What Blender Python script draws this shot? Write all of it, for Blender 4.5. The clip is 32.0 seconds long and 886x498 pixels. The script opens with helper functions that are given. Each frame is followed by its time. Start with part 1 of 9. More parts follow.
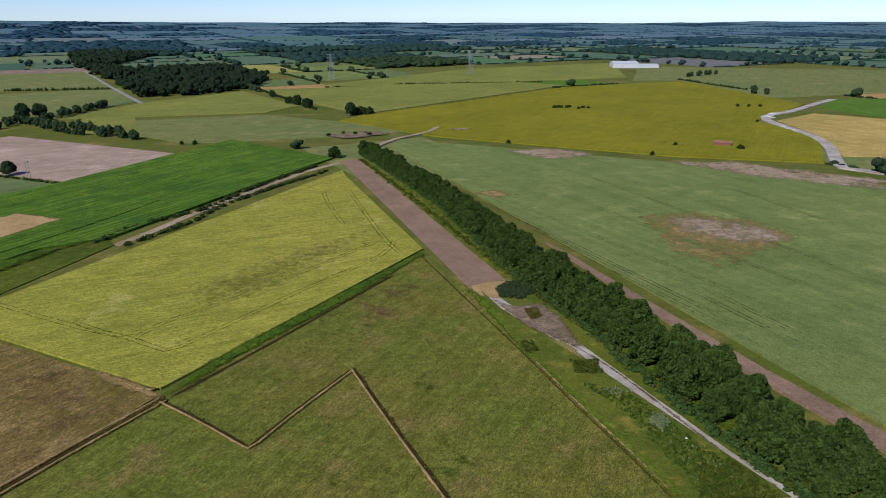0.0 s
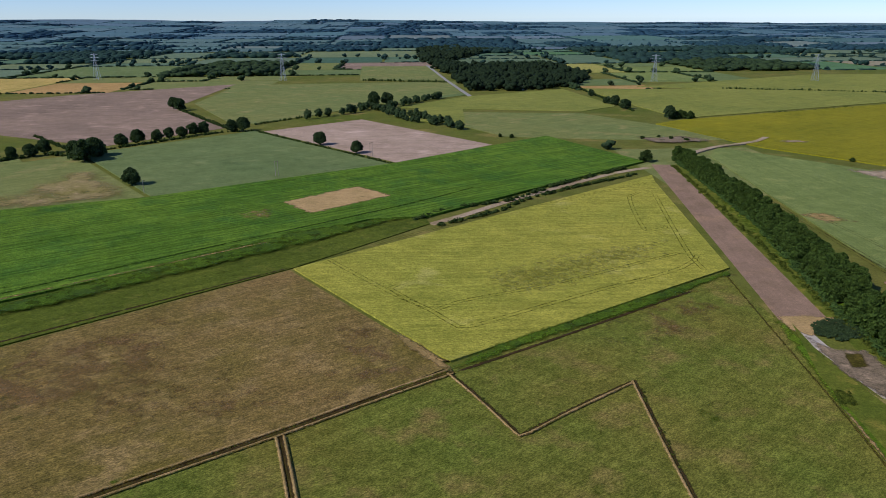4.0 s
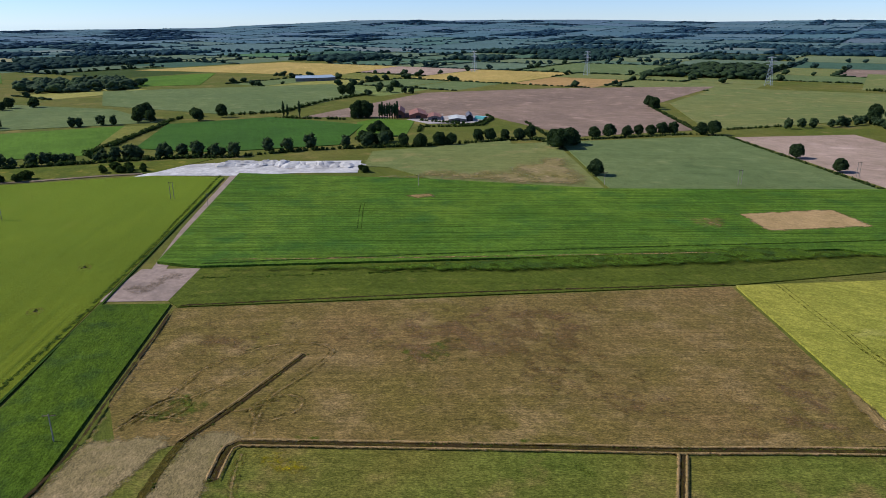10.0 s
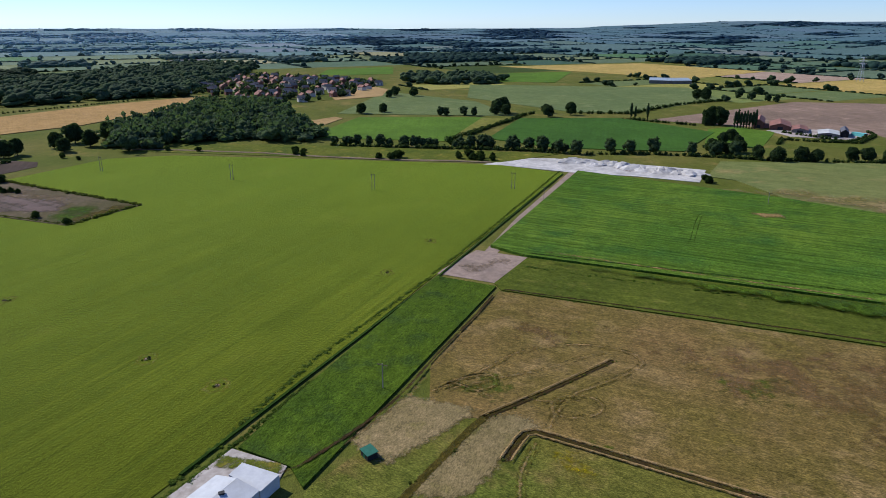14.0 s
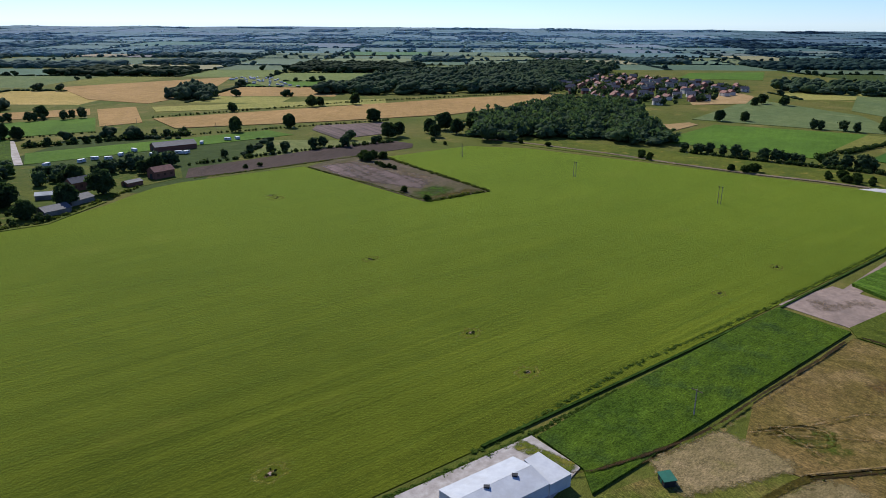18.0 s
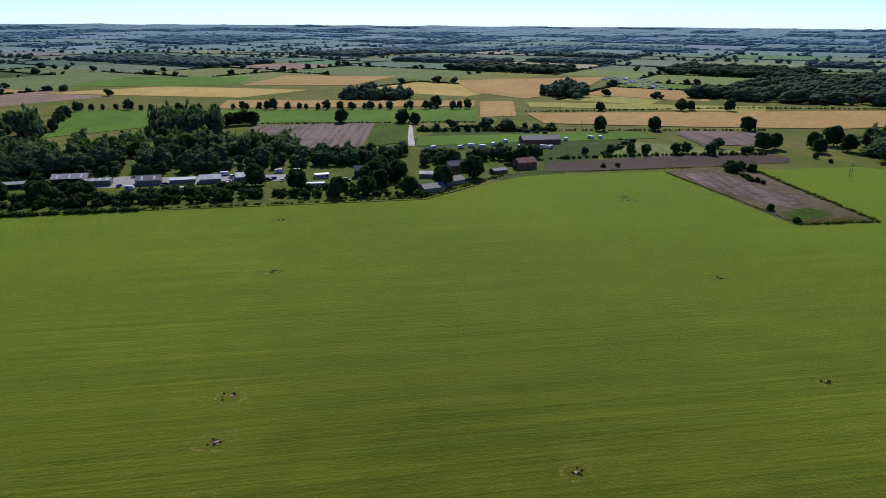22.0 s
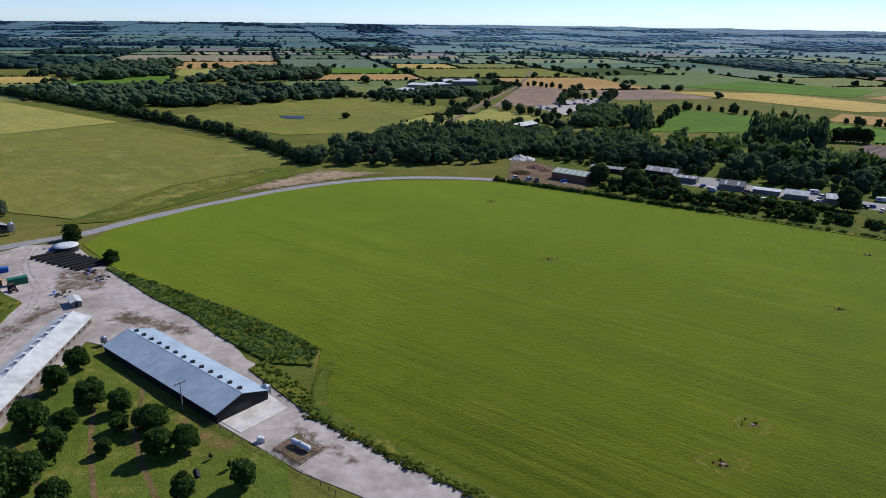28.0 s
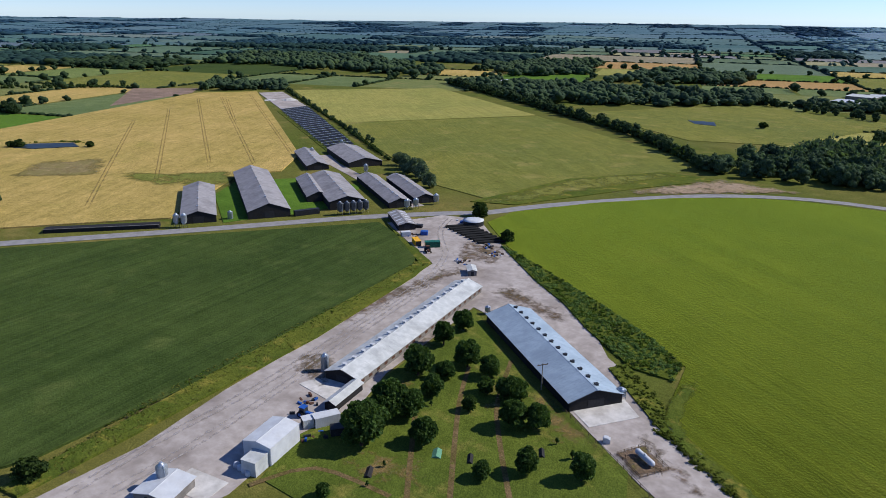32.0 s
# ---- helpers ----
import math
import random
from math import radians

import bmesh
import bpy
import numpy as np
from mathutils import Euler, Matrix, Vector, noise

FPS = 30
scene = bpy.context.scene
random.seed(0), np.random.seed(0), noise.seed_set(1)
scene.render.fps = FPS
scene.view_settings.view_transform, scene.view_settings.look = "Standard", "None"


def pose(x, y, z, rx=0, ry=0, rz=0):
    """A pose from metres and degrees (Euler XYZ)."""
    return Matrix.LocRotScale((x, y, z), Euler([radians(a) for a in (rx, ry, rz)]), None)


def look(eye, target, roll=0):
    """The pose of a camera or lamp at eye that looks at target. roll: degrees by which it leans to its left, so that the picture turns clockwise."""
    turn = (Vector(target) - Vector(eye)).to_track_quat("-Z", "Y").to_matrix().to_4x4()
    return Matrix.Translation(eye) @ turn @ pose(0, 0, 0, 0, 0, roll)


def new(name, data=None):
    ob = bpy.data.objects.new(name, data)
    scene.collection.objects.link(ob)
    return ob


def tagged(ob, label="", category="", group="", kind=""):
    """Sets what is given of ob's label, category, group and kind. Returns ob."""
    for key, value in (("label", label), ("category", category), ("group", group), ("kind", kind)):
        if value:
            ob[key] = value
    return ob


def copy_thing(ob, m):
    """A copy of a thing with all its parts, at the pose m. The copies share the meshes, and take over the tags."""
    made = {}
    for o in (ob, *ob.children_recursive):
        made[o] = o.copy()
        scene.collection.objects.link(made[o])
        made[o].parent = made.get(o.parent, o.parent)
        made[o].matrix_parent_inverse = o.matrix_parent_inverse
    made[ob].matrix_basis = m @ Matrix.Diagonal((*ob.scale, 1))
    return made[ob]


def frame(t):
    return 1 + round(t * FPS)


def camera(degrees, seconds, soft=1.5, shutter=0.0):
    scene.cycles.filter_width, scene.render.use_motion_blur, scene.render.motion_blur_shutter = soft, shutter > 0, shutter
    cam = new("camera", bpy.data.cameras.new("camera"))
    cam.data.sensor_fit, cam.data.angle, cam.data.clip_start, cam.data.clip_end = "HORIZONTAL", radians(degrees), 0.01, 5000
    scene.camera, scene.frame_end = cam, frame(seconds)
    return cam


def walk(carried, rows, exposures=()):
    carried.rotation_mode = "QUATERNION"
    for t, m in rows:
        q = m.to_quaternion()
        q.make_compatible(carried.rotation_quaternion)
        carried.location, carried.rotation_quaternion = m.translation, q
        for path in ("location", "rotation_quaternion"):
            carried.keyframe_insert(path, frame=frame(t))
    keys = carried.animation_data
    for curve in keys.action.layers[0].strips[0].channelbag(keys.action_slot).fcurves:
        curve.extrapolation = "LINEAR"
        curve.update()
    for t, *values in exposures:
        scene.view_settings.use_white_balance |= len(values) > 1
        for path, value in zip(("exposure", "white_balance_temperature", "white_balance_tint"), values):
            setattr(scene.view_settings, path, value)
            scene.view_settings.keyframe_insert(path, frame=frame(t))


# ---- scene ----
cam = camera(64.785, 32.0, soft=0.85)
EYE = 90.0
# seconds, metres east and north, heading, pitch, roll of the drone's gimbal
ROWS = [
    (0, 0, 0, -0, -18.441, -0.336),
    (0.5, -0.02, 0.13, 3.202, -18.444, -0.382),
    (1, -0.04, 0.26, 6.349, -18.445, -0.396),
    (1.5, -0.06, 0.39, 9.492, -18.439, -0.409),
    (2, -0.08, 0.52, 12.619, -18.422, -0.426),
    (2.5, -0.1, 0.65, 15.79, -18.4, -0.422),
    (3, -0.13, 0.78, 18.995, -18.399, -0.395),
    (3.5, -0.16, 0.9, 22.126, -18.359, -0.377),
    (5.5, -0.29, 1.38, 34.36, -18.269, -0.383),
    (6, -0.33, 1.5, 37.191, -18.231, -0.402),
    (6.5, -0.38, 1.62, 40.3, -18.208, -0.406),
    (7, -0.45, 1.74, 43.423, -18.201, -0.412),
    (7.5, -0.52, 1.86, 46.485, -18.185, -0.413),
    (8, -0.6, 1.99, 49.614, -18.154, -0.384),
    (8.5, -0.69, 2.11, 52.725, -18.128, -0.34),
    (9, -0.8, 2.24, 55.911, -18.106, -0.307),
    (9.5, -0.92, 2.37, 59.094, -18.102, -0.29),
    (10, -1.05, 2.49, 62.324, -18.083, -0.318),
    (10.5, -1.19, 2.62, 65.816, -18.045, -0.344),
    (11, -1.34, 2.74, 69.288, -18.031, -0.371),
    (11.5, -1.5, 2.85, 72.734, -18.018, -0.334),
    (12, -1.66, 2.96, 76.192, -17.999, -0.233),
    (12.5, -1.82, 3.06, 79.638, -17.995, -0.148),
    (13, -1.99, 3.15, 83.096, -17.982, -0.099),
    (13.5, -2.16, 3.23, 86.522, -17.96, -0.059),
    (14, -2.34, 3.29, 89.964, -17.966, -0.015),
    (14.5, -2.51, 3.35, 93.443, -17.971, 0.019),
    (16.5, -3.2, 3.52, 107.249, -17.966, 0.151),
    (17, -3.37, 3.55, 110.81, -17.977, 0.23),
    (17.5, -3.54, 3.57, 114.399, -17.988, 0.305),
    (18, -3.7, 3.58, 117.953, -17.983, 0.336),
    (18.5, -3.87, 3.58, 121.549, -17.982, 0.305),
    (19, -4.05, 3.56, 125.177, -18.003, 0.257),
    (19.5, -4.22, 3.53, 128.818, -18.038, 0.221),
    (20, -4.39, 3.48, 132.455, -18.065, 0.219),
    (20.5, -4.57, 3.42, 136.047, -18.079, 0.254),
    (21, -4.75, 3.34, 139.643, -18.09, 0.31),
    (21.5, -4.93, 3.25, 143.33, -18.101, 0.34),
    (22, -5.11, 3.14, 147.099, -18.1, 0.362),
    (22.5, -5.29, 3.03, 150.875, -18.067, 0.373),
    (23, -5.46, 2.9, 154.736, -18.053, 0.39),
    (23.5, -5.62, 2.76, 158.496, -18.042, 0.391),
    (24, -5.78, 2.61, 162.306, -18.054, 0.399),
    (24.5, -5.93, 2.46, 166.04, -18.067, 0.418),
    (26.5, -6.48, 1.83, 181.234, -18.143, 0.592),
    (27, -6.61, 1.67, 185.364, -18.155, 0.667),
    (27.5, -6.73, 1.5, 189.43, -18.168, 0.737),
    (28, -6.84, 1.34, 193.439, -18.184, 0.791),
    (28.5, -6.94, 1.18, 197.401, -18.223, 0.799),
    (29, -7.03, 1.02, 201.406, -18.261, 0.807),
    (29.5, -7.12, 0.86, 205.484, -18.318, 0.838),
    (30, -7.2, 0.71, 209.599, -18.356, 0.87),
    (30.5, -7.27, 0.56, 213.714, -18.405, 0.877),
    (31, -7.34, 0.41, 217.835, -18.459, 0.871),
    (31.5, -7.41, 0.27, 221.91, -18.494, 0.838),
    (32, -7.48, 0.12, 225.92, -18.49, 0.769),
]
walk(cam, [(t, pose(x, y, EYE, 90 + pitch, 0, yaw) @ pose(0, 0, 0, 0, 0, roll)) for t, x, y, yaw, pitch, roll in ROWS],
     [(0, 0.14), (3, 0.1), (7, 0.16), (10, 0.26), (17, 0.24), (22, 0.22), (25, 0.22), (28, 0.28), (30, 0.3), (32, 0.3)])

# ---- light: afternoon sun and clear sky ----
SUN_AZ, SUN_EL = 235.0, 40.0
sky_world = bpy.data.worlds.new("sky")
scene.world = sky_world
sky_world.use_nodes = True
wn = sky_world.node_tree
sky = wn.nodes.new("ShaderNodeTexSky")
sky.sky_type = "NISHITA"
sky.sun_disc = False
sky.sun_elevation = radians(SUN_EL)
sky.sun_rotation = radians(90 - SUN_AZ)
sky.air_density, sky.dust_density, sky.ozone_density = 0.8, 0.0, 2.5
cool = wn.nodes.new("ShaderNodeMix")
cool.data_type, cool.blend_type = "RGBA", "MULTIPLY"
cool.inputs["Factor"].default_value = 1.0
cool.inputs[7].default_value = (0.56, 0.71, 1.07, 1)
wn.links.new(sky.outputs[0], cool.inputs[6])
wn.links.new(cool.outputs[2], wn.nodes["Background"].inputs["Color"])
wn.nodes["Background"].inputs["Strength"].default_value = 0.118
sun = new("sun", bpy.data.lights.new("sun", "SUN"))
sun.data.energy, sun.data.angle, sun.data.color = 4.25, radians(0.53), (1.0, 0.975, 0.92)
sun.matrix_world = look((0, 0, 300), (-math.cos(radians(SUN_AZ)) * math.cos(radians(SUN_EL)) * 100,
                                      -math.sin(radians(SUN_AZ)) * math.cos(radians(SUN_EL)) * 100, 300 - math.sin(radians(SUN_EL)) * 100))

# ---- materials ----
def col(r, g, b):
    """Linear colour from the usual 0 to 255 values."""
    return tuple((v / 255 / 12.92) if v <= 10 else ((v / 255 + 0.055) / 1.055) ** 2.4 for v in (r, g, b)) + (1.0,)


def node(nt, kind, **settings):
    n = nt.nodes.new(kind)
    for key, value in settings.items():
        n.inputs[key].default_value = value
    return n


def noise_node(nt, vec, scale, detail=3.0, rough=0.55):
    n = node(nt, "ShaderNodeTexNoise", Scale=scale, Detail=detail, Roughness=rough)
    nt.links.new(vec, n.inputs["Vector"])
    return n.outputs["Fac"]


def ramp(nt, fac, lo, hi):
    n = nt.nodes.new("ShaderNodeMapRange")
    n.inputs["From Min"].default_value, n.inputs["From Max"].default_value = lo, hi
    nt.links.new(fac, n.inputs["Value"])
    return n.outputs["Result"]


def mix(nt, fac, a, b, mode="MIX"):
    n = nt.nodes.new("ShaderNodeMix")
    n.data_type, n.blend_type = "RGBA", mode
    if isinstance(fac, (int, float)):
        n.inputs["Factor"].default_value = fac
    else:
        nt.links.new(fac, n.inputs["Factor"])
    for slot, v in ((6, a), (7, b)):
        if isinstance(v, tuple):
            n.inputs[slot].default_value = v
        else:
            nt.links.new(v, n.inputs[slot])
    return n.outputs[2]


def math_node(nt, op, a, b):
    n = nt.nodes.new("ShaderNodeMath")
    n.operation = op
    for slot, v in ((0, a), (1, b)):
        if isinstance(v, (int, float)):
            n.inputs[slot].default_value = v
        else:
            nt.links.new(v, n.inputs[slot])
    return n.outputs[0]


def begin(name, rough=0.9, metal=0.0):
    m = bpy.data.materials.new(name)
    m.use_nodes = True
    nt = m.node_tree
    b = nt.nodes["Principled BSDF"]
    b.inputs["Roughness"].default_value, b.inputs["Metallic"].default_value = rough, metal
    b.inputs["Specular IOR Level"].default_value = 0.25
    return m, nt, b


def bump(nt, b, fac, strength, dist):
    n = nt.nodes.new("ShaderNodeBump")
    n.inputs["Strength"].default_value, n.inputs["Distance"].default_value = strength, dist
    nt.links.new(fac, n.inputs["Height"])
    nt.links.new(n.outputs[0], b.inputs["Normal"])


def turned(nt, ang, sx=1.0, sy=1.0):
    """Plan position turned so that x runs along the drilling direction, then stretched."""
    g = nt.nodes.new("ShaderNodeNewGeometry")
    mp = nt.nodes.new("ShaderNodeMapping")
    mp.inputs["Rotation"].default_value = (0, 0, radians(-ang))
    nt.links.new(g.outputs["Position"], mp.inputs["Vector"])
    st = nt.nodes.new("ShaderNodeMapping")
    st.inputs["Scale"].default_value = (sx, sy, 1)
    nt.links.new(mp.outputs[0], st.inputs["Vector"])
    return st.outputs[0]


def crop(name, c1, c2, c3=None, ang=0.0, row=0.7, along=0.02, rows=0.35, patch=0.012, thin=(0.56, 0.72), tram=0.0, tram_c=None, rough=0.95, sheen=0.0, cut=0.95, tufts=0.35, lines=0.0, relief=0.0, drift=0.0, grit=0.3, drill=0.0, tint=(0.74, 0.93, 0.07, 1)):
    """A field: c1 and c2 drift over the patches, c3 shows in thin places; rows run along ang; tram: metres between wheel lines."""
    m, nt, b = begin(name, rough)
    b.inputs["Specular IOR Level"].default_value = 0.04
    c1, c2, c3 = ((int(c[0] * 1.03), int(c[1] * 0.98), int(c[2] * (cut if c[1] > c[0] - 6 else 0.98))) if c else None for c in (c1, c2, c3))
    p = turned(nt, 0)
    big = ramp(nt, noise_node(nt, p, patch, 4), 0.36, 0.64)
    mid = ramp(nt, noise_node(nt, p, patch * 7, 4, 0.65), 0.3, 0.7)
    c = mix(nt, big, col(*c1), col(*c2))
    c = mix(nt, math_node(nt, "MULTIPLY", mid, 0.6), c, mix(nt, 1.0, c, (0.55, 0.6, 0.5, 1), "MULTIPLY"))
    if c3:
        spots = ramp(nt, noise_node(nt, p, patch * 3.3, 5, 0.62), *thin)
        c = mix(nt, spots, c, col(*c3))
    streak = ramp(nt, noise_node(nt, turned(nt, ang, along, row), 1.0, 3, 0.6), 0.3, 0.7)
    c = mix(nt, math_node(nt, "MULTIPLY", streak, rows), c, mix(nt, 1.0, c, (0.42, 0.48, 0.38, 1), "MULTIPLY"))
    if drift:
        broad = ramp(nt, noise_node(nt, turned(nt, ang, 0.004, 0.09), 1.0, 4, 0.6), 0.3, 0.7)
        c = mix(nt, math_node(nt, "MULTIPLY", broad, drift), c, mix(nt, 1.0, c, (0.62, 0.68, 0.7, 1), "MULTIPLY"))
    if drill:
        seam = ramp(nt, noise_node(nt, turned(nt, ang, 0.012, 1.7), 1.0, 3, 0.7), 0.36, 0.64)
        c = mix(nt, seam, mix(nt, drill, c, mix(nt, 1.0, c, (0.6, 0.62, 0.6, 1), "MULTIPLY")), mix(nt, drill, c, mix(nt, 1.0, c, (1.3, 1.26, 1.2, 1), "MULTIPLY")))
    if lines:
        w = nt.nodes.new("ShaderNodeTexWave")
        w.inputs["Scale"].default_value, w.inputs["Distortion"].default_value = 6.2832 / 20 / lines, 7.0
        w.inputs["Detail"].default_value, w.inputs["Detail Scale"].default_value, w.bands_direction = 3.0, 1.5, "Y"
        nt.links.new(turned(nt, ang, 0.05, 1.0), w.inputs["Vector"])
        broken = ramp(nt, noise_node(nt, turned(nt, ang, 0.02, 0.12), 1.0, 3), 0.3, 0.55)
        c = mix(nt, math_node(nt, "MULTIPLY", math_node(nt, "MULTIPLY", ramp(nt, w.outputs["Fac"], 0.5, 0.95), broken), 0.5), c, mix(nt, 1.0, c, (0.3, 0.4, 0.34, 1), "MULTIPLY"))
    tuft = ramp(nt, noise_node(nt, p, 0.4, 6, 0.78), 0.36, 0.66)
    c = mix(nt, math_node(nt, "MULTIPLY", tuft, tufts), mix(nt, tufts * 0.6, c, mix(nt, 1.0, c, (1.5, 1.45, 1.4, 1), "MULTIPLY")), mix(nt, 1.0, c, (0.45, 0.5, 0.42, 1), "MULTIPLY"))
    fine = noise_node(nt, p, 1.3, 4, 0.7)
    c = mix(nt, math_node(nt, "MULTIPLY", ramp(nt, fine, 0.35, 0.7), 0.6), c, mix(nt, 1.0, c, (1.45, 1.4, 1.3, 1), "MULTIPLY"))
    if tufts > 0.45:
        fleck = noise_node(nt, turned(nt, ang, 0.9, 2.6), 1.0, 3, 0.7)
        c = mix(nt, ramp(nt, fleck, 0.34, 0.66), mix(nt, 1.0, c, (0.72, 0.74, 0.72, 1), "MULTIPLY"), mix(nt, 1.0, c, (1.28, 1.26, 1.24, 1), "MULTIPLY"))
    speck = ramp(nt, noise_node(nt, turned(nt, ang, 1.6, 3.4), 1.0, 2, 0.8), 0.4, 0.6)
    c = mix(nt, speck, mix(nt, grit, c, mix(nt, 1.0, c, (0.4, 0.42, 0.4, 1), "MULTIPLY")), mix(nt, grit, c, mix(nt, 1.0, c, (1.75, 1.7, 1.65, 1), "MULTIPLY")))
    if tram:
        w = nt.nodes.new("ShaderNodeTexWave")
        w.inputs["Scale"].default_value, w.inputs["Distortion"].default_value = 6.2832 / 20 / tram, 0.12
        w.inputs["Detail"].default_value, w.bands_direction = 0.0, "Y"
        nt.links.new(turned(nt, ang), w.inputs["Vector"])
        line = math_node(nt, "MULTIPLY", ramp(nt, w.outputs["Fac"], 0.972, 0.994), 0.22)
        c = mix(nt, line, c, col(*(tram_c or (70, 70, 40))))
    nt.links.new(c, b.inputs["Base Color"])
    b.inputs["Sheen Weight"].default_value, b.inputs["Sheen Roughness"].default_value = sheen, 0.36
    nt.links.new(mix(nt, 0.72 if sheen > 0.9 else 0.35, c, tint), b.inputs["Sheen Tint"])
    if relief:
        ridge = noise_node(nt, turned(nt, ang, 0.12, 0.5), 1.0, 5, 0.68)
        fine = math_node(nt, "ADD", fine, math_node(nt, "MULTIPLY", ridge, relief * 2.2))
    bump(nt, b, fine, 0.8, 0.35)
    return m


def plain(name, c1, c2, scale=1.0, rough=0.8, metal=0.0, big=0.1, dirt=None, strength=0.3, dist=0.03, lo=0.35, hi=0.65):
    """Built surfaces: two tones at two scales, with stains where dirt is given."""
    m, nt, b = begin(name, rough, metal)
    t = nt.nodes.new("ShaderNodeNewGeometry").outputs["Position"]
    f = noise_node(nt, t, scale, 5, 0.62)
    c = mix(nt, ramp(nt, f, lo, hi), col(*c1), col(*c2))
    if dirt:
        c = mix(nt, math_node(nt, "MULTIPLY", ramp(nt, noise_node(nt, t, big, 5, 0.65), 0.47, 0.68), 0.8), c, col(*dirt))
    nt.links.new(c, b.inputs["Base Color"])
    bump(nt, b, f, strength, dist)
    return m


def leaves(name, c1, c2, scale=0.5, through_leaf=0.38):
    """Foliage: tone by tree, by clump and by leaf."""
    m, nt, b = begin(name, 0.85)
    b.inputs["Specular IOR Level"].default_value = 0.06
    geo = nt.nodes.new("ShaderNodeNewGeometry")
    info = nt.nodes.new("ShaderNodeObjectInfo")
    f = noise_node(nt, geo.outputs["Position"], scale, 4, 0.65)
    c = mix(nt, ramp(nt, f, 0.32, 0.68), col(*c1), col(*c2))
    c = mix(nt, math_node(nt, "MULTIPLY", geo.outputs["Random Per Island"], 0.5), c, mix(nt, 1.0, c, (1.5, 1.4, 1.1, 1), "MULTIPLY"))
    c = mix(nt, math_node(nt, "MULTIPLY", info.outputs["Random"], 0.45), c, mix(nt, 1.0, c, (0.6, 0.7, 0.65, 1), "MULTIPLY"))
    g = noise_node(nt, geo.outputs["Position"], scale * 4, 4, 0.7)
    c = mix(nt, ramp(nt, g, 0.36, 0.66), mix(nt, 1.0, c, (0.55, 0.6, 0.55, 1), "MULTIPLY"), mix(nt, 1.0, c, (1.3, 1.28, 1.2, 1), "MULTIPLY"))
    nt.links.new(c, b.inputs["Base Color"])
    bump(nt, b, noise_node(nt, geo.outputs["Position"], scale * 6, 3), 0.8, 0.3)
    thin = nt.nodes.new("ShaderNodeBsdfTranslucent")
    nt.links.new(mix(nt, 1.0, c, (1.3, 1.35, 0.8, 1), "MULTIPLY"), thin.inputs["Color"])
    both = nt.nodes.new("ShaderNodeMixShader")
    both.inputs["Fac"].default_value = through_leaf
    nt.links.new(b.outputs[0], both.inputs[1])
    nt.links.new(thin.outputs[0], both.inputs[2])
    nt.links.new(both.outputs[0], nt.nodes["Material Output"].inputs["Surface"])
    return m


M = {}


def soft_of(key, grain):
    """The same surface with a ragged edge: shown where its cover, broken by noise, is high."""
    name = key + "_soft_%g" % grain
    if name not in M:
        M[name] = M[key].copy()
        M[name].name = M[key].name + "_ragged"
        nt = M[name].node_tree
        at = nt.nodes.new("ShaderNodeAttribute")
        at.attribute_name = "cover"
        n = noise_node(nt, turned(nt, 0), grain, 6, 0.72)
        a = math_node(nt, "ADD", at.outputs["Fac"], math_node(nt, "MULTIPLY", math_node(nt, "SUBTRACT", n, 0.5), 1.7))
        nt.links.new(ramp(nt, a, 0.38, 0.8), nt.nodes["Principled BSDF"].inputs["Alpha"])
    return M[name]


M["ground"] = crop("grassland", (84, 96, 42), (102, 104, 55), (120, 112, 66), patch=0.01)
M["barley"] = crop("barley", (151, 151, 67), (138, 143, 62), (161, 160, 91), ang=28, row=0.5, rows=0.5, along=0.04, thin=(0.6, 0.75), tufts=0.5, cut=1.0, grit=0.26, relief=0.7)
M["bare"] = crop("bare_soil", (126, 108, 95), (135, 116, 103), (143, 121, 101), ang=110, rows=0.25)
M["meadow"] = crop("hay_meadow", (106, 105, 50), (94, 106, 45), (114, 103, 63), ang=62, rows=0.55, row=0.5, along=0.06, patch=0.02, thin=(0.52, 0.72), tufts=0.7, sheen=0.14, cut=1.0, grit=0.5, relief=0.4)
M["meadow_brown"] = crop("seeding_grass", (122, 104, 68), (106, 97, 52), (128, 112, 77), ang=62, rows=0.6, patch=0.022, row=0.9, along=0.05, thin=(0.5, 0.7), tufts=0.7, sheen=0.16, grit=0.55, relief=0.5, tint=(0.95, 0.78, 0.4, 1))
M["rank"] = crop("rank_grass", (74, 97, 29), (62, 86, 27), (52, 74, 31), rows=0.45, ang=157, row=0.4, along=0.05, patch=0.03, thin=(0.5, 0.66), tufts=0.65, relief=0.5, grit=0.5)
M["green"] = crop("young_green_crop", (89, 98, 28), (78, 87, 24), (96, 97, 37), ang=157, row=0.75, rows=0.62, along=0.008, thin=(0.6, 0.8), patch=0.008, tram=24, tram_c=(66, 78, 22), sheen=1.0, tufts=0.2, drift=0.6, grit=0.12, drill=0.8)
M["maize"] = crop("leafy_green_crop", (76, 112, 40), (98, 127, 48), (62, 98, 42), ang=62, row=0.34, rows=0.75, along=0.022, tufts=0.65, patch=0.014, thin=(0.5, 0.7), lines=3.6, relief=1.4, grit=0.55)
M["chalk"] = plain("white_chalk", (200, 195, 190), (164, 160, 156), 0.25, 0.9, big=0.05, dirt=(140, 136, 132), strength=0.8, dist=0.3)
M["concrete"] = plain("old_concrete", (152, 132, 118), (128, 110, 98), 0.35, 0.9, big=0.05, dirt=(108, 94, 84))
M["track"] = plain("worn_track", (176, 166, 156), (150, 140, 130), 0.25, 0.9, big=0.06, dirt=(120, 107, 94))
M["asphalt"] = plain("asphalt_lane", (140, 136, 134), (120, 117, 116), 0.3, 0.9)
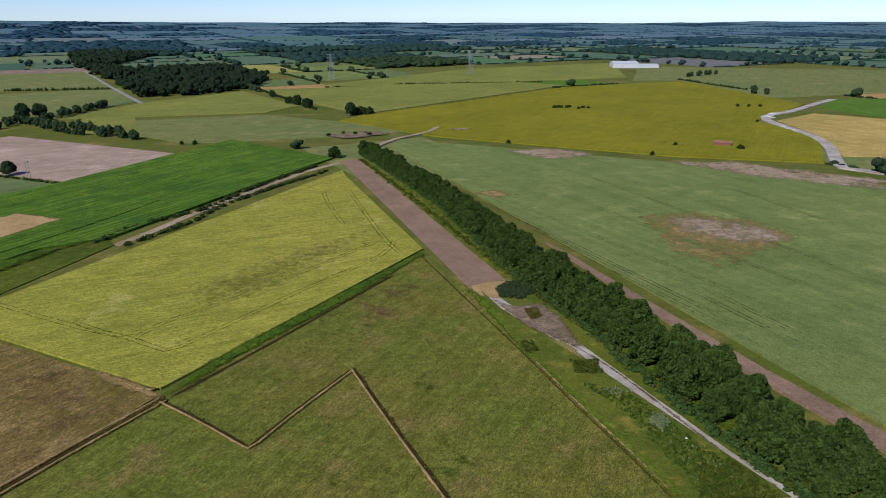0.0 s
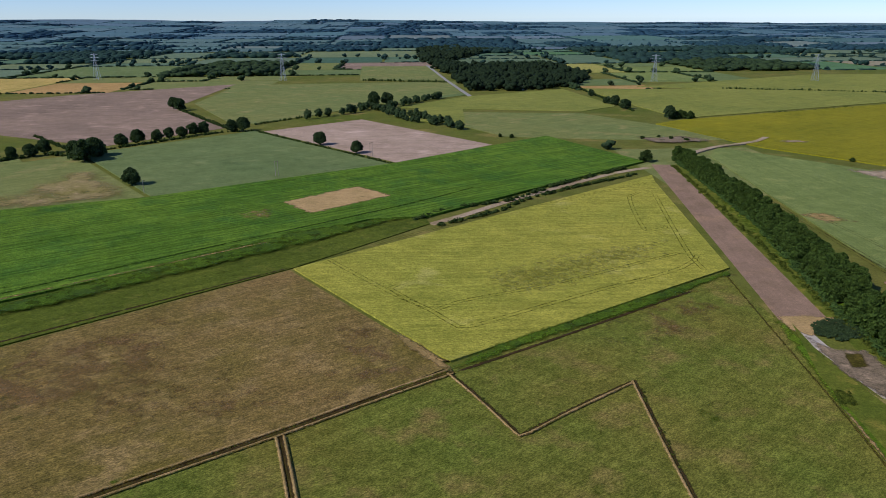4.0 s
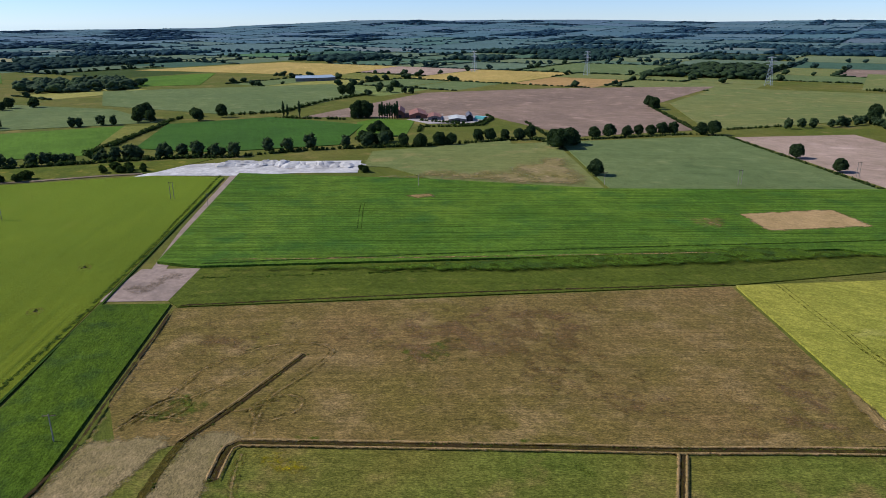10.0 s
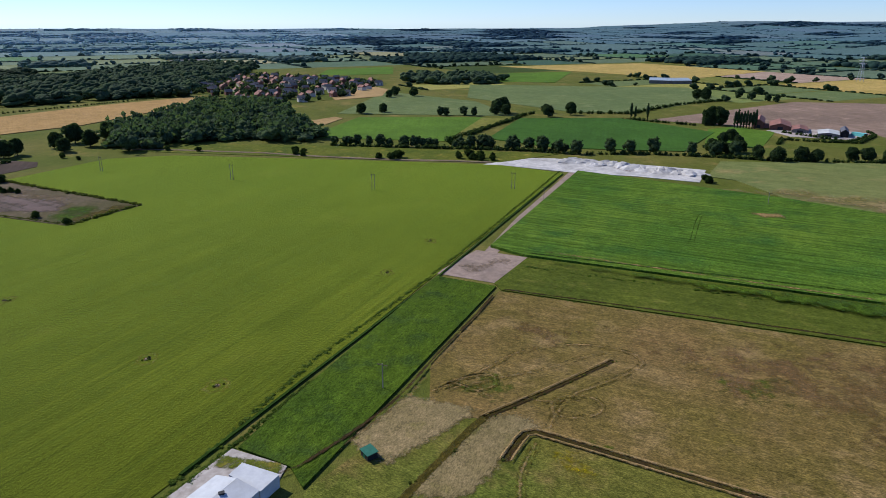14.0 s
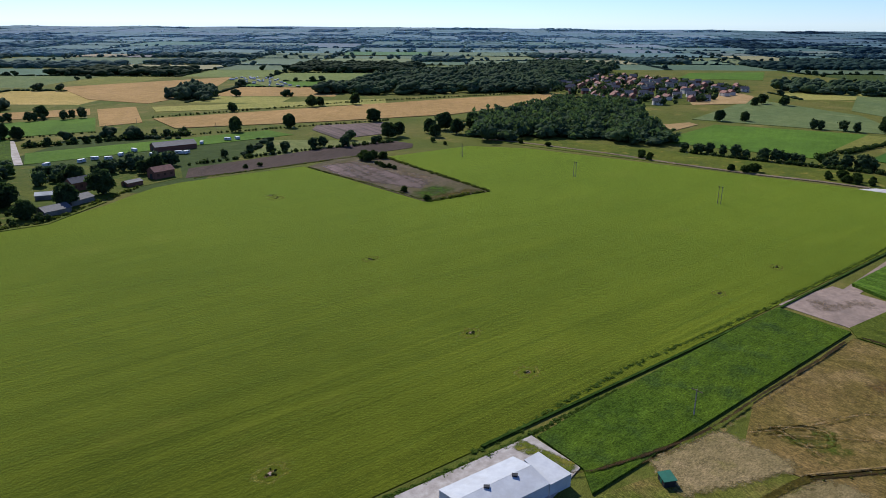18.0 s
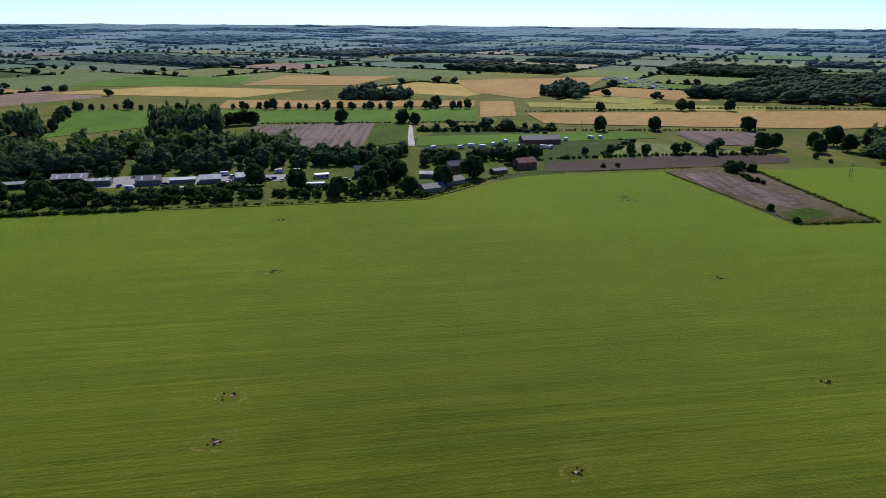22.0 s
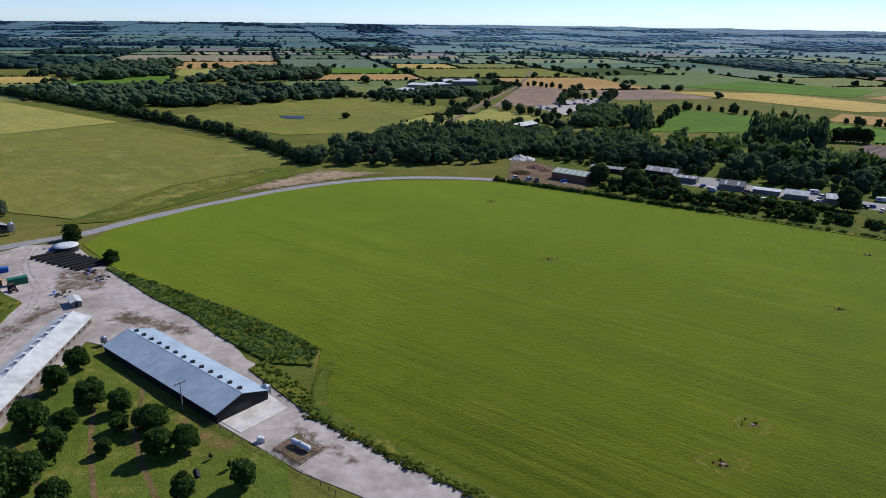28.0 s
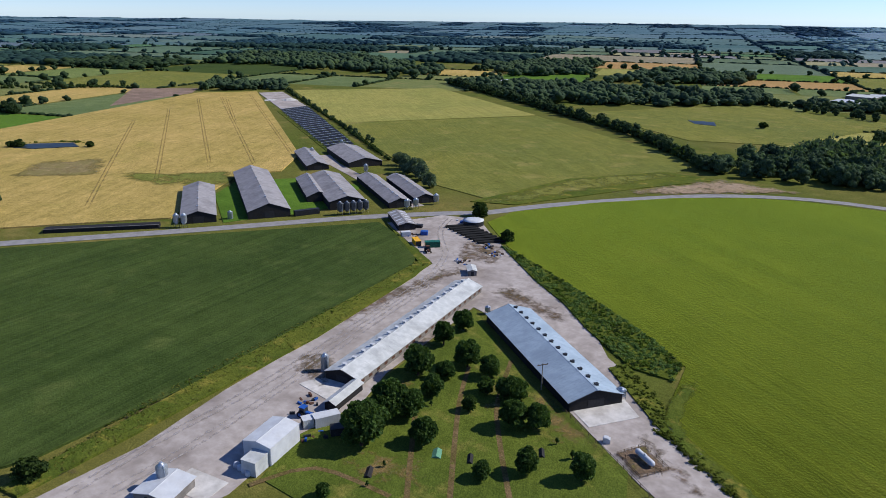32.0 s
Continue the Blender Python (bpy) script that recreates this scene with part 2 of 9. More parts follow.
M["pale"] = crop("pale_crop", (104, 118, 74), (113, 121, 76), (132, 127, 88), ang=62, row=0.2, rows=0.35)
M["kgreen"] = crop("wheat_green", (92, 111, 74), (100, 117, 78), (108, 122, 84), ang=62, row=0.2, rows=0.3)
M["pink"] = crop("pale_tilled_soil", (162, 145, 134), (150, 134, 123), (172, 157, 146), ang=30, row=0.2, rows=0.3)
M["straw"] = crop("straw_grass", (168, 146, 108), (150, 130, 92), ang=30, rows=0.3)
M["plough"] = crop("tilled_brown_soil", (138, 122, 112), (124, 110, 100), (154, 136, 124), ang=30, row=0.15, rows=0.4)
M["wheat"] = crop("green_wheat", (112, 128, 78), (102, 120, 72), (124, 134, 84), ang=-63, row=0.35, rows=0.35, along=0.006)
M["yellow"] = crop("yellow_crop", (128, 126, 36), (114, 116, 32), (108, 114, 34), ang=62, rows=0.4)
M["ylime"] = crop("lime_crop", (126, 132, 70), (112, 122, 64), ang=62, rows=0.4)
M["gold"] = crop("ripe_barley", (178, 159, 100), (161, 146, 87), (146, 137, 78), ang=-50, row=0.3, rows=0.45, patch=0.012, tufts=0.5)
M["dark_wheat"] = crop("dark_wheat", (62, 80, 41), (69, 87, 45), (78, 92, 50), ang=-74, row=0.6, rows=0.5, along=0.008, patch=0.02, tufts=0.3, grit=0.15, drill=0.45, drift=0.4)
M["lightf"] = crop("light_grass_crop", (148, 147, 88), (136, 140, 82), ang=-30, rows=0.4, tufts=0.5)
M["lightg"] = crop("olive_grass_crop", (106, 115, 60), (117, 121, 63), (130, 127, 78), ang=-30, rows=0.4, tufts=0.5)
M["orange"] = crop("ripe_wheat", (164, 137, 92), (152, 128, 84), ang=30, rows=0.3)
M["mauve"] = crop("mauve_tilled_soil", (124, 111, 110), (108, 97, 96), ang=58, row=0.12, rows=0.5, lines=7.0)
M["darksoil"] = crop("dark_tilled_soil", (86, 76, 72), (74, 66, 64), ang=20, rows=0.5)
M["vivid"] = crop("vivid_grass", (86, 120, 46), (76, 108, 42), rows=0.3)
M["lawn"] = crop("mown_lawn", (90, 105, 44), (76, 92, 38), (116, 114, 62), ang=125, rows=0.25, patch=0.03)
M["gravel"] = plain("gravel_yard", (174, 164, 157), (142, 132, 125), 0.3, 0.95, big=0.06, dirt=(116, 105, 97), strength=0.5, dist=0.05, lo=0.3, hi=0.7)
M["fallow"] = crop("fallow_brown", (96, 88, 76), (84, 82, 60), (118, 106, 98), rows=0.25, ang=60, patch=0.03, tufts=0.5)
M["verge"] = crop("verge_grass", (92, 100, 40), (72, 88, 34), (124, 118, 56), rows=0.1, patch=0.04)
M["leaf"] = leaves("leaves_dark", (51, 66, 49), (69, 86, 58))
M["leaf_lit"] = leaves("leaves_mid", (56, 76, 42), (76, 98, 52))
M["leaf_blue"] = leaves("leaves_grey", (82, 96, 82), (108, 122, 98))
M["belt_leaf"] = leaves("belt_leaves", (56, 74, 38), (82, 102, 50))
M["hedge"] = leaves("hedge_leaves", (44, 59, 34), (64, 80, 42))
M["bark"] = plain("bark", (72, 60, 48), (52, 44, 36), 3.0, 0.95)
M["straw_bank"] = crop("dry_earth_bank", (156, 134, 96), (128, 112, 74), (100, 92, 48), rows=0.2, patch=0.15)
# dark soil; in trench beds its darkness also paints the shade of depth
M["dark_soil"] = crop("dark_damp_soil", (64, 52, 35), (52, 44, 28), (52, 54, 28), rows=0.2, patch=0.15)
M["wheel"] = crop("wheel_line", (74, 80, 28), (92, 94, 34), rows=0.1)
M["worn"] = crop("worn_grass", (140, 122, 84), (124, 110, 72), (104, 100, 56), rows=0.1, patch=0.05)
M["dry"] = crop("dry_cut_grass", (134, 123, 92), (122, 113, 80), (104, 102, 60), ang=150, rows=0.4, patch=0.04, grit=0.5)
M["scrub"] = crop("scrub_floor", (66, 84, 34), (86, 94, 42), (110, 104, 58), rows=0.1, patch=0.06)
M["earth_pale"] = crop("pale_dry_earth", (160, 146, 130), (138, 124, 104), (122, 120, 78), rows=0.25, ang=62, patch=0.03)
M["earth_red"] = crop("reddish_dry_earth", (150, 128, 90), (124, 120, 72), (112, 118, 66), rows=0.25, ang=62, patch=0.03)
M["water"] = plain("pond_water", (40, 48, 50), (30, 38, 40), 0.3, 0.45)
M["roof_blue"] = plain("blue_grey_sheet", (156, 171, 182), (142, 156, 168), 0.5, 0.5, big=0.08, dirt=(128, 142, 154), strength=0.05)
M["roof_pale"] = plain("weathered_cement_sheet", (188, 189, 187), (168, 170, 169), 0.5, 0.8, big=0.15, dirt=(146, 147, 146), strength=0.1)
M["roof_grey"] = plain("grey_cement_sheet", (146, 142, 142), (128, 124, 125), 0.4, 0.85, big=0.12, dirt=(108, 104, 104), strength=0.1)
M["roof_red"] = plain("red_clay_tiles", (146, 100, 88), (122, 86, 76), 0.8, 0.85, big=0.2, dirt=(100, 78, 70))
M["roof_dark"] = plain("dark_slate", (92, 91, 96), (76, 75, 80), 0.8, 0.7)
M["roof_green"] = plain("pale_green_sheet", (150, 160, 142), (136, 146, 130), 0.4, 0.7, big=0.1, dirt=(120, 128, 112))
M["white"] = plain("white_painted_sheet", (190, 192, 194), (176, 178, 182), 0.5, 0.5, big=0.2, dirt=(172, 172, 172), strength=0.05)
# near-black boards and sheets; on shed gables the colour also paints their shade
M["black_board"] = plain("black_boarding", (38, 36, 36), (28, 27, 27), 1.5, 0.8)
M["grey_block"] = plain("grey_blockwork", (126, 120, 114), (106, 101, 96), 1.2, 0.9, big=0.2, dirt=(88, 84, 80))
M["brick"] = plain("red_brick", (126, 84, 68), (106, 70, 58), 2.0, 0.9)
M["galv"] = plain("galvanised_steel", (176, 182, 188), (154, 160, 168), 1.2, 0.38, 0.55, strength=0.05)
M["dark_metal"] = plain("dark_metal", (52, 52, 54), (40, 40, 42), 2.0, 0.6, 0.3)
M["dark_steel"] = plain("dull_grey_steel", (92, 95, 100), (74, 77, 82), 1.2, 0.5, 0.3, strength=0.05)
M["glass"] = plain("window_glass", (40, 48, 56), (34, 40, 48), 1.0, 0.1)
M["wood"] = plain("weathered_wood", (118, 100, 80), (92, 78, 62), 2.0, 0.9)
M["pole_wood"] = plain("silvered_pole_wood", (150, 142, 130), (122, 114, 104), 2.0, 0.9)
M["blue"] = plain("blue_paint", (36, 84, 160), (30, 70, 138), 1.0, 0.45)
M["yellow_p"] = plain("yellow_paint", (226, 168, 30), (204, 148, 26), 1.0, 0.5)
M["green_p"] = plain("green_paint", (24, 96, 76), (20, 82, 64), 1.0, 0.5)
M["rust"] = plain("rusty_iron", (92, 60, 44), (70, 48, 38), 2.0, 0.9)
M["tyre"] = plain("black_rubber", (30, 30, 30), (24, 24, 24), 3.0, 0.85)
M["panel"] = plain("solar_cells", (22, 23, 28), (16, 17, 21), 0.5, 0.35)
M["net"] = plain("green_net", (96, 140, 112), (80, 124, 98), 2.0, 0.8)
M["slab"] = plain("white_concrete", (198, 193, 187), (176, 171, 165), 0.4, 0.9, big=0.15, dirt=(150, 144, 137))
M["rough"] = leaves("rough_grass_blades", (66, 78, 30), (92, 98, 42))
M["flat_barley"] = crop("flattened_barley", (158, 158, 92), (146, 148, 76), rows=0.2, tufts=0.6)
M["meadow_green"] = crop("greener_meadow", (88, 104, 38), (78, 96, 34), rows=0.2)
M["weed"] = crop("pale_weed_ring", (122, 124, 62), (108, 114, 48), rows=0.1, patch=0.3)
M["weed_core"] = crop("brown_weeds", (124, 106, 74), (92, 86, 52), rows=0.1, patch=0.5)
M["rank_blade"] = leaves("rank_grass_blades", (66, 86, 32), (86, 104, 42))
M["wood_leaf"] = leaves("wood_leaves", (60, 76, 62), (80, 98, 74), 0.3)
# far ground with haze painted into its colour, paler towards the sun
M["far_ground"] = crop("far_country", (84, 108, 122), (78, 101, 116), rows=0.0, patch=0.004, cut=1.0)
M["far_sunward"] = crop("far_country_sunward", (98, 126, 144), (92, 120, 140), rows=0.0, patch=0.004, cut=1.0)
M["dry_earth"] = crop("dry_earth_and_grass", (132, 122, 88), (116, 112, 70), (146, 132, 104), rows=0.1, patch=0.06)
M["pale_brick"] = plain("pale_render", (196, 188, 178), (172, 164, 154), 1.0, 0.9)
M["yard_worn"] = plain("worn_wheel_track", (178, 170, 163), (152, 143, 136), 0.6, 0.95, big=0.2, dirt=(134, 124, 116))
M["dirt_path"] = crop("trodden_dirt", (108, 94, 70), (90, 82, 50), (82, 88, 40), rows=0.1, patch=0.2)

M["flower"] = crop("yellow_wild_flowers", (150, 138, 22), (128, 122, 26), rows=0.1, patch=0.3, tufts=0.7)
M["dark_green"] = crop("dark_rank_weeds", (48, 74, 24), (38, 60, 20), (66, 90, 36), rows=0.2, patch=0.08, tufts=0.7)
M["bright_green"] = crop("fresh_green_grass", (74, 100, 28), (88, 108, 34), rows=0.2, patch=0.06, tufts=0.5)
M["brown_grass"] = crop("brown_seed_heads", (124, 100, 76), (112, 94, 62), (100, 94, 48), ang=62, rows=0.5, patch=0.03, tufts=0.6)
M["grey_earth"] = crop("grey_stony_earth", (124, 113, 99), (102, 93, 80), (138, 125, 108), rows=0.1, patch=0.06, tufts=0.5)
M["olive_grass"] = crop("trampled_olive_grass", (80, 74, 34), (66, 64, 28), (90, 80, 44), rows=0.2, patch=0.2, tufts=0.6)
M["white_flower"] = leaves("white_umbels", (168, 172, 150), (92, 112, 56), 1.5)
M["pale_leaf"] = leaves("pale_willow_leaves", (84, 108, 58), (112, 132, 80), 0.8)
M["yard_dirt"] = crop("brown_yard_dirt", (112, 98, 86), (94, 84, 70), (84, 86, 46), rows=0.1, patch=0.08, tufts=0.5)
M["tangle"] = crop("tangled_barley", (112, 116, 50), (124, 128, 58), rows=0.1, tufts=0.6)
M["margin_grass"] = crop("olive_margin_grass", (86, 98, 38), (73, 87, 33), (94, 99, 46), ang=62, rows=0.5, row=0.3, along=0.02, patch=0.03, tufts=0.6)
M["beans"] = crop("bean_rows", (64, 100, 42), (56, 90, 38), ang=167, rows=0.3)
M["dry_blades"] = leaves("dry_grass_blades", (118, 116, 62), (90, 98, 48), 0.8)
M["wood_lit"] = leaves("lighter_wood_leaves", (68, 86, 64), (90, 108, 76), 0.3)
M["teal"] = plain("teal_sheet", (110, 190, 190), (92, 170, 172), 0.8, 0.6)
M["dark_wood"] = leaves("dark_wood_leaves", (34, 46, 36), (48, 62, 44), 0.3)

# ---- building helpers ----
def mesh(name, verts, faces, mats, idx=None, smooth=False):
    me = bpy.data.meshes.new(name)
    me.from_pydata([tuple(v) for v in verts], [], [tuple(f) for f in faces])
    for m in (mats if isinstance(mats, (list, tuple)) else [mats]):
        me.materials.append(m)
    if idx is not None:
        me.polygons.foreach_set("material_index", idx)
    if smooth:
        me.polygons.foreach_set("use_smooth", [True] * len(me.polygons))
    me.update()
    return me


def part(name, me, parent, label=""):
    """One mesh under a thing."""
    ob = new(name, me)
    ob.parent = parent
    if label:
        ob["label"] = label
    return ob


def thing(name, m, label, category, group="", kind=""):
    ob = new(name)
    ob.matrix_world = m
    ob.empty_display_size = 0.5
    return tagged(ob, label, category, group, kind)


class Shape:
    """Collects boxes, prisms and tubes for one mesh."""

    def __init__(self):
        self.v, self.f = [], []

    def add(self, verts, faces):
        n = len(self.v)
        self.v += [tuple(p) for p in verts]
        self.f += [tuple(i + n for i in f) for f in faces]
        return self

    def box(self, x0, y0, z0, x1, y1, z1):
        return self.add([(x0, y0, z0), (x1, y0, z0), (x1, y1, z0), (x0, y1, z0), (x0, y0, z1), (x1, y0, z1), (x1, y1, z1), (x0, y1, z1)],
                        [(3, 2, 1, 0), (4, 5, 6, 7), (0, 1, 5, 4), (1, 2, 6, 5), (2, 3, 7, 6), (3, 0, 4, 7)])

    def lathe(self, profile, n=16, x=0.0, y=0.0):
        """profile: radius, height from the bottom up."""
        vs, fs = [], []
        for r, z in profile:
            vs += [(x + r * math.cos(2 * math.pi * k / n), y + r * math.sin(2 * math.pi * k / n), z) for k in range(n)]
        for i in range(len(profile) - 1):
            fs += [(i * n + k, i * n + (k + 1) % n, (i + 1) * n + (k + 1) % n, (i + 1) * n + k) for k in range(n)]
        fs += [tuple(range(n - 1, -1, -1)), tuple(range(len(vs) - n, len(vs)))]
        return self.add(vs, fs)

    def tube(self, a, b, ra, rb=None, n=7):
        a, b = Vector(a), Vector(b)
        rb = ra if rb is None else rb
        q = (b - a).to_track_quat("Z", "Y")
        vs = [a + q @ Vector((ra * math.cos(2 * math.pi * k / n), ra * math.sin(2 * math.pi * k / n), 0)) for k in range(n)]
        vs += [b + q @ Vector((rb * math.cos(2 * math.pi * k / n), rb * math.sin(2 * math.pi * k / n), 0)) for k in range(n)]
        return self.add(vs, [(k, (k + 1) % n, n + (k + 1) % n, n + k) for k in range(n)] + [tuple(range(n - 1, -1, -1)), tuple(range(n, 2 * n))])

    def prism(self, outline, z0, z1):
        n = len(outline)
        if sum(outline[i - 1][0] * outline[i][1] - outline[i][0] * outline[i - 1][1] for i in range(n)) < 0:
            outline = outline[::-1]
        vs = [(x, y, z0) for x, y in outline] + [(x, y, z1) for x, y in outline]
        return self.add(vs, [tuple(range(n - 1, -1, -1)), tuple(range(n, 2 * n))] + [(i, (i + 1) % n, n + (i + 1) % n, n + i) for i in range(n)])

    def mesh(self, name, mat, smooth=False):
        return mesh(name, self.v, self.f, mat, smooth=smooth)


def inside(x, y, outline):
    hit = False
    for i in range(len(outline)):
        (x0, y0), (x1, y1) = outline[i - 1], outline[i]
        if (y0 > y) != (y1 > y) and x < (x1 - x0) * (y - y0) / (y1 - y0) + x0:
            hit = not hit
    return hit


FIELDS = []
TOPS = {}


def field(name, outline, mat, label, category="field", h=0.4):
    """A crop or a surface as one slab on the ground."""
    FIELDS.append(outline)
    h += 0.0015 * len(FIELDS)
    TOPS[name] = h
    ob = new(name, Shape().prism(outline, -0.3, h).mesh(name, M[mat]))
    return tagged(ob, label, category, kind="structure")


def ribbon(name, line, width, mat, label, category, h=0.12, base=-0.2):
    """A road or strip of even width along a line of plan points."""
    pts = [Vector((x, y)) for x, y in line]
    left, right = [], []
    for i, p in enumerate(pts):
        d = (pts[min(i + 1, len(pts) - 1)] - pts[max(i - 1, 0)]).normalized()
        n = Vector((-d.y, d.x)) * width / 2
        left.append(tuple(p + n)), right.append(tuple(p - n))
    s = Shape()
    for i in range(len(pts) - 1):
        s.prism([left[i], left[i + 1], right[i + 1], right[i]], base, h)
    return tagged(new(name, s.mesh(name, M[mat])), label, category, kind="structure")


def smooth_line(pts, step=12.0):
    """Catmull-Rom points through a plan line."""
    out = []
    for i in range(len(pts) - 1):
        p0, p1, p2, p3 = (Vector(pts[max(0, min(len(pts) - 1, i + k))]) for k in (-1, 0, 1, 2))
        n = max(1, int((p2 - p1).length / step))
        for j in range(n):
            t = j / n
            out.append(tuple(0.5 * (2 * p1 + (p2 - p0) * t + (2 * p0 - 5 * p1 + 4 * p2 - p3) * t * t + (3 * p1 - p0 - 3 * p2 + p3) * t ** 3)))
    return out + [tuple(pts[-1])]


def covered(name, verts, faces, cover, mat, label, category, kind="stuff", grain=0.35, parent=None):
    me = mesh(name, verts, faces, soft_of(mat, grain))
    me.attributes.new("cover", "FLOAT", "POINT").data.foreach_set("value", [float(c) for c in cover])
    ob = new(name, me)
    if parent:
        ob.parent = parent
        return ob
    return tagged(ob, label, category, kind=kind)


LAYER = [0]


def soft(name, outline, mat, label, h, edge=5.0, grain=0.35, most=1.0, category="patch"):
    """A patch of another surface whose edge breaks up over some metres."""
    LAYER[0] += 1
    h += 0.0014 * LAYER[0]
    p = np.array(outline)
    lo, hi = p.min(0) - edge, p.max(0) + edge
    step = max(edge / 3, float((hi - lo).max()) / 90)
    nx, ny = (int(v) + 2 for v in (hi - lo) / step)
    X, Y = np.meshgrid(lo[0] + np.arange(nx) * step, lo[1] + np.arange(ny) * step, indexing="ij")
    dist, hit = np.full(X.shape, 1e9), np.zeros(X.shape, bool)
    for i in range(len(p)):
        (x0, y0), (x1, y1) = p[i - 1], p[i]
        t = np.clip(((X - x0) * (x1 - x0) + (Y - y0) * (y1 - y0)) / ((x1 - x0) ** 2 + (y1 - y0) ** 2), 0, 1)
        dist = np.minimum(dist, np.hypot(X - x0 - t * (x1 - x0), Y - y0 - t * (y1 - y0)))
        if y0 != y1:
            hit ^= ((y0 > Y) != (y1 > Y)) & (X < (x1 - x0) * (Y - y0) / (y1 - y0) + x0)
    c = np.clip(0.5 + np.where(hit, dist, -dist) / edge, 0, 1) * most
    faces = [(i * ny + j, (i + 1) * ny + j, (i + 1) * ny + j + 1, i * ny + j + 1) for i in range(nx - 1) for j in range(ny - 1) if c[i:i + 2, j:j + 2].max() > 0.02]
    return covered(name, np.stack([X.ravel(), Y.ravel(), np.full(X.size, h)], 1).tolist(), faces, c.ravel(), mat, label, category, grain=grain)


def soft_strip(name, line, width, mat, label, h, edge=0.6, grain=0.6, off=0.0, most=1.0, category="strip", step=6.0, rise=0.0, parent=None):
    """A strip with frayed sides along a line of plan points, moved off to its left."""
    pts = smooth_line(line, step)
    LAYER[0] += 1
    h += 0.0007 * LAYER[0]
    vs, fs, cs = [], [], []
    for i, p in enumerate(pts):
        q, o = pts[min(i + 1, len(pts) - 1)], pts[max(i - 1, 0)]
        dx, dy = q[0] - o[0], q[1] - o[1]
        d = math.hypot(dx, dy) or 1
        end = 0.35 if i in (0, len(pts) - 1) else 1.0
        for s, k, z in ((-width / 2 - edge, 0.0, 0), (-width / 2, 0.85, rise), (0, 1.0, rise), (width / 2, 0.85, rise), (width / 2 + edge, 0.0, 0)):
            vs.append((p[0] - dy / d * (s + off), p[1] + dx / d * (s + off), h + z))
            cs.append(k * end * most)
        if i:
            a = (i - 1) * 5
            fs += [(a + k, a + 5 + k, a + 6 + k, a + 1 + k) for k in range(4)]
    return covered(name, vs, fs, cs, mat, label, category, grain=grain, parent=parent)


# ---- the land: flat vale and low hills, far rim raised to fit the camera's view ----
RIM = [(0, 58), (45, 52), (60, 52), (75, 48), (90, 54), (103, 63), (115, 74), (121, 88), (132, 84), (142, 100), (151, 100), (160, 100), (165, 78), (170, 63), (183, 57), (200, 57), (215, 62), (247, 64), (277, 64), (305, 60), (316, 55), (347, 59), (360, 58)]
R_RISE, R_END = 2300.0, 4930.0


def land(x, y):
    r = math.hypot(x, y)
    if r <= R_RISE:
        return 0.0
    az = math.degrees(math.atan2(y, x)) % 360
    top = float(np.interp(az, [a for a, _ in RIM], [h for _, h in RIM])) - 6
    u = min(1.0, (r - R_RISE) / (R_END - R_RISE))
    roll = 5.0 * noise.noise((x / 420, y / 420, 3.1)) * min(1.0, u * 3) + 3.0 * noise.noise((x / 160, y / 160, 7.7)) * u
    return top * (0.75 * u ** 1.25 + 0.25 * u ** 3) + roll


def make_ground():
    rings = [0, 150, 400, 900, 1500, 2000, R_RISE] + [R_RISE + (R_END - R_RISE) * k / 30 for k in range(1, 31)]
    n = 240
    vs, fs = [(0, 0, 0)], []
    for r in rings[1:]:
        for k in range(n):
            a = 2 * math.pi * k / n
            x, y = r * math.cos(a), r * math.sin(a)
            vs.append((x, y, land(x, y)))
    fs += [(0, 1 + k, 1 + (k + 1) % n) for k in range(n)]
    for i in range(len(rings) - 2):
        b = 1 + i * n
        fs += [(b + k, b + n + k, b + n + (k + 1) % n, b + (k + 1) % n) for k in range(n)]
    # outer rings take the painted haze colours
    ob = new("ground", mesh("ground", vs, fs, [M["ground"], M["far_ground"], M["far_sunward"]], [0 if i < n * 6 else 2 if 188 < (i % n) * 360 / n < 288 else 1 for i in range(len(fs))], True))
    tagged(ob, "flat farmland of rough grass reaching low hills", "ground", kind="structure")


make_ground()

# ---- fields near the drone ----
field("barley_field", [(-61.6, 422.7), (-57, 405), (-8.2, 268.6), (-72, 157.5), (-157, 201)], "barley", "ripening yellow-green barley with curved wheel lines", h=0.7)
field("bare_runway_strip", [(-67.6, 456.6), (-56.1, 460.1), (25.1, 234.8), (9.3, 225.7)], "bare", "bare pinkish brown strip of old runway", "strip", h=0.1)
field("meadow_west", [(-231, 23), (-157.5, 199.5), (-71, 155), (-93, 111), (-126, 54), (-141, 25), (-148, 12), (-152, 0), (-176, 0)], "meadow_brown", "reddish brown seeding grass meadow", "meadow", h=0.35)
field("meadow", [(-141, 24), (-93, 110), (-70, 153), (-9, 262), (10.4, 221), (22, 179), (45, 114), (110, 40), (60, -60), (-112, -26), (-122, -24), (-150, -4), (-148, 12)], "meadow", "olive green hay meadow cut by trenches", "meadow", h=0.3)
field("rank_grass_strip", [(-235.4, 22.4), (-246.0, 1.0), (-156, -35), (-136, -42), (-129, -29), (-122, -25)], "rank", "tall dark green rank grass", "grass", h=0.55)
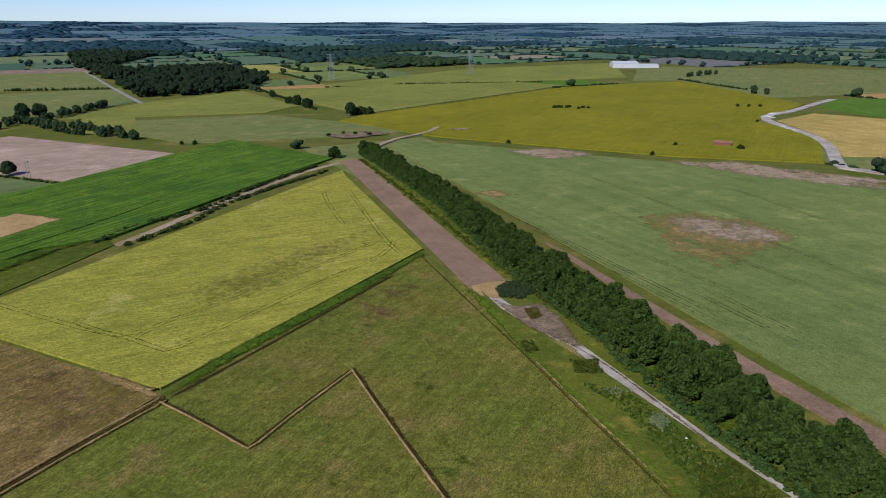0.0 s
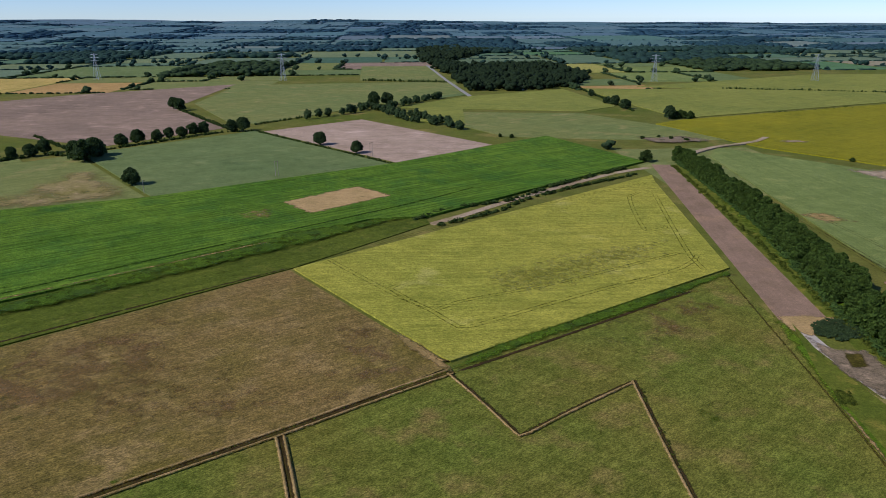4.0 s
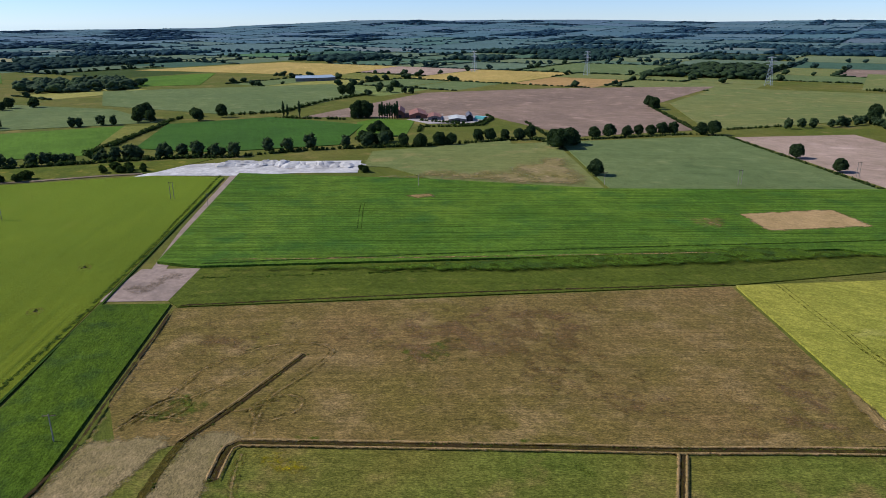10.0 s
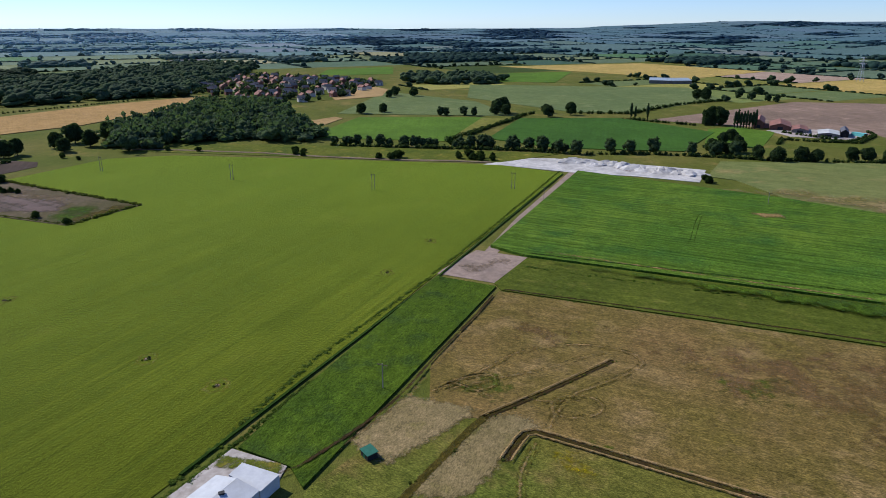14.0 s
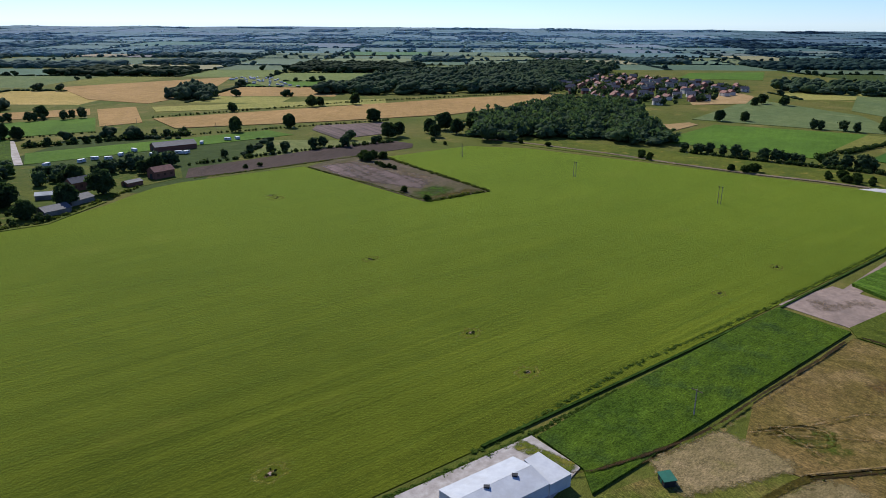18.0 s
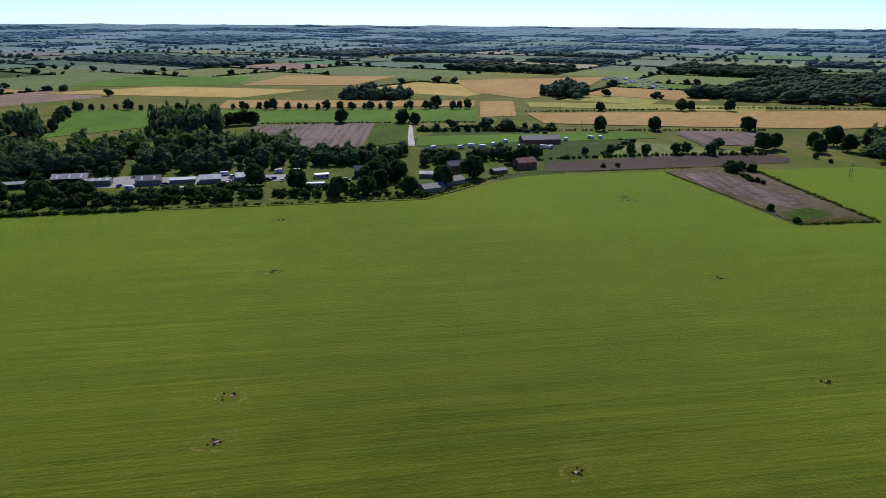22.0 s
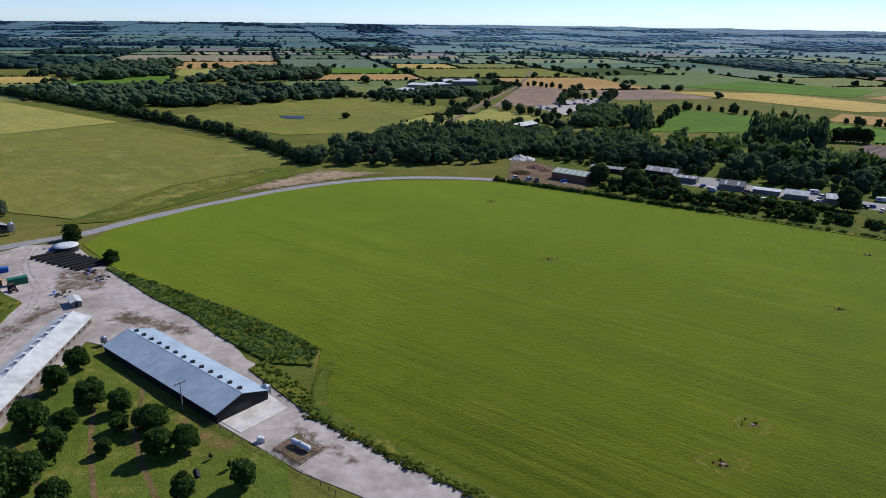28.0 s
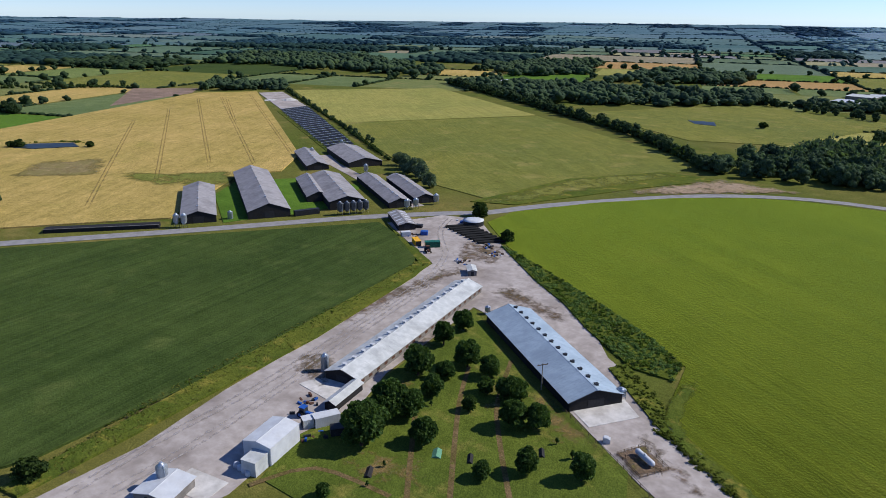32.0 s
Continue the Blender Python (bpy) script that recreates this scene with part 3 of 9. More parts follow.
field("green_field", [(-433.9, 78.7), (-249.5, 1.2), (-142.5, -44), (-99.9, -63.5), (10.1, -114.5), (55, -135.5), (62, -146), (68.5, -166), (123.9, -186), (170, -209), (200, -229), (204, -252), (188, -296), (165.3, -337), (142, -365), (118.1, -381), (75, -394), (50.5, -395), (16.2, -388), (-37.2, -366.5), (-127.8, -329.5), (-191.2, -305), (-228, -311), (-250, -317.4), (-268, -321.5), (-286.5, -319.0), (-320.2, -304.8), (-357.8, -287.5), (-314.7, -171.8), (-352.4, -152.4), (-414.5, -258.9), (-482.7, -229.3), (-495.7, -187.4), (-484, -101), (-461.4, 40.3)], "green", "broad even field of young green crop", h=0.16)
field("leafy_crop_field", [(-437.0, 88.8), (-365.7, 183.5), (-294.8, 257.9), (-220.3, 387.5), (-161.3, 534.6), (-72.7, 460.6), (-100, 395), (-143, 285), (-165, 270), (-268.7, 36.7), (-281.7, 23.4)], "maize", "tall leafy dark green crop in rows", h=1.2)
field("concrete_pad", [(-250.0, 0.7), (-278.2, 17.2), (-268.1, 38.4), (-239.4, 22.3)], "concrete", "square pad of pale old concrete", "pad", h=0.12)
field("chalk_yard", [(-462, 30), (-486, 60), (-483.0, 81.9), (-469.7, 117.3), (-443.0, 172.0), (-406.8, 155.3), (-424, 122), (-434.2, 87.5), (-459.2, 42.0)], "chalk", "bright white chalk ground", "yard", h=0.2)
field("pale_field", [(-440.4, 173.3), (-460, 255), (-439.6, 330.8), (-295.5, 259.3), (-363, 188)], "pale", "pale green field with drill rows", h=0.4)
field("wheat_field", [(-437.5, 333.7), (-394.3, 467.1), (-219.3, 388.8), (-294.0, 262.0)], "kgreen", "blue-green wheat", h=0.6)
field("tilled_field", [(-387.7, 469.5), (-349.4, 564.6), (-187.7, 484.9), (-217.7, 396.2)], "pink", "pale pinkish tilled soil", h=0.1)
field("brown_field", [(-684.1, 203.1), (-843.7, 418.7), (-807.3, 613.2), (-713.2, 810.6), (-582.5, 562.5), (-430.9, 472.5), (-452.0, 362.1), (-588.3, 367.8)], "plough", "wide brown tilled field", h=0.12)
field("bean_field", [(-570, 40), (-697.1, 79.7), (-697.9, 177.6), (-603.5, 236.8), (-510, 180), (-525, 90)], "beans", "vivid green bean field", h=0.5)
field("green_wheat_field", [(-37.1, 501.5), (-33.8, 535.4), (39.4, 499.0), (150.1, 439.0), (243.5, 374.3), (420, 250), (250, 0), (109, 118), (60, 250)], "wheat", "grey-green wheat with bare patches", h=0.55)
field("yellow_field", [(-93.7, 638.1), (-76.8, 671.3), (162.2, 940.6), (342.3, 1012.4), (380, 740), (279.3, 622.8), (288, 531.9), (241.2, 436), (156.0, 460), (-5.7, 547.6)], "yellow", "mustard yellow flowering crop", h=0.7)
field("lime_field", [(-236.8, 926.9), (95.7, 1028.7), (166.1, 964.0), (-78.1, 683.5), (-136.4, 768.6)], "ylime", "yellow-green crop", h=0.6)
field("gold_field", [(296.5, 622.1), (352.6, 668.6), (410, 615), (310, 453.4), (265.6, 458.1), (292.9, 550.5)], "gold", "golden ripe barley", h=0.6)
field("gold_barley_field", [(632.5, -131.2), (793.6, -371.6), (764.1, -432.4), (392.7, -252.4), (356, -216), (361.6, -190.2), (300, -124), (335, -58)], "gold", "golden ripe barley with wheel lines", h=0.7)
field("dark_wheat_field", [(310, -40), (232.0, -191), (190, -178), (178, -163), (152, -80), (142, -25), (160, 60)], "dark_wheat", "dark green wheat in drill rows", h=0.55)
field("light_field", [(755.1, -477.9), (661.8, -640.0), (417.0, -533.8), (495.8, -359.1)], "lightf", "light yellow-green grass field", h=0.3)
field("olive_field", [(495.8, -359.1), (411.9, -529), (201.9, -436), (195.9, -393.6), (224, -260), (273.0, -262)], "lightg", "olive green grass field", h=0.3)
field("fallow_plot", [(-359.6, -284.9), (-402.0, -286.6), (-412, -259.7), (-352.4, -152.4), (-314.7, -171.8)], "fallow", "rough brown fallow plot with weeds", "plot", h=0.2)
field("dark_tilled_field", [(-294.8, -326.4), (-316.4, -347), (-367.8, -332.5), (-433.5, -314.6), (-476, -296.2), (-471, -271), (-454.6, -262.6), (-376.0, -291.5), (-330, -309)], "darksoil", "dark brown tilled soil", h=0.15)
field("rough_pasture", [(402.6, -587.7), (321.9, -797.1), (163.9, -746.3), (190.7, -548.9), (249.9, -513.5)], "lightg", "rough green pasture", "pasture", h=0.25)
field("ripe_wheat_field", [(-470.6, -560.9), (-813.7, -382.4), (-918.3, -304.2), (-789.1, -292.4), (-647.9, -327.3), (-531.4, -410.9), (-436.1, -492.9)], "orange", "orange ripe wheat", h=0.6)
field("mauve_tilled_field", [(-169.1, -557.3), (-204.9, -614.5), (-302.3, -574.2), (-235.3, -464.5), (-163.5, -495.0)], "mauve", "mauve brown tilled soil in broad bands", h=0.15)
field("green_plot", [(-303.3, -573.8), (-328.6, -555.3), (-275.4, -466.8), (-236.5, -464.0)], "rank", "dark green crop plot", h=0.5)
field("vivid_grass_field", [(-34.8, -630.1), (-80.1, -807.9), (-448.9, -615.3), (-390.9, -537.5), (-150.0, -657.7)], "vivid", "vivid green grass field", h=0.3)
field("paddock", [(-297.6, -487.3), (-468.0, -415.7), (-460.0, -380.2), (-272.5, -448.7)], "vivid", "fresh green paddock", "paddock", h=0.25)
field("farm_lawn", [(134.3, -152), (120, -104), (113, -91.7), (112, -70), (104, -57), (86, -60), (40, -90), (54, -114), (78, -124), (92, -127)], "lawn", "mown green lawn of an orchard", "lawn", h=0.15)
field("farm_yard", [(128, -20), (131.8, -43.9), (141.7, -69.0), (158.3, -124.5), (175.7, -171.9), (204.1, -183.5), (229.6, -194.1), (222, -222), (206, -230), (181, -213), (150, -196), (128, -183), (110, -177), (86, -155), (67, -146), (60, -138), (44, -131), (0, -110), (0, -98), (50, -112), (76, -124), (128, -152), (136, -153), (121, -104), (114, -91), (112, -70), (104, -50), (104, -20)], "gravel", "pale worn gravel and concrete yard", "yard", h=0.08)
ribbon("perimeter_lane", smooth_line([(320, -38), (309.9, -57.5), (276.9, -123.2), (244.8, -191.0), (221.8, -227.7), (212, -240), (200, -275), (168.9, -336), (145, -367), (115.5, -389), (82.5, -399), (50, -402)]), 7.0, "asphalt", "worn grey concrete perimeter lane", "lane", 0.13)
ribbon("pad_lane", [(-272, 22), (-326.8, 41.4), (-436.8, 86.2), (-462, 92)], 5.5, "concrete", "grey farm track beside a ditch", "track", 0.13)
ribbon("belt_lane", smooth_line([(110, 40), (67.9, 114.2), (56.4, 137.3), (42.6, 171.7), (30.1, 193.8), (19.6, 211.5), (12.9, 225.6)]), 4.2, "track", "pale stony track along the trees", "track", 0.16)
ribbon("crossing_lane", smooth_line([(-66.8, 447), (-84.0, 420.0), (-106.8, 363.6), (-120.8, 324.7), (-128.9, 296.9), (-136.4, 276.9)]), 4.4, "earth_pale", "sandy track between crops", "track", 0.16)
field("margin_grass", [(-268, 37.5), (-165.5, 270.5), (-143.5, 285), (-137, 277), (-158, 202), (-232, 24), (-239, 22)], "margin_grass", "olive green grass margin between crop and meadow", "margin", h=0.32)
field("pale_field_end", [(-422.7, 165.5), (-470.8, 191.6), (-462.7, 304.7), (-413.5, 277.9), (-379.2, 220.9)], "pale", "pale green field with drill rows", h=0.38)
field("farmstead_grass", [(-622.2, 238.2), (-641.1, 270.1), (-616.8, 279.1), (-607.8, 291.2), (-530.6, 246.4), (-526.6, 235.3), (-536.2, 204.2)], "vivid", "bright lawn beside a farmhouse", "grass", h=0.2)
field("farmstead_yard", [(-615.7, 286.8), (-627.3, 314.1), (-605.9, 360.8), (-594.3, 365.0), (-561.2, 332.8), (-579.8, 291.3)], "gravel", "pale yard of a farmstead", "yard", h=0.25)

# ---- trees and hedges ----
def ico(level):
    bm = bmesh.new()
    bmesh.ops.create_icosphere(bm, subdivisions=level, radius=1.0)
    v = np.array([p.co[:] for p in bm.verts])
    f = np.array([[q.index for q in p.verts] for p in bm.faces])
    bm.free()
    return v, f


ICO = {k: ico(k) for k in (1, 2, 3)}
rng = np.random.default_rng(7)


def lobe(level, centre, size, rough, seed):
    """One uneven clump of foliage."""
    v, f = ICO[level]
    off = np.array([noise.noise(Vector(p * 1.9) + Vector((seed * 3.7, seed * 1.3, 0))) + 0.6 * noise.noise(Vector(p * 4.3) + Vector((0, seed * 2.1, 5))) for p in v])
    return v * (1 + rough * off)[:, None] * np.array(size) + np.array(centre), f


def leaf_cloud(n, centre, size, leaf, r):
    """Loose leaf sprays on the skin of a clump."""
    d = r.normal(size=(n, 3))
    d /= np.linalg.norm(d, axis=1)[:, None]
    d[:, 2] = np.where(d[:, 2] < -0.4, -d[:, 2], d[:, 2])
    c = d * np.array(size) * r.uniform(0.8, 1.17, (n, 1)) + np.array(centre)
    a, b = r.normal(size=(n, 3)), r.normal(size=(n, 3))
    a /= np.linalg.norm(a, axis=1)[:, None]
    b -= a * (a * b).sum(1)[:, None]
    b /= np.linalg.norm(b, axis=1)[:, None]
    s = leaf * r.uniform(0.6, 1.4, (n, 1))
    v = np.stack([c - a * s, c + b * s * 0.8, c + a * s, c - b * s * 0.8], 1).reshape(-1, 3)
    return v, np.arange(4 * n).reshape(n, 4)


def gather(pieces):
    vs, fs, n = [], [], 0
    for v, f in pieces:
        vs.append(v)
        fs += (f + n).tolist()
        n += len(v)
    return np.concatenate(vs), fs


def crown(seed, h, w, low, lobes, level, sprays, leaf, shape="round"):
    """Crown of many clumps between low and h, w wide."""
    r = np.random.default_rng(seed)
    out = []
    for k in range(lobes):
        u = (k + 0.5) / lobes
        z = low + (h - low) * (0.12 + 0.74 * u)
        spread = {"round": math.sin(math.pi * min(0.98, 0.22 + 0.66 * u)), "tall": 0.55 * math.sin(math.pi * min(0.97, 0.2 + 0.75 * u)), "cone": 1.02 - u}[shape]
        a = k * 2.4 + r.uniform(-0.5, 0.5)
        d = w / 2 * spread * r.uniform(0.35, 0.72)
        size = w / 2 * r.uniform(0.38, 0.58) * (0.72 if u > 0.8 else 1.0) * (0.8 if shape != "round" else 1)
        c = (d * math.cos(a), d * math.sin(a), z)
        dims = (size, size, size * r.uniform(0.72, 0.95) * (1.5 if shape == "tall" else 1))
        out.append(lobe(level, c, tuple(0.88 * q for q in dims), 0.34, seed * 10 + k))
        if sprays:
            out.append(leaf_cloud(sprays, c, dims, leaf, r))
    out.append(lobe(level, (0, 0, low + (h - low) * 0.5), (w * 0.3, w * 0.3, (h - low) * 0.42), 0.3, seed * 10 + 99))
    return gather(out)


def trunk(h, w, low, seed):
    r = np.random.default_rng(seed + 50)
    s = Shape()
    rad = 0.03 * h + 0.06
    s.tube((0, 0, -0.2), (0, 0, low + 0.1 * (h - low)), rad, rad * 0.75)
    s.tube((0, 0, low + 0.05 * (h - low)), (0, 0, low + 0.6 * (h - low)), rad * 0.75, rad * 0.3)
    for k in range(5):
        a = k * 1.3 + r.uniform(0, 0.6)
        z = low + (h - low) * r.uniform(0.0, 0.35)
        s.tube((0, 0, z), (w * 0.3 * math.cos(a), w * 0.3 * math.sin(a), z + (h - low) * 0.3), rad * 0.45, rad * 0.15, 5)
    return s


TREE_KINDS = {}
TREE_NAMES = {"orchard": "orchard_tree", "sapling": "sapling", "belt": "belt_tree", "oak": "hedgerow_tree", "pale": "hedgerow_tree", "willow": "willow_tree", "bush": "bush", "poplar": "poplar_tree"}


def tree_kind(key, h, w, low, lobes, level, sprays, leaf, mat, shape="round", n=4):
    """n models of a kind, each one metre-true and ready to copy."""
    made = []
    for k in range(n):
        seed = len(TREE_KINDS) * 20 + k + 1
        v, f = crown(seed, h * (0.92 + 0.05 * k), w, low, lobes, level, sprays, leaf, shape)
        made.append((trunk(h, w, low, seed).mesh("trunk", M["bark"]), mesh("crown", v, f, M[mat]), v, f, mat))
    TREE_KINDS[key] = made


def tree(key, x, y, s=1.0, label="broadleaf tree in full dark leaf", group="", k=None):
    name = TREE_NAMES[key]
    tm, cm, *_ = TREE_KINDS[key][int(rng.integers(len(TREE_KINDS[key]))) if k is None else k]
    t = thing(name, pose(x, y, 0, 0, 0, float(rng.uniform(0, 360))) @ Matrix.Scale(s, 4), label, "tree", group)
    part("trunk", tm, t)
    part("crown", cm, t)
    return t


tree_kind("orchard", 5.5, 4.8, 0.9, 13, 2, 300, 0.3, "leaf_lit", n=5)
tree_kind("sapling", 2.2, 1.3, 0.6, 5, 1, 40, 0.12, "leaf_lit", "cone", n=2)
tree_kind("belt", 8.5, 6.4, 0.4, 13, 1, 190, 0.5, "belt_leaf", n=5)
tree_kind("oak", 13.0, 13.0, 0.9, 13, 1, 190, 0.75, "leaf", n=5)
tree_kind("pale", 15.0, 11.0, 0.9, 12, 1, 120, 0.6, "leaf_lit", n=3)
tree_kind("willow", 9.0, 9.0, 0.8, 11, 1, 120, 0.42, "leaf_blue", n=3)
tree_kind("bush", 3.2, 4.2, 0.0, 8, 1, 90, 0.26, "hedge", n=4)
tree_kind("poplar", 22.0, 6.0, 1.5, 10, 1, 30, 0.5, "leaf", "tall", n=2)


tree_kind("oak_row", 12.0, 11.5, 0.5, 11, 1, 16, 0.55, "leaf", n=5)
tree_kind("pale_row", 14.0, 10.5, 1.4, 11, 1, 26, 0.55, "leaf_lit", n=3)
tree_kind("poplar_row", 22.0, 6.5, 1.0, 10, 1, 26, 0.5, "leaf", "tall", n=3)
tree_kind("bush_row", 3.2, 4.2, 0.0, 6, 1, 16, 0.25, "hedge", n=3)


class Mass:
    """Foliage too far or too dense to count, joined into one mesh."""

    def __init__(self, leafy=True):
        self.v, self.f, self.n = [], [], 0
        self.base = []
        for k in range(6):
            pieces = []
            r = np.random.default_rng(900 + k)
            pieces.append(lobe(1, (0, 0, 0.5), (0.4, 0.4, 0.44), 0.4, 300 + 7 * k))
            for j in range(4):
                a = j * 1.57 + k
                pieces.append(lobe(1, (0.3 * math.cos(a), 0.3 * math.sin(a), 0.34 + 0.11 * j), (0.3, 0.3, 0.27), 0.4, 340 + 7 * k + j))
            if leafy:
                for j in range(3):
                    a = j * 2.1 + k
                    pieces.append(self.tuft(9, (0.34 * math.cos(a), 0.34 * math.sin(a), 0.42 + 0.17 * j), (0.38, 0.38, 0.34), 0.15, r))
            v, f = gather(pieces)
            self.base.append((v, np.array(f)))
        self.small = []
        for k in range(6):
            pieces = [lobe(1, (0, 0, 0.38), (0.42, 0.42, 0.42) if leafy else (0.5, 0.5, 0.5), 0.4, 500 + k)]
            if leafy:
                pieces.append(self.tuft(16, (0, 0, 0.42), (0.5, 0.5, 0.5), 0.17, np.random.default_rng(700 + k)))
            v, f = gather(pieces)
            self.small.append((v, np.array(f)))

    def tuft(self, n, centre, size, leaf, r):
        v, f = leaf_cloud(n, centre, size, leaf, r)
        return v, np.concatenate([f[:, :3], f[:, [0, 2, 3]]])

    def put(self, x, y, z, w, h, small=False):
        v, f = (self.small if small else self.base)[int(rng.integers(6))]
        a = rng.uniform(0, 6.28)
        ca, sa = math.cos(a), math.sin(a)
        vv = np.empty_like(v)
        vv[:, 0] = (v[:, 0] * ca - v[:, 1] * sa) * w + x
        vv[:, 1] = (v[:, 0] * sa + v[:, 1] * ca) * w + y
        vv[:, 2] = v[:, 2] * h + z
        self.v.append(vv)
        self.f.append(np.asarray(f) + self.n)
        self.n += len(v)

    def put_tree(self, key, x, y, s):
        _, _, v, f, _ = TREE_KINDS[key][int(rng.integers(len(TREE_KINDS[key])))]
        a = rng.uniform(0, 6.28)
        vv = np.stack([(v[:, 0] * math.cos(a) - v[:, 1] * math.sin(a)) * s + x, (v[:, 0] * math.sin(a) + v[:, 1] * math.cos(a)) * s + y, v[:, 2] * s], 1)
        self.v.append(vv)
        tri = [q[:3] for q in f] + [(q[0], q[2], q[3]) for q in f if len(q) == 4]
        self.f.append(np.asarray(tri) + self.n)
        self.n += len(v)

    def row(self, line, w, h, step, gap=0.0, jitter=0.3, small=True, low=False, skip=None):
        """A hedge or a bank of scrub along a plan line."""
        for (x0, y0), (x1, y1) in zip(line[:-1], line[1:]):
            d = math.hypot(x1 - x0, y1 - y0)
            for k in range(max(1, int(d / step))):
                if rng.uniform() < gap:
                    continue
                t = (k + rng.uniform(0, 1)) / max(1, int(d / step))
                x, y = x0 + (x1 - x0) * t + rng.normal() * jitter, y0 + (y1 - y0) * t + rng.normal() * jitter
                if skip and skip(x, y):
                    continue
                q = rng.uniform(0.65, 1.3)
                self.put(x, y, (land(x, y) if low else 0) - 0.15, w * q * rng.uniform(0.8, 1.2), h * q, small)

    def done(self, name, mat, label, category):
        if not self.v:
            return None
        v = np.concatenate(self.v)
        f = np.concatenate(self.f)
        me = bpy.data.meshes.new(name)
        me.vertices.add(len(v))
        me.vertices.foreach_set("co", v.ravel())
        me.loops.add(3 * len(f))
        me.loops.foreach_set("vertex_index", f.ravel())
        me.polygons.add(len(f))
        me.polygons.foreach_set("loop_start", np.arange(0, 3 * len(f), 3))
        me.materials.append(M[mat])
        me.update(calc_edges=True)
        return tagged(new(name, me), label, category, kind="stuff")


# the belt of trees along the old runway
bx = [(-52.5, 486), (-24, 412), (6, 338), (34, 246), (54, 195), (67, 156), (77, 129), (92, 96)]
for (x0, y0), (x1, y1) in zip(bx[:-1], bx[1:]):
    d = math.hypot(x1 - x0, y1 - y0)
    nx, ny = -(y1 - y0) / d, (x1 - x0) / d
    for k in range(int(d / 5.4)):
        t = (k + rng.uniform(0, 1)) / int(d / 5.4)
        wide = float(np.interp(y0 + (y1 - y0) * t, [150, 420], [1.0, 0.5]))
        for side in (-8.0, -4.4, -0.6, 3.2):
            o = side * wide + rng.normal() * 0.8
            tree("belt", x0 + (x1 - x0) * t + nx * o, y0 + (y1 - y0) * t + ny * o, float(rng.uniform(0.72, 1.3)) * (0.72 + 0.28 * wide), "dense dark green tree in a shelter belt", "trees of the shelter belt")

m = Mass()
west = [(x - q * 0.93, y - q * 0.36) for (x, y), q in zip(bx, (5.6, 6.0, 7.0, 9.5, 11.0, 11.6, 11.6, 11.6))]
east = [(x + 4.6 * 0.93, y + 4.6 * 0.36) for x, y in bx]
m.row(west, 1.9, 1.7, 0.7, 0.12, 0.9, False)
m.row(west, 1.2, 0.9, 0.6, 0.2, 1.2)
m.row(east, 2.6, 2.6, 1.2, 0.1, 0.7, False)
m.done("belt_shrubs", "leaf_lit", "lighter green shrubs under the shelter belt", "bushes")

# ---- more fields and plots ----
FIELD_H = 0.3
field("lime_strip_field", [(-367.8, 656.8), (-334.7, 788.9), (-255.2, 913.5), (-152.0, 754.3), (-175.3, 700.3), (-262.8, 679.4)], "ylime", "pale lime green field", h=FIELD_H)
field("grass_field", [(-352.9, 624.1), (-171.2, 683.5), (-93.2, 634.5), (-20.0, 579.4), (-81.5, 550.3), (-155.8, 529.4), (-192.3, 523.2), (-240.8, 558.7)], "pale", "pale green grass field with bare marks", h=FIELD_H)
field("hedged_field_north", [(-552.1, 889.2), (-434.1, 916.7), (-343.8, 800.1), (-382.1, 688.6), (-416.1, 662.5)], "kgreen", "green hedged wheat field", h=FIELD_H)
field("hedged_field_far", [(-746.2, 1212.7), (-629.1, 1266.3), (-454.5, 978.0), (-577.8, 932.1)], "pale", "pale green hedged field", h=FIELD_H)
field("pale_stubble_field", [(-173.2, 985.1), (48.7, 1294.2), (333.3, 1427.5), (280.2, 1083.7), (119.9, 1027.0), (-63.7, 978.3)], "ylime", "pale yellow-green field", h=FIELD_H)
field("grazing_field", [(276.2, 1035.1), (362.4, 1326.8), (740.7, 1197.7), (529.9, 848.6), (366.7, 797.0), (340.2, 1030.8)], "pale", "pale green grazing field", h=FIELD_H)
field("vivid_plot", [(379.3, 710.2), (426.1, 777.3), (494.7, 790.3), (401.3, 635.6)], "vivid", "vivid green grass plot", h=FIELD_H)
field("pale_wheat_field", [(-589.8, 600.7), (-698.1, 799.7), (-435.5, 968.9), (-359.8, 816.2), (-396.5, 663.6), (-409.9, 562.5), (-423.4, 500.6), (-454.7, 501.7)], "pale", "pale green wheat field", h=FIELD_H)
field("lime_plot", [(-340.0, 602.5), (-330.5, 752.8), (-247.7, 573.2), (-295.9, 576.5)], "ylime", "lime green crop", h=FIELD_H)
field("blue_green_field", [(-1090.0, 45.0), (-1053.3, 248.8), (-1037.6, 358.0), (-879.3, 347.4), (-739.4, 199.9), (-745.0, 141.1), (-897.1, 34.6)], "kgreen", "blue-green wheat field", h=FIELD_H)
field("ripe_strip_field", [(-1549.7, 124.3), (-1670.6, 461.9), (-1383.5, 623.6), (-1199.7, 415.0), (-1421.8, 239.6)], "gold", "pale ripe barley", h=FIELD_H)
field("bright_plot", [(-1154.0, 48.4), (-1345.2, 130.8), (-1378.2, 250.6), (-1127.8, 180.3)], "vivid", "bright green plot", h=FIELD_H)
field("olive_plot", [(-598.1, 18.6), (-692.6, 74.6), (-705.4, 24.4)], "lightg", "olive green field", h=FIELD_H)
field("light_meadow", [(-577.5, -108.6), (-704.5, -80.5), (-705.0, 43.7), (-556.8, 5.7)], "vivid", "fresh green meadow before a village", "meadow", h=FIELD_H)
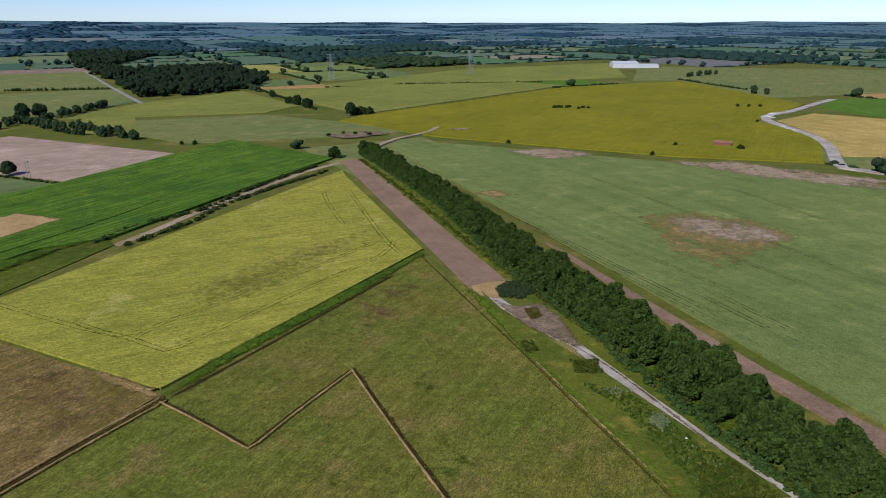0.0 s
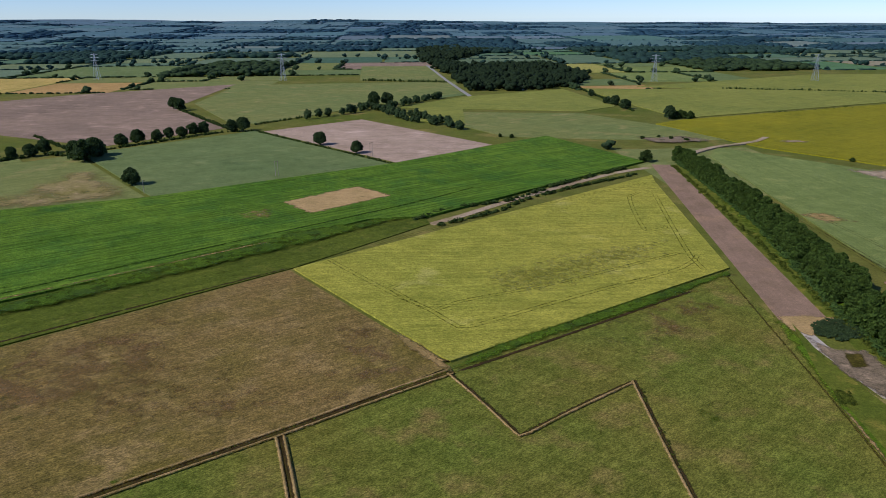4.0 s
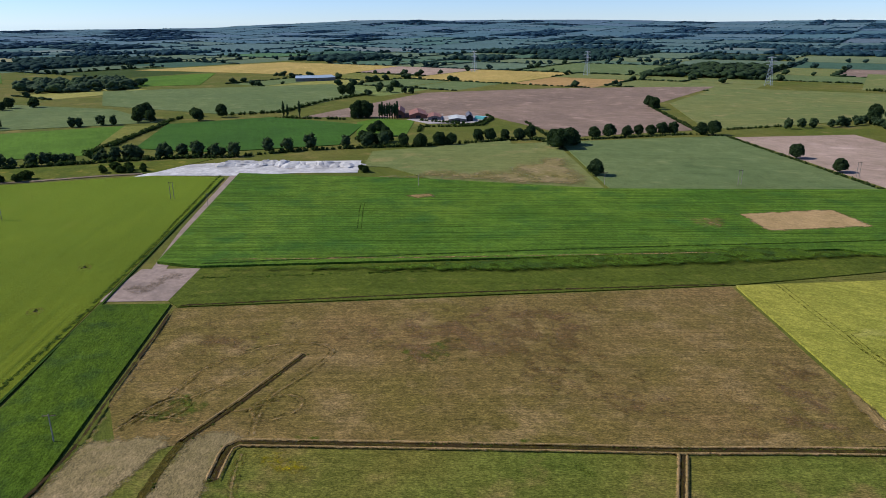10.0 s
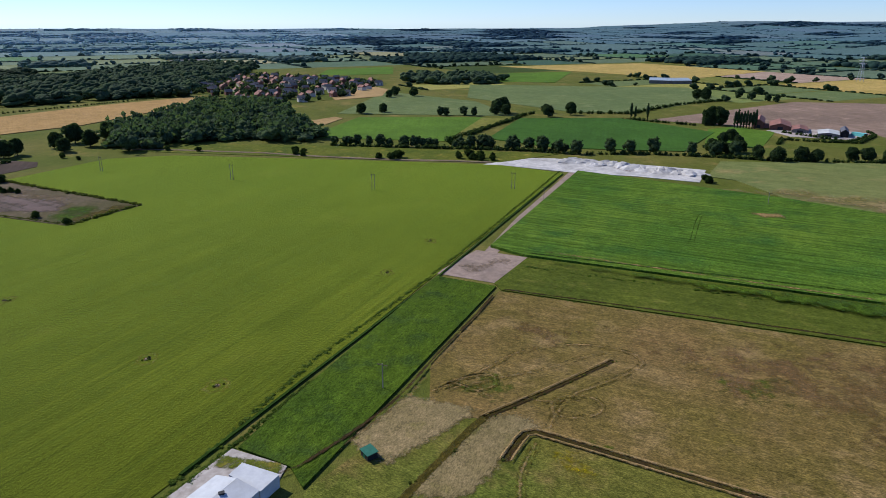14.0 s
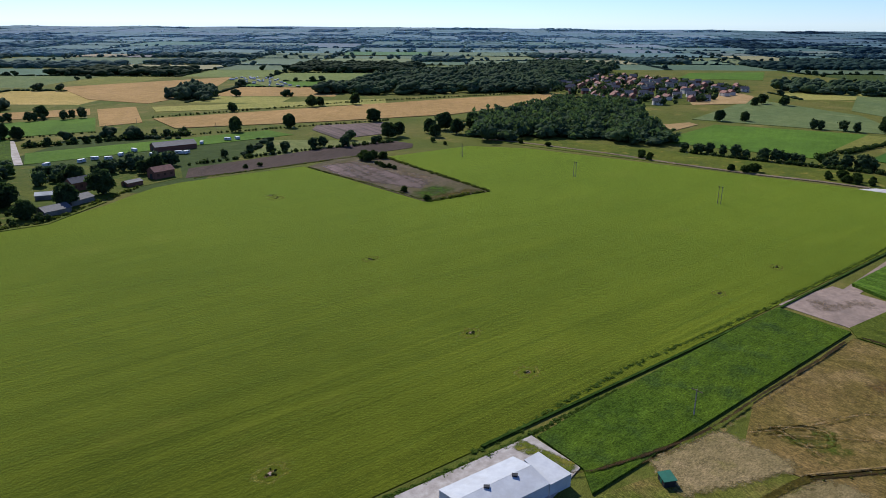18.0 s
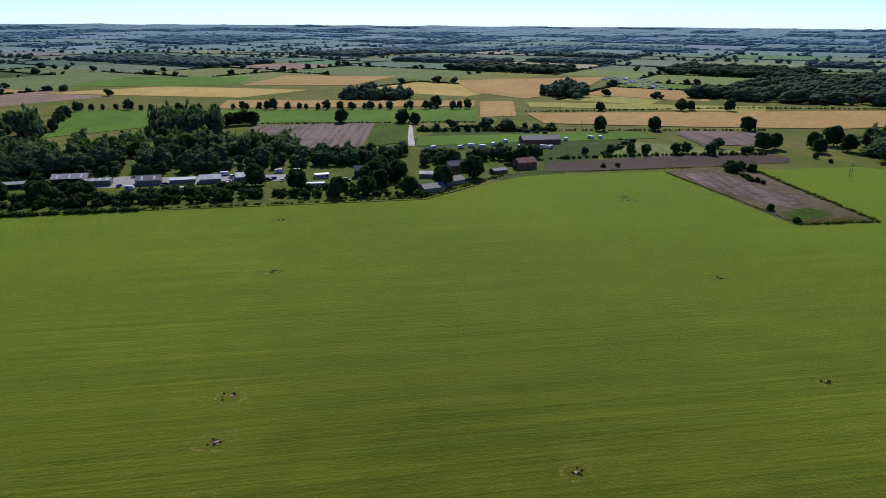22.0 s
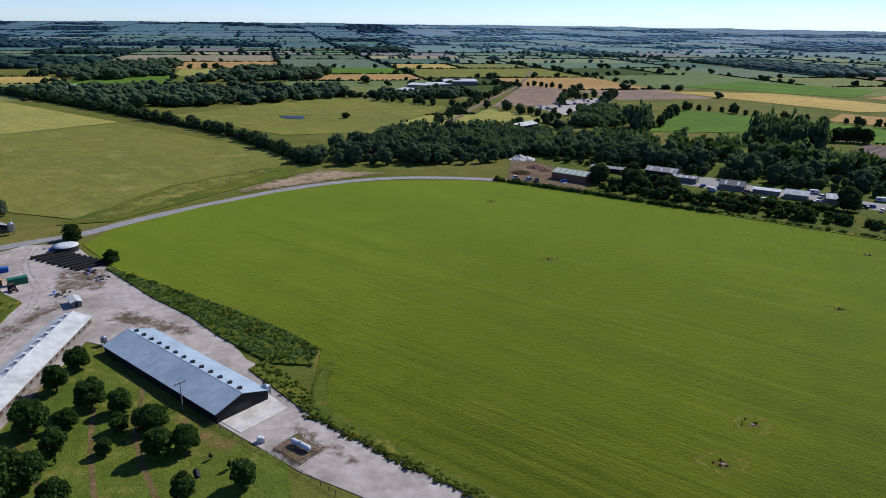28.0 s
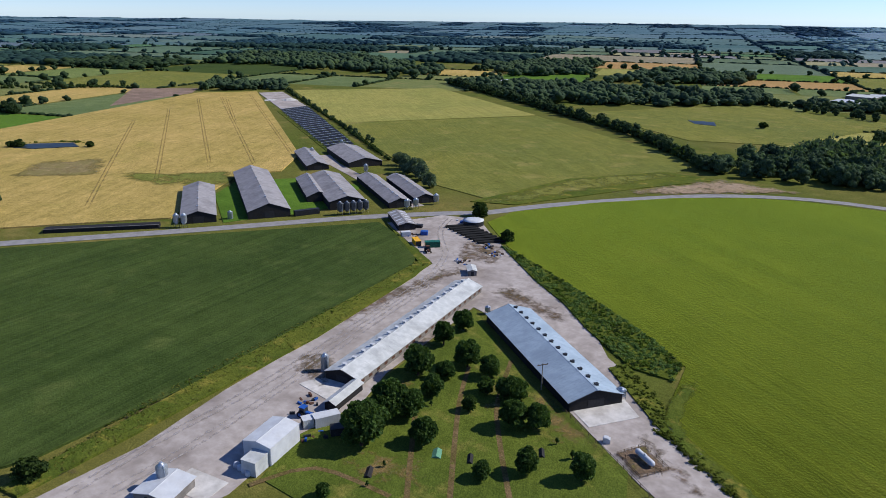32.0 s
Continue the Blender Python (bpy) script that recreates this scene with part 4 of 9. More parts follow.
field("village_field", [(-734.1, -106.1), (-975.3, -72.9), (-852.8, 42.4), (-714.1, 75.7)], "kgreen", "green field near the village", h=FIELD_H)
field("bright_far_plot", [(-1284.0, -220.7), (-1449.6, -227.0), (-1539.8, -102.0), (-1320.0, -87.7)], "vivid", "bright green plot", h=FIELD_H)
field("river_grass", [(-511.7, -220.4), (-544.4, -194.2), (-537.1, -82.9), (-500.4, 86.8), (-469.1, 42.8), (-488.1, -87.0)], "verge", "rough green grass beside a hedge", "grass", h=0.2)
field("tan_plot", [(-492.8, -671.8), (-529.6, -657.0), (-447.9, -548.0), (-411.0, -558.8)], "orange", "stubble plot in stripes", h=FIELD_H)
field("ripe_field_a", [(-635.4, -944.7), (-905.1, -879.4), (-675.1, -703.7), (-557.6, -671.5), (-552.0, -767.5)], "orange", "orange ripe wheat", h=FIELD_H)
field("ripe_field_b", [(-243.6, -829.8), (-493.5, -684.1), (-459.7, -638.0), (-210.8, -761.0)], "orange", "strip of orange ripe wheat", h=FIELD_H)
field("ripe_field_c", [(-320.5, -1019.9), (-443.0, -1168.1), (-594.7, -1058.0), (-453.6, -938.8)], "orange", "orange ripe wheat", h=FIELD_H)
field("ripe_field_d", [(-63.0, -1023.7), (-222.1, -1047.0), (-376.4, -902.7), (-264.0, -850.1)], "gold", "strip of pale ripe barley", h=FIELD_H)
field("vivid_far_plot", [(-95.2, -1105.2), (-208.4, -1253.4), (-380.1, -1163.4), (-308.9, -1024.3)], "vivid", "vivid green field", h=FIELD_H)
field("green_strip", [(-537.5, -641.6), (-742.3, -470.2), (-694.0, -437.9), (-508.9, -601.6)], "lightf", "strip of light green grass", h=FIELD_H)
field("mauve_plot", [(-490.3, -384.8), (-511.9, -397.2), (-566.3, -352.7), (-509.4, -314.7), (-460.3, -335.6)], "mauve", "mauve tilled plot", h=FIELD_H)
field("dry_pasture", [(131.5, -641.0), (123.3, -745.0), (46.1, -683.1), (77.2, -597.0)], "lightf", "dry yellowish pasture", "pasture", h=FIELD_H)
field("brown_plot", [(123.1, -761.2), (125.6, -1038.3), (49.6, -995.4), (53.2, -803.6)], "plough", "brown tilled plot", h=FIELD_H)
field("garden_ground", [(51.0, -399.7), (-37.4, -368.4), (-192.5, -305.7), (-237.3, -323.9), (-266.6, -330.9), (-295.2, -329.1), (-321.9, -360.8), (-264.6, -452.1), (-166.6, -478.1), (-40.0, -532.0), (67.8, -561.1)], "scrub", "rough gardens and yards", "gardens", h=0.1)
field("yard_road", [(-26.8, -428.3), (-152.4, -384.0), (-155.1, -400.8), (-90.8, -428.5), (-66.3, -446.6)], "asphalt", "grey yard before the workshops", "yard", h=0.12)
field("works_yard", [(51.6, -404.9), (6.0, -390.1), (1.8, -415.9), (40.6, -464.2), (58.5, -472.0)], "yard_dirt", "brown dirt works yard", "yard", h=0.13)
field("grass_bank", [(231.3, -249.8), (229.6, -331.8), (202.4, -392.3), (169.4, -395.3), (189.7, -341.1), (211.7, -262.2)], "verge", "rough flowering grass bank", "bank", h=0.3)
field("farm_grass", [(278.4, -138.6), (276.7, -147.5), (269.7, -170.0), (268.3, -195.0), (294.5, -229.1), (328.2, -222.3), (351.1, -184.6), (329.1, -159.9)], "vivid", "bright green grass between the sheds", "grass", h=0.1)
field("rubble_yard", [(751.7, -427.6), (746.2, -456.4), (604.4, -399.0), (597.3, -365.0)], "gravel", "pale rubble yard beyond solar panels", "yard", h=0.3)
field("solar_ground", [(597.0, -358.6), (603.4, -400.3), (387.9, -300.9), (393.0, -274.5)], "verge", "grass under solar panels", "grass", h=0.2)
field("tilled_corner", [(731.6, -250.3), (888.1, -332.7), (842.4, -394.8), (797.4, -366.5)], "plough", "brown tilled corner", h=0.2)
field("verge_strip", [(228.5, -192.6), (204.1, -182.3), (177.2, -172.2), (169.7, -157.7), (150.8, -102.2), (130.8, -19.5), (135.7, -17.7), (169.7, -133.3), (180.4, -168.6)], "verge", "rough grass verge beside a track", "verge", h=0.5)
field("field_edge_grass", [(62.8, -144.1), (56.6, -135.1), (10.1, -114.0), (13.4, -113.2), (59.0, -134.0), (82.4, -149.7), (80.4, -155.4)], "verge", "rough grass edge", "verge", h=0.3)
field("soil_margin", [(42.5, 275.8), (46.3, 269.8), (85.1, 166.3), (99.2, 135.3), (95.0, 128.3), (78.2, 168.0)], "bare", "bare pinkish soil margin beside the trees", "strip", h=0.62)
field("belt_verge", [(-54.6, 460.0), (-48.9, 467.7), (42.9, 228.9), (65.0, 156.2), (79.1, 114.5), (70.1, 114.2), (54.0, 148.2), (36.3, 189.8), (23.3, 232.0)], "verge", "olive green verge under the trees", "verge", h=0.2)
field("lane_scrub", [(12.8, 224.1), (20.6, 202.4), (41.5, 166.9), (67.9, 114.2), (47.0, 114.4), (32.2, 156.6), (19.4, 190.0)], "verge", "weedy verge beside the track", "verge", h=0.31)
soft("crop_margin", [(-265.5, 36.1), (-227.5, 122.8), (-185.2, 240.2), (-148.4, 285.6), (-168.8, 230.4), (-208.5, 136.6)], "rank", "green margin of the leafy crop", TOPS["leafy_crop_field"] + 0.02, 6.0, 0.15, 0.8)
field("stone_apron", [(-98.1, -61.7), (-135.9, -43.4), (-129.6, -29.8), (-114.2, -32.2)], "yard_worn", "broken grey concrete apron", "apron", h=0.15)
ribbon("east_road", smooth_line([(261.6, 404.1), (246.1, 422.3), (274.1, 491.3), (286.1, 537.1), (287.5, 576.8), (290.2, 629.4), (310.1, 662.4), (339.2, 685.7), (400.9, 752.3), (431.9, 782.4)]), 8.0, "track", "pale grey farm road", "road", 0.8)
ribbon("works_lane", smooth_line([(139.0, -638.4), (139.8, -783.3), (132.0, -1055.6), (153.4, -1373.1)]), 6.0, "grey_earth", "grey country road", "road", 0.4)
ribbon("north_lane", [(-635.8, 1280.1), (-443.3, 961.6), (-334.7, 788.9)], 5.0, "asphalt", "narrow lane beside a wood", "road", 0.5)
ribbon("airfield_lane", smooth_line([(-522, -235), (-519.0, -211.3), (-516, -186), (-511.1, -161.8), (-504.4, -125.4), (-494.1, -94.9), (-484.3, -56.2), (-477.3, -21.6), (-474.5, 9.9), (-468.6, 36.2)]), 4.0, "grey_earth", "grey perimeter lane beyond the green crop", "lane", 0.42, 0.0)
field("tan_paddock", [(-617.4, -151.1), (-644.8, -145.5), (-708.1, -104.3), (-695.8, -94.7), (-599.9, -118.0)], "straw", "dry tan paddock beside a wood", "paddock", h=0.36)
field("tan_village_field", [(-959.6, -149.9), (-1054.8, -95.5), (-1006.2, -73.3), (-913.3, -74.3), (-867.4, -127.8)], "straw", "dry tan field before the village", h=0.36)
ribbon("sandy_track", smooth_line([(-52, 486), (-46.2, 509.5), (-34.6, 537.6), (-19.4, 558.1), (-9.6, 574.9), (-4, 596)], 5), 4.5, "earth_pale", "pale sandy track past the belt's end", "track", 0.95)
soft("rubble_ground", [(-99, 560), (-83.7, 560), (-63.9, 577), (-40, 566), (-55.2, 548), (-77.0, 536)], "grey_earth", "grey stony ground with rubble", 0.95, 10.0, 0.1, 0.85)
soft("yellow_bare_patch", [(0, 580), (20, 590), (28, 582), (8, 572)], "earth_pale", "bare pale place at the edge of a yellow crop", 1.02, 8.0, 0.1, 0.7)
ribbon("garden_lane", [(-269.7, -449.9), (-323.2, -545.9)], 5.0, "track", "pale lane between plots", "lane", 0.4)
ribbon("shed_lane", [(241.8, -223.8), (269.5, -228.6), (301.2, -238.3), (355.1, -253.3), (381.9, -265.4)], 7.0, "gravel", "gravel lane between sheds", "lane", 0.15)
soft_strip("crop_line", [(-271.9, 35.3), (-237.8, 123.4), (-204.8, 202.7), (-161.9, 300.0), (-144.8, 350.0)], 1.0, "dark_green", "dark line through the leafy crop", TOPS["leafy_crop_field"] + 0.03, 1.2, 0.3, 0.0, 0.8)
soft_strip("crop_line", [(-273.6, 43.5), (-232.2, 125.4), (-184.4, 224.9)], 0.7, "straw_bank", "dry line through the leafy crop", TOPS["leafy_crop_field"] + 0.04, 1.2, 0.25, 0.0, 0.62)
soft_strip("ditch_line", [(-233.2, 23.4), (-200.1, 107.8), (-158.8, 202.2)], 0.5, "dark_soil", "dark ditch along the meadow", 0.42, 0.9, 0.4, 0.0, 0.85)
ribbon("field_ditch", [(-430.4, 78.1), (-247.9, 2.4), (-126.4, -51.5)], 0.8, "dark_green", "dark ditch between field and track", "ditch", 0.5, 0.2)
ribbon("field_rim", [(55.7, -398.1), (-37.3, -367.2), (-192.4, -304.4), (-233.2, -317.9)], 3.0, "verge", "grassy rim of the field", "verge", 0.42, 0.1)

# thin and bare places, broken at their edges
soft("thin_wheat_patch", [(90.9, 322.1), (117.4, 324.5), (141.7, 314.0), (153.7, 284.6), (141.6, 269.5), (123.0, 253.2), (99.9, 243.5), (88.8, 258.5)], "earth_red", "thin reddish patches in green wheat", TOPS["green_wheat_field"] + 0.02, 16.0, 0.12, 0.62)
soft("bare_wheat_patch", [(97.8, 313.1), (115.4, 314.6), (133.4, 306.6), (149.3, 283.1), (138.4, 272.5), (117.7, 272.9), (103.5, 293.9)], "earth_pale", "bare pale patches in green wheat", TOPS["green_wheat_field"] + 0.05, 12.0, 0.16, 0.72)
soft("bare_wheat_strip", [(144.1, 442.8), (187.1, 441.5), (251.8, 388.0), (237.3, 364.0), (184.5, 394.1)], "earth_pale", "long bare strip along green wheat", TOPS["green_wheat_field"] + 0.02, 14.0, 0.08, 0.8)
soft("bare_wheat_strip", [(42.4, 485.6), (79.5, 495.4), (107.6, 466.9), (69.2, 452.5)], "earth_pale", "bare strip along green wheat", TOPS["green_wheat_field"] + 0.02, 12.0, 0.08, 0.85)
soft("red_wheat_patch", [(14.0, 360.7), (26.6, 370.5), (39.3, 358.8), (28.2, 350.7)], "earth_red", "small reddish bare patch in wheat", TOPS["green_wheat_field"] + 0.02, 8.0, 0.15, 0.8)
soft("belt_grass", [(-47.6, 454.1), (42.2, 225.2), (65.0, 156.2), (79.1, 114.5), (74.5, 114.2), (55.6, 153.5), (38.4, 202.2)], "bright_green", "fresh grass under the trees", 0.36, 4.0, 0.2, 0.7)
soft_strip("lane_ruts", [(33.8, 189.8), (46.4, 168.4), (58.6, 138.0), (67.7, 113.8)], 0.5, "yard_dirt", "brown rut along a stony track", 0.24, 0.6, 0.4, -1.7, 0.7)
soft_strip("lane_ruts", [(33.8, 189.8), (46.4, 168.4), (58.6, 138.0), (67.7, 113.8)], 0.4, "verge", "grass along the middle of a stony track", 0.24, 0.5, 0.4, 0.3, 0.5)
soft("straw_patch_in_lane", [(8.6, 227.8), (16.8, 232.1), (25.1, 234.2), (26.3, 226.5), (18.1, 216.4), (12.5, 218.4)], "straw", "pale straw at a track end", 0.36, 2.5, 0.5)
soft("grey_track_patch", [(16.5, 215.4), (23.9, 209.1), (31.7, 212.3), (36.5, 201.3), (39.4, 179.3), (33.8, 184.4), (25.1, 194.7)], "grey_earth", "trodden grey stony earth at a track end", 0.37, 3.0, 0.4)
soft("olive_track_patch", [(25.6, 207.7), (30.4, 209.0), (31.5, 201.4), (27.3, 198.9)], "olive_grass", "grass between track arms", 0.40, 1.5, 0.5, 0.9)
soft("red_earth_patch", [(28.4, 187.5), (35.3, 183.7), (39.0, 173.1), (33.8, 170.2), (29.6, 178.7)], "earth_red", "reddish dry earth beside a track", 0.38, 3.0, 0.4)
soft("bright_lane_grass", [(6.7, 229.5), (20.6, 202.4), (34.1, 159.4), (42.8, 142.1), (50.3, 114.4), (44.7, 114.5), (32.3, 149.5), (22.9, 176.0)], "bright_green", "fresh green grass beside a ditch", 0.365, 3.0, 0.3)
soft("dark_lane_weeds", [(33.1, 161.8), (39.6, 157.9), (47.5, 152.2), (58.8, 126.6), (61.3, 114.3), (49.7, 114.4), (42.8, 142.1)], "dark_green", "dark rank weeds between ditch and track", 0.385, 4.0, 0.4)
soft_strip("lane_ditch", [(-11.2, 267.2), (5.9, 220.6), (22.4, 176.0), (31.6, 149.5), (39.4, 128.8), (44.3, 114.5), (48.6, 103.8)], 0.3, "olive_grass", "narrow dark ditch along the meadow", 0.40, 0.5, 0.9, 0.0, 0.8)
soft_strip("lane_ditch_straw", [(22.4, 176.0), (31.6, 149.5), (39.4, 128.8), (44.3, 114.5)], 0.4, "straw_bank", "dry grass along a ditch", 0.41, 0.7, 0.5, 1.1, 0.75)
soft("barley_bare_patch", [(437.8, -92.3), (473.7, -113.3), (459.0, -150.0), (413.6, -129.5)], "dry_earth", "bare weedy patches in ripe barley", TOPS["gold_barley_field"] + 0.02, 14.0, 0.06, 0.85)
soft("barley_green_strip", [(418.6, -137.6), (392.5, -163.4), (371.3, -195.4), (336.7, -176.2), (368.3, -143.5)], "lightg", "green weedy strips in ripe barley", TOPS["gold_barley_field"] + 0.02, 12.0, 0.06, 0.8)
soft("dry_bank_patch", [(194.1, -319.3), (170.1, -396.9), (123.4, -400.8), (167.1, -343.6)], "earth_pale", "pale dry earth beside the lane", TOPS["grass_bank"] + 0.02, 14.0, 0.12, 0.8)
soft("bank_flowers", [(229, -252), (228, -330), (204, -388), (190, -388), (200, -340), (216, -262)], "lightg", "olive flowering grass on a bank", TOPS["grass_bank"] + 0.01, 10.0, 0.1, 0.75)
soft("flattened_barley", [(-92.3, 225.0), (-63.7, 269.8), (-31.9, 301.1), (-34.0, 267.5), (-58.6, 219.2), (-75.0, 203.3)], "flat_barley", "paler flattened streaks in barley", TOPS["barley_field"] + 0.02, 14.0, 0.35, 0.5)
soft("tangled_barley", [(-92.3, 225.0), (-61.9, 263.2), (-35.5, 298.5), (-35.1, 273.8), (-59.8, 223.0), (-75.9, 205.4)], "tangle", "tangled flattened barley", TOPS["barley_field"] + 0.035, 18.0, 0.3, 0.5)
soft("barley_margin", [(-8.2, 265.8), (-7.2, 262.2), (-27.9, 221.1), (-57.3, 174.3), (-65.6, 157.7), (-69.5, 153.3), (-70.4, 154.4), (-63.9, 173.0), (-41.6, 211.0)], "rank", "dark green weedy margin of the barley", TOPS["barley_field"] + 0.03, 3.0, 0.3, 0.85)
soft_strip("barley_margin_ditch", [(-17.5, 240.1), (-55.1, 174.6), (-68.2, 153.0)], 0.7, "dark_soil", "dry brown line along the barley margin", 0.42, 0.6, 0.6)
soft("barley_corner_earth", [(-97.3, 169.5), (-84.6, 163.2), (-73.2, 156.7), (-69.0, 152.2), (-73.7, 153.3), (-87.0, 160.2)], "worn", "bare dry earth at a barley corner", TOPS["barley_field"] + 0.03, 2.5, 0.4, 0.9)
for q in ([(-105.6, 79.7), (-95.8, 92.1), (-92.0, 88.8), (-98.8, 77.6)], [(-9.7, 162.9), (-2.3, 164.3), (-0.8, 154.2), (-7.1, 152.9)], [(-26.8, 124.5), (-15.2, 127.4), (-11.0, 118.8), (-23.1, 115.4)], [(-5.7, 130.3), (9.2, 132.3), (13.1, 120.4), (-0.7, 118.7)], [(-60.2, 163.5), (-53.6, 166.5), (-52.6, 157.6)], [(-170.2, 73.6), (-170.8, 97.1), (-152.2, 91.0), (-154.7, 70.8)], [(-174.3, 13.9), (-169.5, 25.8), (-152.9, 18.0), (-160.4, 1.5)]):
    soft("green_meadow_patch", list(q), "meadow_green", "greener patches in the meadow", 0.375, 12.0, 0.2, 0.52)
for q in ([(-128.8, 183.6), (-87.1, 163.8), (-70.2, 150.9), (-82.4, 131.1), (-91.4, 121.4)], [(-40.2, 203.3), (-9.7, 256.9), (-4.7, 221.7), (-24.1, 186.7), (-33.0, 179.5)], [(-205.0, 48.9), (-171.0, 154.3), (-125.6, 118.8), (-157.0, 76.3)], [(-217.6, 24.6), (-200.7, 48.0), (-181.8, 37.4), (-188.4, 15.0)], [(-154.2, 104.1), (-114.0, 129.5), (-93.9, 118.9), (-131.9, 90.9)]):
    soft("brown_meadow_patch", list(q), "brown_grass", "reddish brown seeding grass in the meadow", 0.37, 24.0, 0.12, 0.52)
soft("yellow_flowers", [(-136.0, 26.2), (-133.6, 32.4), (-126.2, 36.8), (-123.0, 35.1), (-125.0, 30.7), (-131.5, 27.0)], "flower", "patch of yellow wild flowers in the meadow", TOPS["meadow"] + 0.09, 4.0, 0.7, 0.55)
soft("trench_green_margin", [(-143.9, 28.4), (-137.9, 39.9), (-130.7, 50.7), (-118.2, 73.0), (-111.4, 87.0), (-109.0, 85.4), (-116.8, 70.4), (-128.8, 49.0), (-140.9, 28.6)], "bright_green", "fresh green margin along a trench", 0.40, 3.0, 0.4, 0.45)
for q, e in (([(137.7, -24.3), (151.2, -58.6), (145.7, -60.5), (130.8, -27.6)], 4.0), ([(164.3, -111.3), (169.4, -176.1), (160.8, -176.4), (152.7, -111.6)], 4.0), ([(141.4, -164.8), (143.2, -178.6), (110.4, -170.8), (106.4, -162.6)], 4.0), ([(65.8, -130.2), (52.2, -126.7), (38.1, -119.2), (41.2, -115.8)], 2.5), ([(188.8, -201.9), (168.6, -207.7), (157.9, -188.9), (174.0, -180.6)], 4.0), ([(145.2, -87.5), (144.7, -98.1), (128.2, -101.3), (126.3, -85.6)], 3.0)):
    soft("yard_dirt", list(q), "yard_dirt", "brown dirt and weeds worn into a yard", 0.17, e * 2, 0.25, 0.62)
for q in ([(139.3, -138.9), (135.7, -142.9), (104.8, -97.1), (111.7, -97.5)], [(113.5, -132.3), (109.0, -134.6), (81.6, -107.9), (88.4, -107.6)], [(97.5, -77.8), (86.0, -87.2), (80.6, -79.1), (91.4, -67.4)], [(90.5, -124.7), (83.9, -127.7), (62.4, -115.8), (70.4, -110.2)]):
    soft("worn_lawn", list(q), "worn", "dry yellowish places in the orchard grass", TOPS["farm_lawn"] + 0.01, 8.0, 0.2, 0.6)
soft("straw_patch", [(-221.4, 279.3), (-205.8, 325.1), (-177.8, 313.6), (-195.5, 266.6)], "straw", "patch of dry straw-coloured grass in a leafy crop", TOPS["leafy_crop_field"] + 0.02, 5.0, 0.25)
soft("crop_gap", [(-235.2, 254.8), (-219.3, 264.8), (-205.7, 254.7), (-216.6, 244.4)], "worn", "gap of dry earth in the leafy crop", TOPS["leafy_crop_field"] + 0.02, 12.0, 0.25, 0.6)
soft("crop_gap", [(-334.4, 154.9), (-331.4, 168.8), (-322.7, 166.1), (-325.3, 154.0)], "worn", "gap of dry earth in the leafy crop", TOPS["leafy_crop_field"] + 0.02, 5.0, 0.2, 0.8)
soft("fallow_mottle", [(-377.8, -290.6), (-398.1, -252.9), (-371.3, -192.6), (-335.9, -193.1), (-357.6, -256.5)], "grey_earth", "grey bare earth in a fallow plot", TOPS["fallow_plot"] + 0.02, 12.0, 0.08, 0.55)
soft("fallow_earth", [(-363.2, -279.0), (-388, -268.0), (-374, -232.1), (-358.6, -191.6), (-337.9, -188.1), (-339.3, -225.3), (-346.7, -253.5)], "mauve", "bare mauve earth in a fallow plot", TOPS["fallow_plot"] + 0.03, 8.0, 0.12, 0.8)
soft("fallow_weeds", [(-328.6, -191.9), (-352.1, -186.7), (-350.2, -168.4), (-324.6, -171.1), (-317.6, -176.4)], "rank", "green weeds in a fallow plot", TOPS["fallow_plot"] + 0.03, 8.0, 0.12, 0.7)
soft("fallow_straw", [(-352, -166), (-356, -154), (-320, -171), (-324, -176)], "olive_grass", "rough olive grass at the end of a fallow plot", TOPS["fallow_plot"] + 0.04, 6.0, 0.15, 0.8)
soft("apron_moss", [(-133.4, -45.0), (-130.5, -30.1), (-126.5, -31.0), (-129.0, -45.8)], "verge", "moss and weeds on broken concrete", TOPS["stone_apron"] + 0.01, 1.5, 0.8, 0.8)
soft("pad_stains", [(-260.5, 4.7), (-271.3, 30.2), (-263.6, 33.9), (-246.6, 12.8)], "grey_earth", "dark stains on a concrete pad", TOPS["concrete_pad"] + 0.02, 8.0, 0.15, 0.5)
soft("chalk_dirt", [(-472.3, 98.0), (-464.2, 127.9), (-430.3, 148.8), (-437.6, 120.9)], "concrete", "grey dirt on a chalk yard", TOPS["chalk_yard"] + 0.02, 8.0, 0.08, 0.6)
soft("dry_grass_west", [(-159.6, -5.6), (-152.3, 11.7), (-148.2, 9.4), (-129.8, -8.3), (-138.2, -18.0)], "dry", "dry pale cut grass", 0.39, 4.5, 0.35)
soft("dry_grass_east", [(-148.6, 14.6), (-150.3, 21.9), (-144.2, 26.2), (-139.4, 21.8), (-117.7, 7.7), (-119.3, -5.0)], "dry", "dry pale cut grass", 0.39, 4.5, 0.35)

# wheel lines in the crops
def wheel_lines(line, mat="wheel", h=0.95, gap=1.8, width=0.45, step=6.0, label="pair of wheel lines through a crop", most=0.6):
    for off in (-gap / 2, gap / 2):
        soft_strip("wheel_line", line, width * 0.7, mat, label, h, width * 0.8, 0.6, off, most, "wheel track", step)


